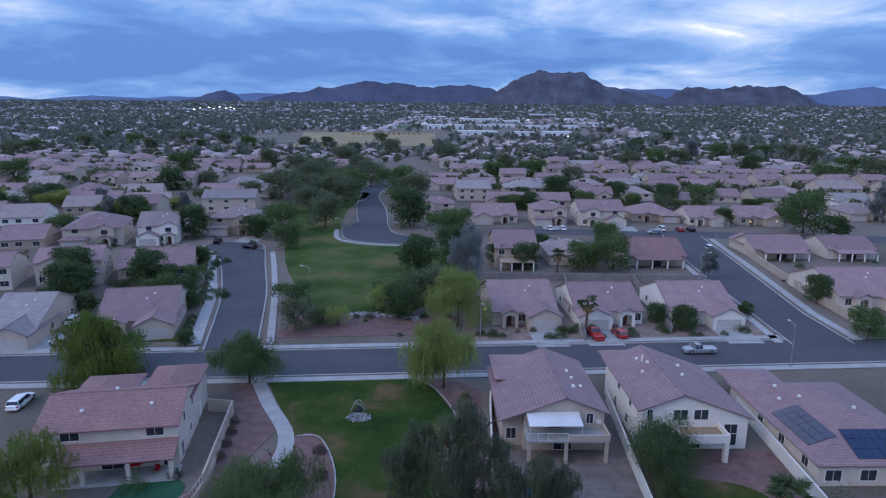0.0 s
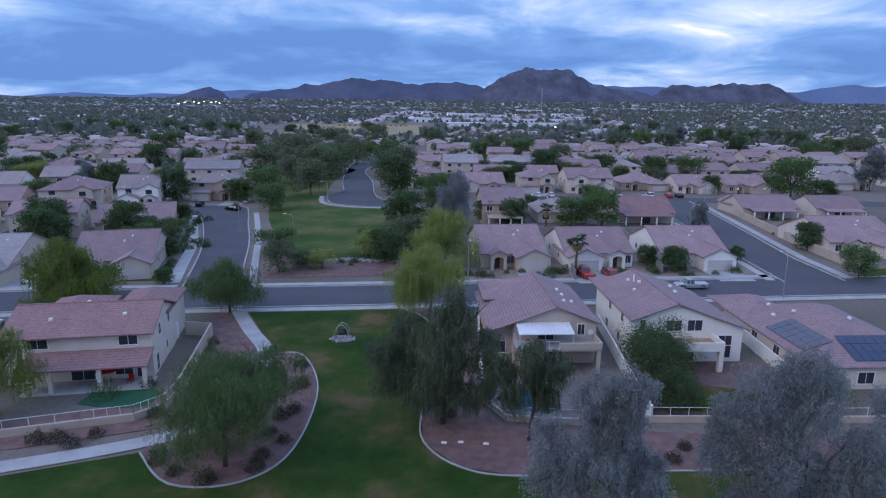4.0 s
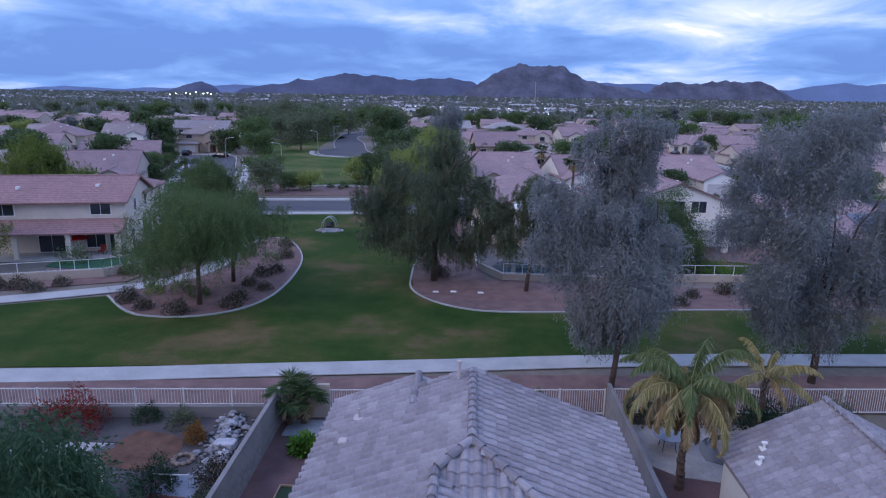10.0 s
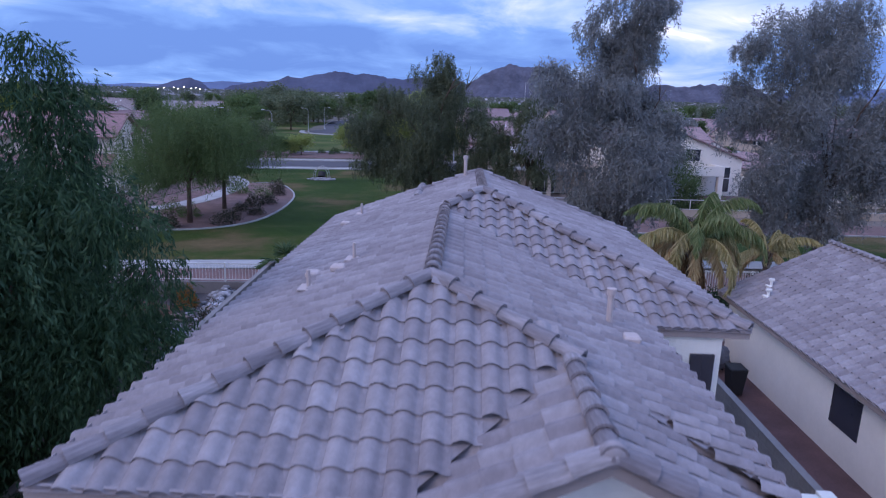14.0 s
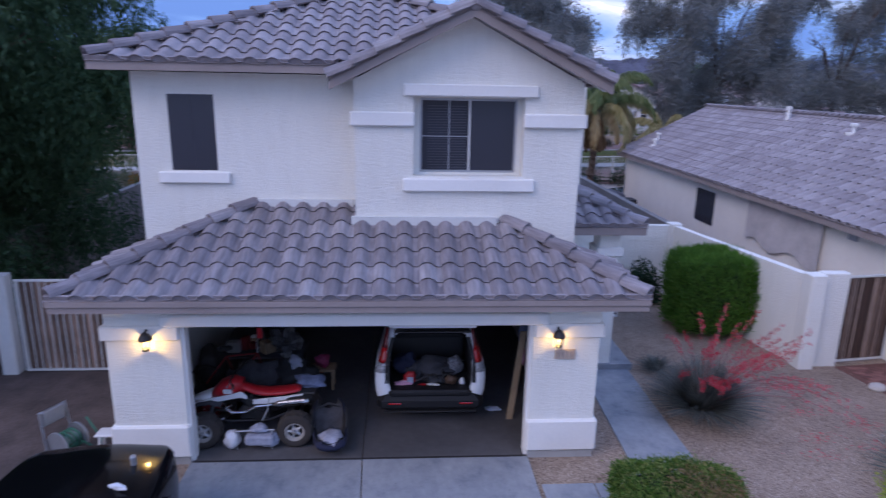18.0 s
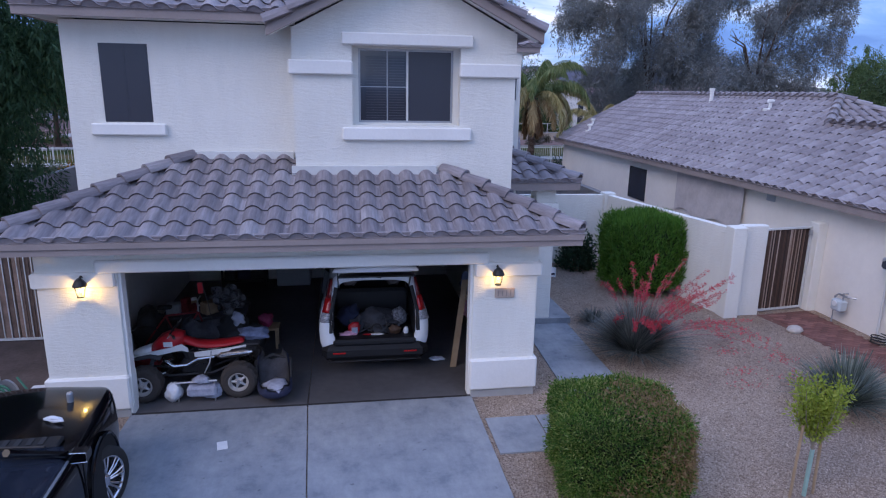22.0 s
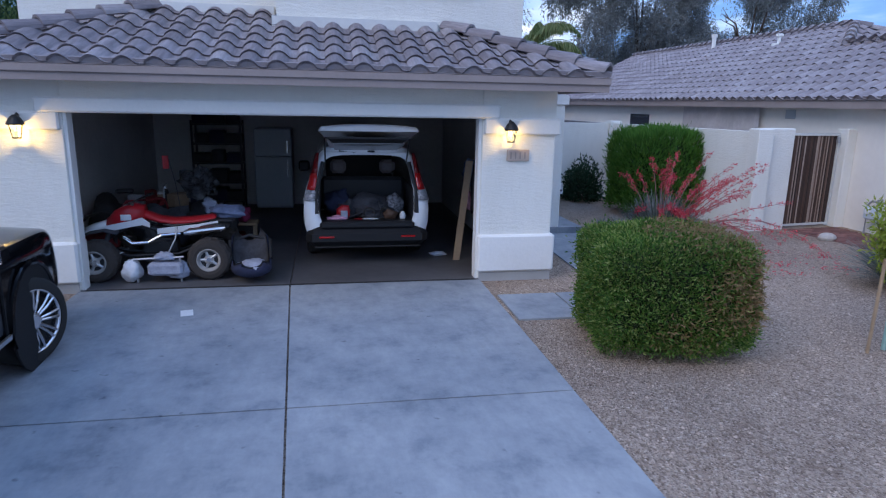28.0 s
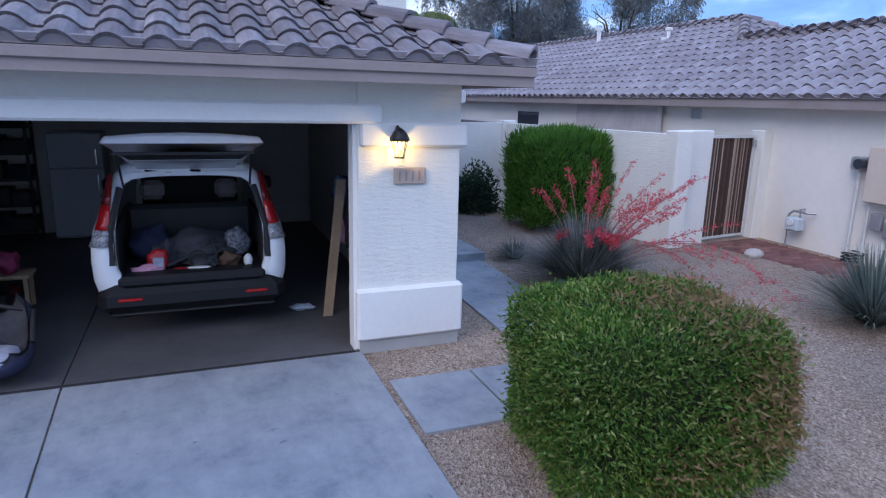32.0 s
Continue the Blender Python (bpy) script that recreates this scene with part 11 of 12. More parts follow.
picket_fence("white steel picket fence behind the house", (-6.4, 26.1), (7.6, 27.3), 0.0, 1.45, 0.12, MAT["metal_white"], 6)
picket_fence("white steel picket fence behind the palm yard", (7.9, 27.4), (30.0, 29.2), 0.0, 1.45, 0.13, MAT["metal_white"], 9)
picket_fence("thin white fence on the rear wall", (-28.0, 24.4), (-8.9, 25.9), 0.55, 0.95, 0.16, MAT["metal_white"], 8)
s = Shape()
strip(s, [(-28.0, 24.4), (-8.9, 25.9)], 0.18, -0.05, 0.56)
setting("rear_wall_low", s, MAT["block"], "low grey block wall at the yard's end", "wall")
s = Shape()
strip(s, [(-8.75, 25.9), (-6.4, 26.1)], 0.2, -0.05, 1.75)
setting("rear_wall_panel", s, MAT["tanwall"], "tan stucco wall panel in the rear fence", "wall")


def frond_line(at, a, el, bend, ln, n=11):
    """A rib that leaves at elevation el and bends over by the angle given."""
    p = np.array(at, float)
    out = [p.copy()]
    for k in range(n - 1):
        e = el - bend * ((k + 0.5) / (n - 1)) ** 1.25
        p = p + ln / (n - 1) * np.array([math.cos(a) * math.cos(e), math.sin(a) * math.cos(e), math.sin(e)])
        out.append(p.copy())
    return out


def feather_palm(label, at, trunk_h, trunk_r, ln, tiers, seed):
    """A palm with ringed trunk and arching feather fronds, tier by tier."""
    rng = np.random.default_rng(seed)
    t = thing("queen_palm", label, "palm", at)
    pts = [(0.03 * math.sin(k), 0.03 * math.cos(k), trunk_h * k / 16 - 0.05) for k in range(17)]
    part("trunk", Shape().tube(pts, [trunk_r * (1.2 - 0.3 * k / 16) * (1.10 if k % 2 else 0.94) for k in range(17)], 10), MAT["bark"], t)
    boots = Shape()
    for k in range(22):
        a, z = k * 2.4, trunk_h - 0.9 + 0.042 * k
        boots.tube([(trunk_r * 0.8 * math.cos(a), trunk_r * 0.8 * math.sin(a), z), (trunk_r * 1.9 * math.cos(a), trunk_r * 1.9 * math.sin(a), z + 0.3)], [0.05, 0.02], 5)
    part("trunk_collar", boots, MAT["bark_pale"], t)
    for name, n, mat, lo, hi, bend, sc in tiers:
        for i in range(n):
            a = 2 * math.pi * (i + rng.uniform(-0.3, 0.3)) / n + 0.4 * sc
            L = ln * sc * rng.uniform(0.88, 1.1)
            P = frond_line((0.1 * math.cos(a), 0.1 * math.sin(a), trunk_h - 0.05), a, rng.uniform(lo, hi), bend * rng.uniform(0.85, 1.15), L)
            f = part(name, Shape().tube([tuple(p) for p in P], [0.032 - 0.003 * k for k in range(11)], 5), LEAF[mat], t)
            m = 640
            q = np.sort(rng.uniform(0.14, 1.0, m))
            pos = np.stack([np.interp(q, np.linspace(0, 1, 11), [p[k] for p in P]) for k in range(3)], 1)
            tan = np.stack([np.interp(q, np.linspace(0.05, 0.95, 10), [P[j + 1][k] - P[j][k] for j in range(10)]) for k in range(3)], 1)
            tan /= np.linalg.norm(tan, axis=1, keepdims=True)
            sd = np.array([-math.sin(a), math.cos(a), 0.0])[None, :] * np.where(np.arange(m) % 2, 1.0, -1.0)[:, None]
            ax = sd * rng.uniform(0.1, 0.5, (m, 1)) + tan * 0.35 + np.array([0, 0, -1.0]) + rng.normal(size=(m, 3)) * 0.16
            leaf_part("frond_blade", pos, ax, 0.155 * ln * np.sin(np.pi * (0.14 + 0.76 * q)), 0.040, LEAF[mat], f, rng, fold=0.12)
    return t


def fan_palm(label, at, trunk_h, trunk_r, n, n_dry, ln, seed):
    """A palm with stiff stalks that end in round, slit fans."""
    rng = np.random.default_rng(seed)
    t = thing("fan_palm", label, "palm", at)
    pts = [(0.03 * k * 0.3, 0.02 * math.cos(k), trunk_h * k / 10 - 0.05) for k in range(11)]
    part("trunk", Shape().tube(pts, [trunk_r * (1.3 - 0.35 * k / 10) * (1.10 if k % 2 else 0.95) for k in range(11)], 10), MAT["bark"], t)
    top = pts[-1]
    for i in range(n + n_dry):
        dry = i >= n
        a = i * 2.39996 + rng.uniform(-0.2, 0.2)
        el = rng.uniform(-0.15, 1.35) if not dry else rng.uniform(-1.3, -0.7)
        P = frond_line(top, a, el, 0.5, ln * 0.55, 6)
        mat = LEAF["frond_dead"] if dry else LEAF["fan"]
        f = part("dry_frond" if dry else "frond", Shape().tube([tuple(p) for p in P], [0.016] * 6, 5), mat, t)
        d = (P[-1] - P[-2]) / np.linalg.norm(P[-1] - P[-2])
        sd = np.array([-math.sin(a), math.cos(a), 0.0])
        m = 46
        g = np.linspace(-2.0, 2.0, m)
        ax = d[None, :] * np.cos(g)[:, None] + sd[None, :] * np.sin(g)[:, None] + np.array([0, 0, -0.16]) + rng.normal(size=(m, 3)) * 0.05
        leaf_part("frond_blade", np.repeat(P[-1][None, :], m, 0), ax, ln * 0.52 * (1 - 0.10 * g * g / 4), 0.055 * ln, mat, f, rng, fold=0.2)
    return t


feather_palm("queen palm with green fronds above gold and brown drooping ones", (9.5, 21.0, -0.03), 4.4, 0.16, 3.9, (("frond", 8, "palm", 1.0, 1.5, 2.45, 0.95), ("frond", 8, "palm_gold", 0.5, 0.95, 2.6, 0.9), ("dry_frond", 9, "frond_dead", -0.1, 0.45, 2.2, 0.68), ("dry_frond", 3, "frond_brown", -1.3, -0.9, 0.3, 0.5)), 91)
feather_palm("smaller yellowing queen palm by the back fence", (15.0, 26.2, -0.03), 3.0, 0.13, 2.7, (("frond", 9, "palm_gold", 0.3, 1.3, 1.8, 1.0), ("dry_frond", 3, "frond_dead", -0.4, 0.2, 1.4, 0.7)), 92)
fan_palm("green fan palm in the corner by the block wall", (-8.25, 25.15, -0.03), 1.75, 0.13, 15, 2, 1.35, 93)
fan_palm("green fan palm in the corner by the block wall", (-7.55, 25.3, -0.03), 1.5, 0.12, 13, 2, 1.2, 97)
fan_palm("tall fan palm in front of a garage", (18.0, 109.5, -0.03), 6.5, 0.2, 18, 8, 2.0, 94)
fan_palm("fan palm in the white house's garden", (31.5, 57.0, -0.03), 2.6, 0.2, 20, 4, 2.4, 95)
fan_palm("fan palm beside the tan house", (17.0, 155.0, -0.03), 5.0, 0.2, 16, 6, 2.0, 96)

# flowering shrubs in the beds
FLOWER = [(-39.0, 45.8), (-37.3, 46.2), (-35.5, 45.4), (-34.4, 47.2), (-30.8, 51.3), (-27.0, 44.3), (-24.4, 41.8), (-21.3, 40.9), (-17.9, 43.0), (-18.0, 44.9), (-16.9, 47.6), (-18.6, 52.1), (-17.7, 53.3), (-18.6, 48.8), (-18.5, 59.2), (-20.0, 64.4), (-3.5, 59.1), (-3.3, 56.2), (-2.3, 53.8), (17.5, 46.9), (19.2, 49.1), (22.6, 50.6), (24.4, 48.7), (-26.5, 43.2)]
proto = None
for k, (x, y) in enumerate(FLOWER):
    if proto is None:
        proto = small_shrub((x, y, 0.03), 0.85, 1.0, LEAF["shrub"], 1300, 0.13, 101, "flowering_shrub", "rounded shrub with pale pink-brown flower heads", "flowering shrubs")
    else:
        sc = 0.8 + 0.35 * ((k * 37) % 10) / 10
        c = copy_thing(proto, Matrix.Identity(4))
        c.matrix_basis = pose(x, y, 0.03, 0, 0, k * 47) @ Matrix.Diagonal((sc, sc, sc * 0.95, 1))
GREENS = [(-25.5, 45.8, 0.8, "verde"), (-23.4, 46.6, 1.0, "mesquite"), (-21.5, 45.4, 0.9, "mesquite"), (-19.5, 57.5, 1.1, "mesquite"), (-22.5, 59.5, 1.2, "mesquite"), (-15.3, 25.0, 0.7, "dark"), (-13.4, 24.6, 0.75, "willow"), (11.0, 26.4, 0.9, "dark"), (13.0, 26.6, 0.8, "dark"), (17.5, 27.2, 1.0, "willow"), (19.5, 27.6, 1.1, "willow"), (0.5, 28.3, 0.5, "mesquite"), (2.5, 28.5, 0.5, "mesquite"), (4.4, 28.6, 0.5, "mesquite"), (-5.8, 23.0, 0.55, "verde"), (-32.5, 68.0, 0.8, "shrub"), (-33.2, 70.5, 0.8, "shrub"), (-32.0, 65.0, 0.8, "shrub"), (-31.5, 62.0, 0.8, "shrub"), (-2.5, 78.0, 0.8, "shrub"), (-2.8, 75.0, 0.8, "shrub"), (-3.0, 81.0, 0.8, "mesquite"), (-38.0, 54.9, 1.6, "mesquite"), (-34.8, 57.6, 0.9, "dark"), (37.8, 58.3, 2.5, "garden"), (24.0, 56.4, 1.4, "bright"), (-9.6, 18.0, 0.7, "willow")]
for k, (x, y, r, lf) in enumerate(GREENS):
    small_shrub((x, y, 0.0), r, r * 1.15, LEAF[lf], 750, 0.13 if r < 1.2 else 0.18, 120 + k, "garden_shrub", "leafy green shrub in the gravel", "garden shrubs")
small_shrub((-18.6, 24.0, 0.0), 1.9, 1.7, LEAF["bougain"], 2600, 0.13, 160, "bougainvillea", "sprawling bougainvillea with crimson bracts")
small_shrub((-12.1, 23.2, 0.0), 0.5, 0.95, LEAF["rust"], 1500, 0.09, 162, "rusty_shrub", "rust-orange dry shrub in a stone-edged pot")

# rock pile and beds of the yard next door
sheet("next_yard_gravel", [(-40, 14), (-8.7, 14), (-8.8, 25.8), (-40, 23.5)], -0.02, surf("grey_pea_gravel", (0.085, 0.074, 0.074), 0.95, var=0.4, big=0.5, fine=18, bumpy=0.5), "grey gravel yard with rocks", "gravel")
sheet("dry_bed", curve_pts([(-16.2, 21.4), (-13.6, 20.6), (-12.5, 21.8), (-12.9, 23.4), (-15.2, 24.0)], 4), -0.005, surf("straw_mulch", (0.125, 0.062, 0.040), 0.95, var=0.4, big=1.5, fine=20, bumpy=0.6), "patch of dry orange-brown straw", "planting bed")
rg = np.random.default_rng(170)
rocks = Shape()
for k in range(330):
    y = float(rg.uniform(19.9, 25.7))
    x = -10.35 - 0.17 * (y - 21.0) + float(rg.normal(0, 0.42))
    r = float(rg.uniform(0.04, 0.13)) * (1.5 if k % 9 == 0 else 1.0)
    b = Shape().ball((x, y, r * 0.4 + max(0, 0.32 - abs(x + 10.4 + 0.17 * (y - 21)) * 0.5)), (r * float(rg.uniform(0.8, 1.6)), r * float(rg.uniform(0.8, 1.3)), r * 0.65), 7, 4)
    rocks.add(b.v, b.f)
tagged(part("rock_pile", rocks, MAT["rock"], None), "heap of grey and white river rocks along the wall", "rocks", "", "stuff")
for k in range(11):
    a = k * 0.57
    o = thing("border_stone", "brown rounded stone of a ring border", "stone", (-11.95 + 0.42 * math.cos(a), 21.55 + 0.42 * math.sin(a), 0.0), group="ring stones")
    part("stone", Shape().ball((0, 0, 0.06), (0.14, 0.11, 0.09), 8, 5), surf("brown_cobble", (0.24, 0.185, 0.15), 0.9, var=0.3, random=0.3) if k == 0 else bpy.data.materials["brown_cobble"], o)
MAT["pale_slab"] = surf("bluish_pale_stone", (0.44, 0.44, 0.47), 0.85, var=0.25, big=2, fine=12)
MAT["cloth_cover"] = surf("grey_cover_fabric", (0.13, 0.14, 0.17), 0.8, var=0.3, big=4, fine=30)
# palm yard: pool, table, umbrella, bins
sheet("palm_yard_paving", [(8.1, 24.2), (8.7, 22.8), (9.8, 21.9), (11.4, 21.6), (15, 21.8), (15, 26.8), (8.1, 26.4)], -0.012, surf("worn_patio_paving", (0.36, 0.31, 0.275), 0.85, var=0.3, big=0.8, fine=8), "pale paved yard round the small pool", "patio")
sheet("small_pool", curve_pts([(11.45, 23.3), (11.5, 24.4), (12.1, 25.3), (13.1, 25.75), (14.2, 25.7), (15.4, 24.9), (15.2, 22.9), (13.0, 22.4)], 4), 0.01, MAT["pool_dark"], "dark small swimming pool", "pool")
tb = thing("patio_table", "round glass patio table on the paving", "table", (9.96, 24.2, -0.01))
part("tabletop", Shape().cyl((0, 0, 0.71), (0, 0, 0.73), 0.68, n=28), MAT["glass_table"], tb)
for k in range(4):
    a = math.pi / 4 + k * math.pi / 2
    part("leg", Shape().cyl((0.45 * math.cos(a), 0.45 * math.sin(a), 0), (0.3 * math.cos(a), 0.3 * math.sin(a), 0.71), 0.02, n=6), MAT["metal_black"], tb)
um = thing("closed_umbrella", "closed pale garden umbrella", "umbrella", (10.0, 24.9, -0.01))
part("pole", Shape().cyl((0, 0, 0), (0, 0, 2.2), 0.022), MAT["metal_white"], um)
part("folded_canopy", Shape().tube([(0, 0, 2.3), (0, 0, 2.0), (0, 0, 1.2)], [0.02, 0.07, 0.12], 8), MAT["cloth_grey"], um)
for x, y in ((9.7, 16.4),):
    o = thing("wheeled_bin", "dark wheeled rubbish bin in the side yard", "bin", (x, y, -0.03), group="bins")
    part("bin_body", Shape().loft([[(-a, -b, z), (a, -b, z), (a, b, z), (-a, b, z)] for a, b, z in ((0.2, 0.22, 0.06), (0.27, 0.3, 0.95))]), MAT["plastic_black"], o)
    part("lid", Shape().rbox(-0.29, 0.29, -0.32, 0.34, 0.95, 1.02, 0.03), MAT["plastic_black"], o)
    for sx in (-0.2, 0.2):
        part("wheel", Shape().cyl((sx - 0.03, 0.24, 0.08), (sx + 0.03, 0.24, 0.08), 0.09, n=12), MAT["rubber"], o)
gc = thing("covered_grill", "barbecue under a grey fabric cover", "grill", (9.75, 18.5, -0.03))
part("cover", crumple((0, 0, 0), (0.62, 0.45, 0.52), 0.25, 4.4), MAT["cloth_cover"], gc)
for x in (-0.4, 0.4):
    part("castor", Shape().cyl((x, -0.05, 0.03), (x, 0.05, 0.03), 0.03, n=8), MAT["rubber"], gc)
for k, (x, y, w_, d_) in enumerate(((-10.45, 22.6, 1.0, 0.6), (-10.2, 21.7, 0.5, 0.4), (-10.75, 23.6, 0.45, 0.3), (-10.9, 24.5, 0.4, 0.32))):
    o = thing("flat_rock", "broad pale flat rock on the rock heap", "rock", (x, y, 0.30), k * 35, "flat rocks")
    part("stone", Shape().rbox(-w_ / 2, w_ / 2, -d_ / 2, d_ / 2, -0.25, 0.12, 0.05, 0.12), MAT["pale_slab"], o)
sf = thing("low_rail", "low white steel rail beside the small paved corner", "rail", (-11.5, 19.5, 0.0))
part("top_bar", Shape().cyl((-0.75, 0, 0.6), (0.75, 0.05, 0.58), 0.03), MAT["metal_white"], sf)
for x in (-0.72, 0.0, 0.72):
    part("leg", Shape().cyl((x, 0.02, -0.02), (x, 0.02, 0.59), 0.025, n=7), MAT["metal_white"], sf)
sheet("paved_corner", [(-12.1, 18.95), (-10.3, 18.8), (-10.4, 20.4), (-11.75, 20.35)], 0.06, surf("blue_grey_paving", (0.26, 0.27, 0.31), 0.8, var=0.3, big=1.5, fine=10), "blue-grey paved corner of the yard next door", "patio", 0.1)
for k in range(9):
    o = thing("edging_brick", "red brick set along the paved corner", "brick", (-12.05 + 0.21 * k, 18.82 - 0.02 * k, 0.0), 0, "edging bricks")
    part("brick", Shape().rbox(-0.095, 0.095, -0.05, 0.05, -0.03, 0.13, 0.01), surf("worn_red_brick", (0.20, 0.085, 0.07), 0.9, var=0.3, random=0.25) if k == 0 else bpy.data.materials["worn_red_brick"], o)
small_shrub((-9.7, 19.9, 0.0), 0.95, 1.3, LEAF["shrub"], 1500, 0.12, 163, "twiggy_shrub", "twiggy brown-pink shrub against the block wall")
small_shrub((-12.1, 19.4, 0.0), 1.0, 1.3, LEAF["dark"], 1800, 0.12, 164, "dark_shrub", "dark leafy shrub in the yard next door")
small_shrub((-9.4, 15.6, 0.0), 1.1, 1.5, LEAF["garden"], 2200, 0.12, 165, "dark_shrub", "dense green shrub against the block wall")
small_shrub((15.2, 26.4, 0.0), 1.2, 1.6, LEAF["dark"], 2200, 0.14, 166, "dark_shrub", "dark shrub by the picket fence")
small_shrub((9.4, 27.0, 0.0), 0.9, 1.5, LEAF["dark"], 1600, 0.13, 167, "dark_shrub", "dark shrub behind the palm")
sheet("palm_pad", [(-8.3, 24.0), (-6.6, 24.1), (-6.6, 25.7), (-8.3, 25.6)], -0.01, MAT["concrete"], "pale concrete pad under the fan palms", "patio")
small_shrub((-6.8, 22.7, -0.03), 0.55, 0.75, LEAF["bright"], 700, 0.30, 168, "strappy_clump", "bright green strappy clump by the house wall")
pb_ = thing("planter_box", "wooden planter box with dark soil", "planter", (-6.3, 18.6, -0.03))
for x0, x1, y0, y1 in ((-0.7, 0.7, -1.0, -0.95), (-0.7, 0.7, 0.95, 1.0), (-0.7, -0.65, -0.95, 0.95), (0.65, 0.7, -0.95, 0.95)):
    part("plank", Shape().box(x0, x1, y0, y1, 0, 0.35), MAT["wood_pale"], pb_)
part("soil", Shape().box(-0.65, 0.65, -0.95, 0.95, 0.0, 0.26), LEAF["dark"], pb_, "dark green ground cover")
# lean-to roof in the side yard
lt = thing("lean_to", "ribbed grey metal shed roof beside the house", "shed", (-5.75, 13.4, -0.03))
MAT["ribbed"] = surf("weathered_grey_sheet", (0.21, 0.22, 0.24), 0.65, var=0.2)
for k in range(12):
    x = -0.66 + 0.11 * k
    z = 2.12 + 0.16 * (x + 0.66)
    part("roof_rib", Shape().add([(x, -1.7, z), (x + 0.055, -1.7, z + 0.03), (x + 0.11, -1.7, z + 0.0176), (x, 1.7, z), (x + 0.055, 1.7, z + 0.03), (x + 0.11, 1.7, z + 0.0176)], [(0, 1, 4, 3), (1, 2, 5, 4)]), MAT["ribbed"], lt)
for b_ in ((-0.62, 0.62, -1.62, -1.58), (-0.62, 0.62, 1.58, 1.62), (-0.62, -0.58, -1.58, 1.58), (0.58, 0.62, -1.58, 1.58)):
    part("side_panel", Shape().box(*b_, 0, 2.10), MAT["ribbed"], lt)
# wire arbour on cobbles in the lawn
ga_ = thing("garden_arbour", "small grey wire arbour on a ring of cobbles in the lawn", "arbour", (-17.6, 75.3, 0.0))
for y in (-0.6, 0.6):
    part("hoop", Shape().tube([(-0.95 * math.cos(a), y, 1.45 * math.sin(a) + 0.02) for a in (math.pi * k / 12 for k in range(13))], 0.03, 6), MAT["steel"], ga_)
for k in range(1, 12):
    a = math.pi * k / 12
    part("tie_bar", Shape().cyl((-0.95 * math.cos(a), -0.6, 1.45 * math.sin(a)), (-0.95 * math.cos(a), 0.6, 1.45 * math.sin(a)), 0.02, n=6), MAT["steel"], ga_)
part("drum", Shape().cyl((0, -0.1, 0.05), (0, 0.3, 0.6), 0.5, n=16), MAT["plastic_black"], ga_)
cob = Shape()
for k in range(150):
    a, r = float(rg.uniform(0, 6.28)), math.sqrt(float(rg.uniform(0, 1))) * 1.7
    b = Shape().ball((-17.2 + r * math.cos(a), 73.6 + r * 0.8 * math.sin(a), 0.06), (0.16, 0.13, 0.09), 6, 4)
    cob.add(b.v, b.f)
tagged(part("cobbles", cob, MAT["rock"], None), "pale cobbles round the arbour", "cobbles", "", "stuff")
cob = Shape()
for k in range(260):
    x = float(rg.uniform(-31, -14))
    b = Shape().ball((x, 117.0 + 0.02 * (x + 22) ** 2 * -1 + float(rg.normal(0, 0.7)), 0.06), (0.3, 0.25, 0.16), 6, 4)
    cob.add(b.v, b.f)
tagged(part("cobble_swale", cob, MAT["rock"], None), "grey cobble swale between lawn and street bed", "cobbles", "", "stuff")
for k, (x, y) in enumerate(((-0.9, 48.6), (1.4, 48.5), (-2.4, 48.4))):
    o = thing("valve_cover", "small pale valve cover in the bed", "cover", (x, y, 0.03), group="valve covers")
    part("lid", Shape().rbox(-0.25, 0.25, -0.18, 0.18, 0.0, 0.06, 0.01), MAT["plastic_white"], o)

# vehicles in the streets
car("pickup_truck", "silver pickup truck driving on the cross street", (36.5, 102.6, 0), 98, MAT["paint_silver"], 5.6, 1.95, 1.8, 1.1, "pickup", 0.4, 6, False, "street vehicles")
car("parked_truck", "red pickup parked on a drive", (19.6, 108.6, 0), 10, MAT["paint_red"], 5.5, 1.95, 1.8, 1.1, "pickup", 0.4, 6, False, "street vehicles")
car("parked_car", "red car parked on a drive", (24.2, 109.6, 0), 12, MAT["paint_red"], 4.4, 1.8, 1.5, 0.95, "car", 0.33, 6, False, "street vehicles")
for x, y, rz, pt, lab in ((65.2, 186.8, 175, "paint_white", "white van parked at the kerb"), (20.1, 214.7, 5, "paint_white", "white car parked on the street"), (24.6, 215.3, 5, "paint_white", "white car parked on the street"), (58.9, 218.5, 5, "paint_white", "white van by the corner"), (55.0, 211.9, 95, "paint_silver", "grey pickup by the corner"), (65.2, 218.3, 5, "paint_red", "red car parked on a drive"), (69.0, 218.8, 5, "paint_black", "dark car parked on a drive"), (-83.8, 180.2, 10, "paint_black", "dark car parked in the cul-de-sac"), (-71.2, 173.6, 70, "paint_black", "dark car parked in the cul-de-sac"), (-64.9, 72.8, 10, "paint_white", "white car parked beside the two-storey house"), (-74.2, 94.8, 80, "paint_white", "white car parked on a drive"), (-79.9, 106.4, 10, "paint_white", "pale car parked beside a house"), (88.0, 112.0, 100, "paint_white", "white car parked at the kerb")):
    car("parked_car", lab, (x, y, 0), rz, MAT[pt], 4.8, 1.85, 1.75 if "van" in lab else 1.5, 1.0, "car", 0.34, 6, False, "street vehicles")


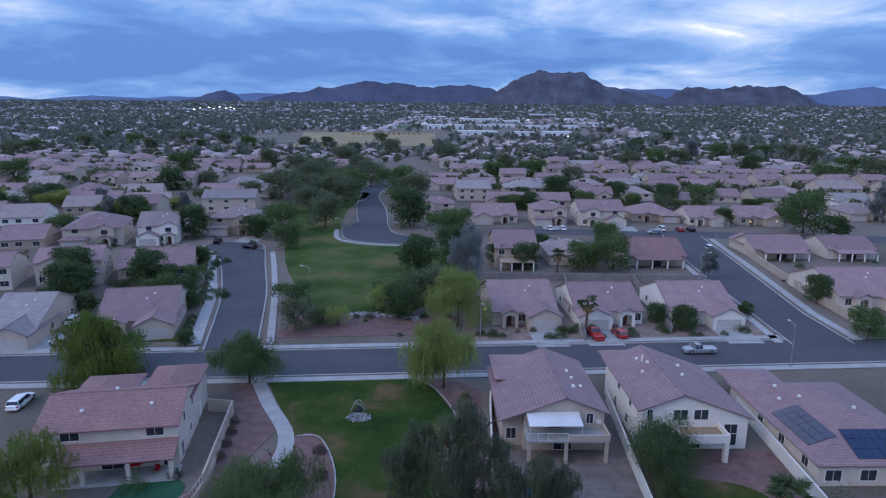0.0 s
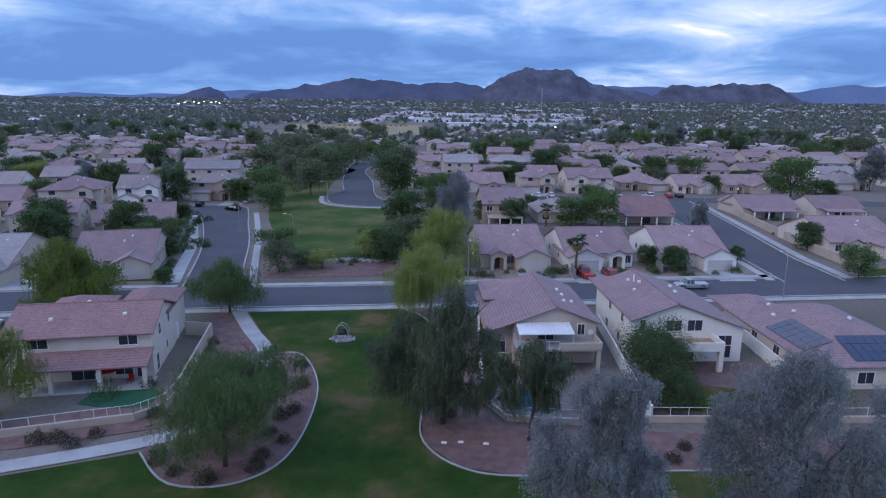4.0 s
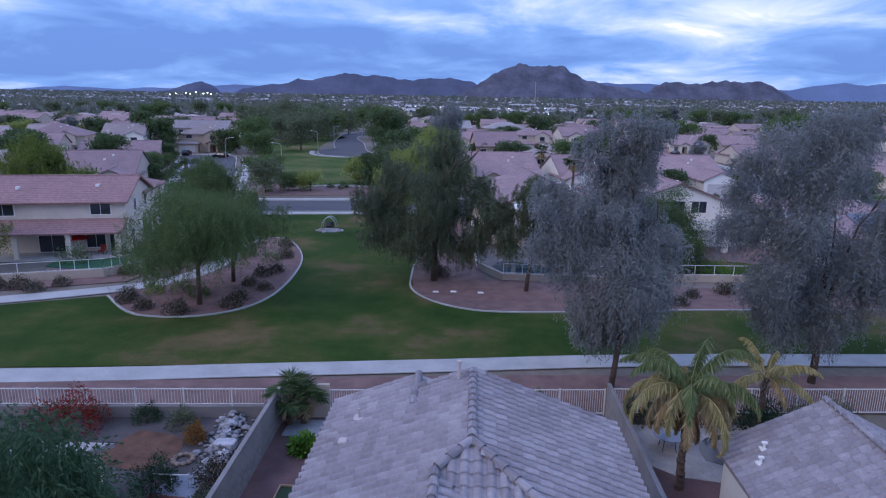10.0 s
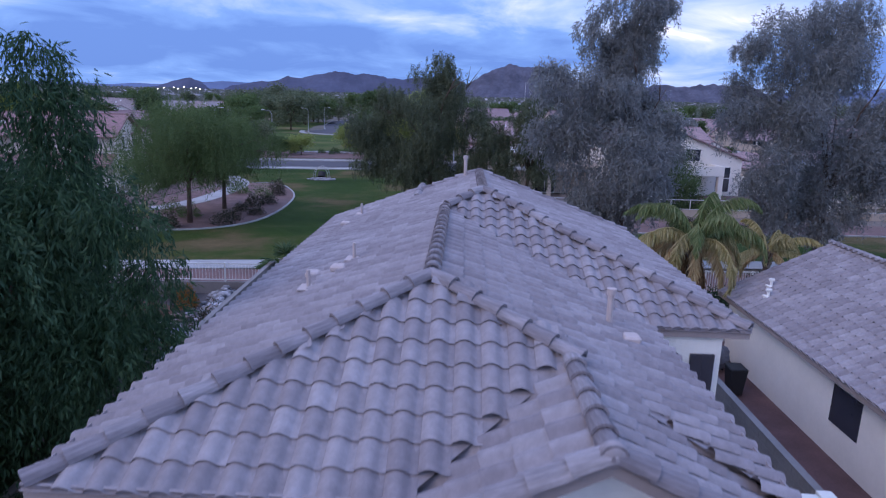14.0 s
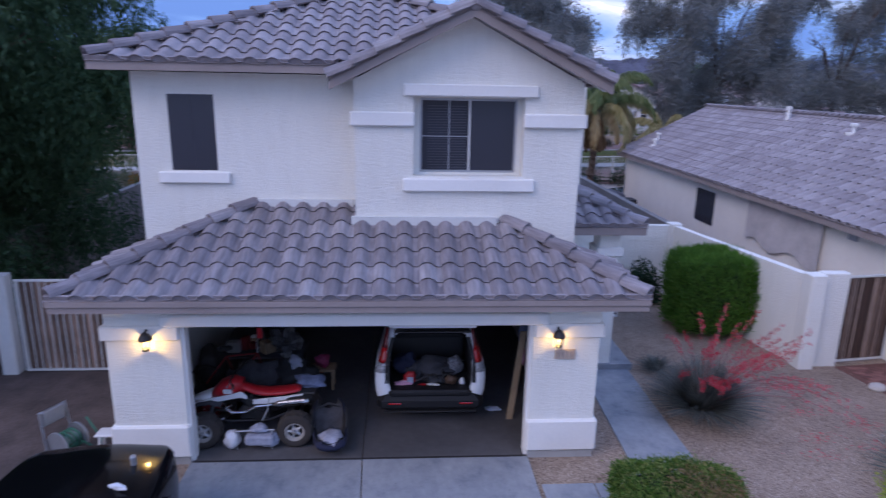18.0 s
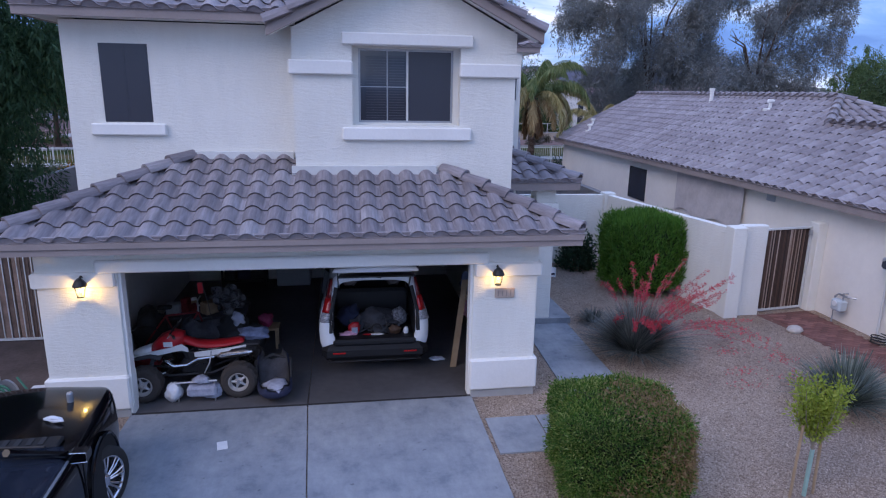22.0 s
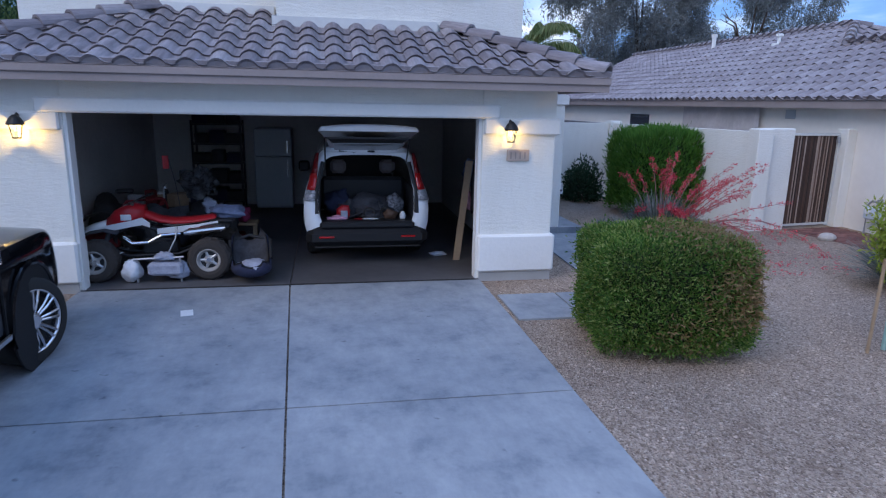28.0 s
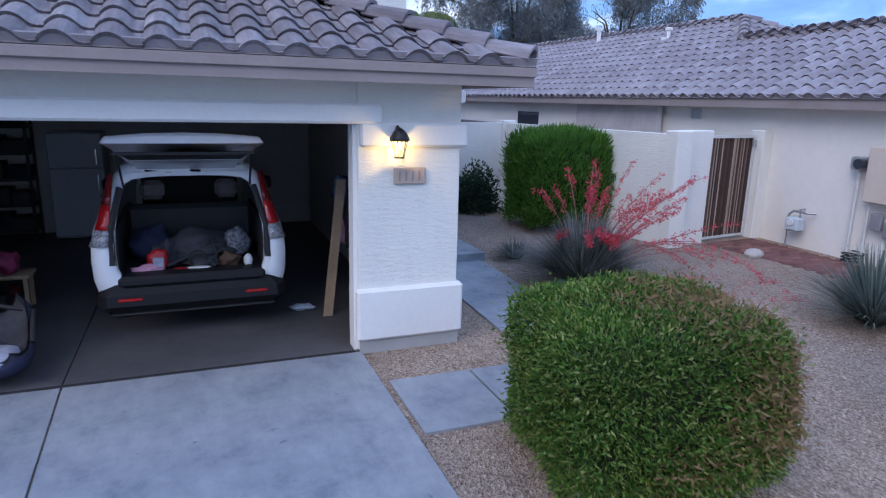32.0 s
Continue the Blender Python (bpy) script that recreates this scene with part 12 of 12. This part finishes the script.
def street_lamp(x, y, rz, h=7.5):
    l_ = thing("street_lamp", "grey street lamp with a curved arm", "street lamp", (x, y, 0), rz, "street lamps")
    part("pole", Shape().tube([(0, 0, 0), (0, 0, h * 0.9)], [0.10, 0.06], 8), MAT["steel"], l_)
    part("arm", Shape().tube([(0, 0, h * 0.88), (0.3, 0, h * 0.97), (1.6, 0, h)], [0.05, 0.045, 0.04], 6), MAT["steel"], l_)
    part("lamp_head", Shape().rbox(1.5, 2.1, -0.14, 0.14, h - 0.08, h + 0.06, 0.04), MAT["metal_white"], l_)


for x, y, rz in ((49.5, 97.5, 100), (-1.5, 104.5, -80), (-57.0, 142, 0), (51.0, 150, 0), (-46, 185, 180), (-39, 126, 180), (73, 205, 180), (-50, 225, 0), (-100, 165, 0)):
    street_lamp(x, y, rz)
wl = Shape()
strip(wl, [(269, 633), (264, 547), (258, 476), (252, 418), (245, 375)], 0.6, -0.05, 2.6)
setting("main_road_wall", wl, MAT["tanwall"], "long pale sound wall along the main road", "wall")
sheet("main_road", [(269, 633), (264, 547), (258, 476), (252, 418), (245, 375), (261, 389), (268, 432), (274, 490), (280, 561), (285, 647)], 0.02, MAT["asphalt"], "grey main road beyond the sound wall", "road")
# walls along the east side street
wl = Shape()
strip(wl, [(72.5, 120), (72.0, 140), (73.5, 172), (75, 196)], 0.25, -0.05, 1.9)
strip(wl, [(72.5, 150), (110, 152)], 0.25, -0.05, 1.8)
setting("street_wall", wl, MAT["tanwall"], "tan block wall along the side street", "wall")
wl = Shape()
strip(wl, [(-6, 146), (20, 148), (52, 150)], 0.25, -0.05, 1.8)
strip(wl, [(18, 148), (17.5, 106)], 0.2, -0.05, 1.7)
strip(wl, [(34.8, 149), (34.3, 112)], 0.2, -0.05, 1.7)
strip(wl, [(-63, 100), (-72, 130), (-84, 158)], 0.25, -0.05, 1.6)
setting("yard_walls", wl, MAT["block"], "block walls between the back yards", "wall")
drv = Shape()
for x, y, w, l, rz in ((10.9, 107.2, 6, 9, 9), (20.6, 108.8, 6.5, 9, 8), (46.2, 112, 6.5, 8, 7), (-76, 96, 10, 9, 9), (22, 219, 8, 8, 0), (47, 220, 7, 9, 0), (-104, 178, 7, 10, 15), (-76, 186, 7, 9, 0)):
    a = radians(rz)
    c_, s_ = math.cos(a), math.sin(a)
    drv.prism([(x + p * c_ - q * s_, y + p * s_ + q * c_) for p, q in ((-w / 2, -l / 2), (w / 2, -l / 2), (w / 2, l / 2), (-w / 2, l / 2))], -0.02, 0.03)
setting("street_driveways", drv, MAT["kerb"], "pale concrete driveways", "driveway")

shed = thing("garden_shed", "low side-yard shed with a ribbed grey metal roof", "shed", (-5.45, 14.4, -0.03))
part("body", Shape().rbox(-0.78, 0.85, -1.0, 1.0, 0.0, 1.72, 0.02), surf("shed_siding", (0.20, 0.17, 0.175), 0.8, var=0.2), shed)
part("shed_roof", Shape().add([(-0.92, -1.12, 1.80), (0.95, -1.12, 1.98), (0.95, 1.12, 1.98), (-0.92, 1.12, 1.80), (-0.92, -1.12, 1.84), (0.95, -1.12, 2.02), (0.95, 1.12, 2.02), (-0.92, 1.12, 1.84)], [(3, 2, 1, 0), (4, 5, 6, 7), (0, 1, 5, 4), (1, 2, 6, 5), (2, 3, 7, 6), (3, 0, 4, 7)]), surf("grey_ribbed_metal", (0.27, 0.28, 0.31), 0.5, metal=0.3, var=0.15), shed)
for k in range(9):
    y = -1.06 + 0.26 * k
    part("roof_rib", Shape().add([(-0.92, y, 1.84), (0.95, y, 2.02), (0.95, y + 0.05, 2.02), (-0.92, y + 0.05, 1.84), (-0.92, y + 0.01, 1.87), (0.95, y + 0.01, 2.05), (0.95, y + 0.04, 2.05), (-0.92, y + 0.04, 1.87)], [(4, 5, 6, 7), (0, 1, 5, 4), (1, 2, 6, 5), (2, 3, 7, 6), (3, 0, 4, 7)]), bpy.data.materials["grey_ribbed_metal"], shed)
part("door_panel", Shape().rbox(-0.5, 0.5, -1.03, -0.99, 0.05, 1.65, 0.01), bpy.data.materials["shed_siding"], shed)

# ---- landmarks far off ----
def big_shed(x, y, w, d, h, mat, label, name="warehouse"):
    o = thing(name, label, "building", (x, y, rise(y)), 0, "far buildings")
    part("wall", Shape().box(-w / 2, w / 2, -d / 2, d / 2, -0.06, h), mat, o)
    part("roof", Shape().box(-w / 2 - 0.4, w / 2 + 0.4, -d / 2 - 0.4, d / 2 + 0.4, h, h + 0.5), MAT["plastic_white"], o)
    for k in range(max(2, int(w / 12))):
        part("bay_door", Shape().box(-w / 2 + 4 + 12 * k, -w / 2 + 8 + 12 * k, -d / 2 - 0.15, -d / 2, 0, h * 0.55), MAT["glass"], o)


PALE = surf("white_metal_siding", (0.66, 0.68, 0.72), 0.6, var=0.06)
big_shed(-99, 1306, 73, 40, 7.8, PALE, "long pale flat-roofed building far across the suburb")
big_shed(-28, 1037, 65, 35, 5.2, PALE, "long pale flat-roofed building far across the suburb")
big_shed(-219, 2155, 115, 41, 6.6, PALE, "long pale flat-roofed building far across the suburb")
big_shed(-43, 1923, 120, 56, 7.2, PALE, "long pale flat-roofed building far across the suburb")
big_shed(45, 1799, 80, 47, 6.6, PALE, "long pale flat-roofed building far across the suburb")
big_shed(44, 1014, 36, 30, 5.2, PALE, "long pale flat-roofed building far across the suburb")
big_shed(98, 1029, 46, 30, 6.0, PALE, "long pale flat-roofed building far across the suburb")
big_shed(173, 2413, 96, 33, 10.4, PALE, "long pale flat-roofed building far across the suburb")
big_shed(231, 2011, 89, 34, 7.0, PALE, "long pale flat-roofed building far across the suburb")
big_shed(244, 1680, 59, 33, 5.9, PALE, "long pale flat-roofed building far across the suburb")
big_shed(-452, 1840, 81, 41, 5.6, PALE, "long pale flat-roofed building far across the suburb")
big_shed(-270, 2338, 83, 26, 6.7, PALE, "long pale flat-roofed building far across the suburb")
big_shed(5, 1468, 79, 35, 6.0, PALE, "long pale flat-roofed building far across the suburb")
big_shed(89, 1374, 54, 30, 6.0, PALE, "long pale flat-roofed building far across the suburb")
big_shed(150, 1396, 55, 30, 6.0, PALE, "long pale flat-roofed building far across the suburb")
big_shed(-461, 2204, 78, 23, 4.3, PALE, "long pale flat-roofed building far across the suburb")
big_shed(-1257, 2135, 228, 29, 3.8, PALE, "long pale flat-roofed building far across the suburb")
big_shed(-1200, 1677, 133, 33, 5.1, PALE, "long pale flat-roofed building far across the suburb")
big_shed(-1431, 1849, 149, 32, 4.1, PALE, "long pale flat-roofed building far across the suburb")
big_shed(-1119, 2264, 161, 27, 4.8, PALE, "long pale flat-roofed building far across the suburb")
lights = []
lights.append((-814, 1692, 33.0))
lights.append((-800, 1699, 36.2))
lights.append((-779, 1710, 37.9))
lights.append((-769, 1715, 34.9))
lights.append((-756, 1722, 39.6))
lights.append((-740, 1730, 36.7))
lights.append((-730, 1736, 38.3))
lights.append((-722, 1740, 35.3))
for x, y, z in lights:
    m = thing("floodlight_mast", "tall mast with bright floodlights at a sports field", "floodlight", (x, y, rise(y)), 0, "floodlights")
    part("mast", Shape().cyl((0, 0, 0), (0, 0, z - 1.2), 0.4, 0.25, 6), MAT["steel"], m)
    part("lamp_bank", Shape().rbox(-1.7, 1.7, -0.5, 0.5, z - 3.0, z - 1.4, 0.2), MAT["farglow"], m, "glowing floodlight bank")
street_glow = [
    (-1284, 1597),
    (-1314, 1666),
    (-1246, 1618),
    (-98, 1823),
    (46, 1819),
    (98, 1915),
    (211, 1968),
    (344, 2518),
    (98, 865),
    (268, 2163),
    (-181, 1936),
    (76, 335),
    (92, 227),
    (102, 229),
    (-188, 269),
    (-171, 258),
    (16, 288),
    (66, 256),
    (-1, 116),
]
for x, y in street_glow:
    far = y > 450
    o = thing("lit_lamp", "small warm lamp glowing in the distance" if far else "lit porch lamp by a house", "lamp", (x, y, rise(y)), 0, "lit lamps")
    part("post", Shape().cyl((0, 0, 0), (0, 0, 5.0 if far else 2.2), 0.12 if far else 0.04, n=6), MAT["steel"], o)
    part("glow_head", Shape().ball((0, 0, 5.2 if far else 2.3), 0.75 if far else 0.16, 8, 5), MAT["farglow"] if far else MAT["warmglow"], o, "glowing lamp")
mast = thing("radio_mast", "slim pale radio mast", "mast", (201, 2222, rise(2222) - 1))
part("mast_pole", Shape().cyl((0, 0, 0), (0, 0, 88.1), 0.7, 0.3, 6), MAT["metal_white"], mast)
sheet("dry_field", [(-206.9, 634.5), (-66.0, 707.7), (-99.1, 1062.9), (-315.1, 1045.6)], -0.02, surf("dry_grass_field", (0.30, 0.24, 0.13), 0.95, var=0.2, big=0.03, fine=0.6), "straw-coloured dry playing field", "field")
sheet("green_field", [(-303.2, 1232.0), (-157.4, 1362.4), (-190, 1520), (-400, 1530)], -0.02, surf("playing_field", (0.07, 0.12, 0.05), 0.95, var=0.2, big=0.03, fine=0.6), "green sports field", "field")
wl = Shape()
strip(wl, [(451.7, 2353.3), (321.4, 1030.1), (255.8, 568.8), (256.1, 432.8)], 6, -0.05, 1.2)
setting("canal_wall", wl, MAT["kerb"], "long pale channel wall across the suburb", "wall")
for x, y in [(-219.2, 979.5), (-211.6, 981.7), (-204.1, 984.0), (-196.5, 986.3), (-188.9, 988.6), (-181.3, 990.8), (-173.6, 993.1), (-166.0, 995.4), (-158.3, 997.7), (-150.5, 1000.1), (-142.8, 1002.4), (-135.0, 1004.7), (-127.2, 1007.0), (-119.4, 1009.4)]:
    o = thing("school_bus", "pale yellow bus parked in a row", "bus", (x, y, 0), 0, "bus rows")
    part("bus_body", Shape().rbox(-1.4, 1.4, -5, 5, 0.5, 3.0, 0.2), surf("bus_yellow", (0.42, 0.27, 0.10), 0.5) if "bus_yellow" not in bpy.data.materials else bpy.data.materials["bus_yellow"], o)
    part("window_band", Shape().box(-1.42, 1.42, -4.6, 4.6, 1.7, 2.4), MAT["glass"], o)
    part("wheels_skirt", Shape().box(-1.2, 1.2, -4, 4, 0, 0.5), MAT["rubber"], o)
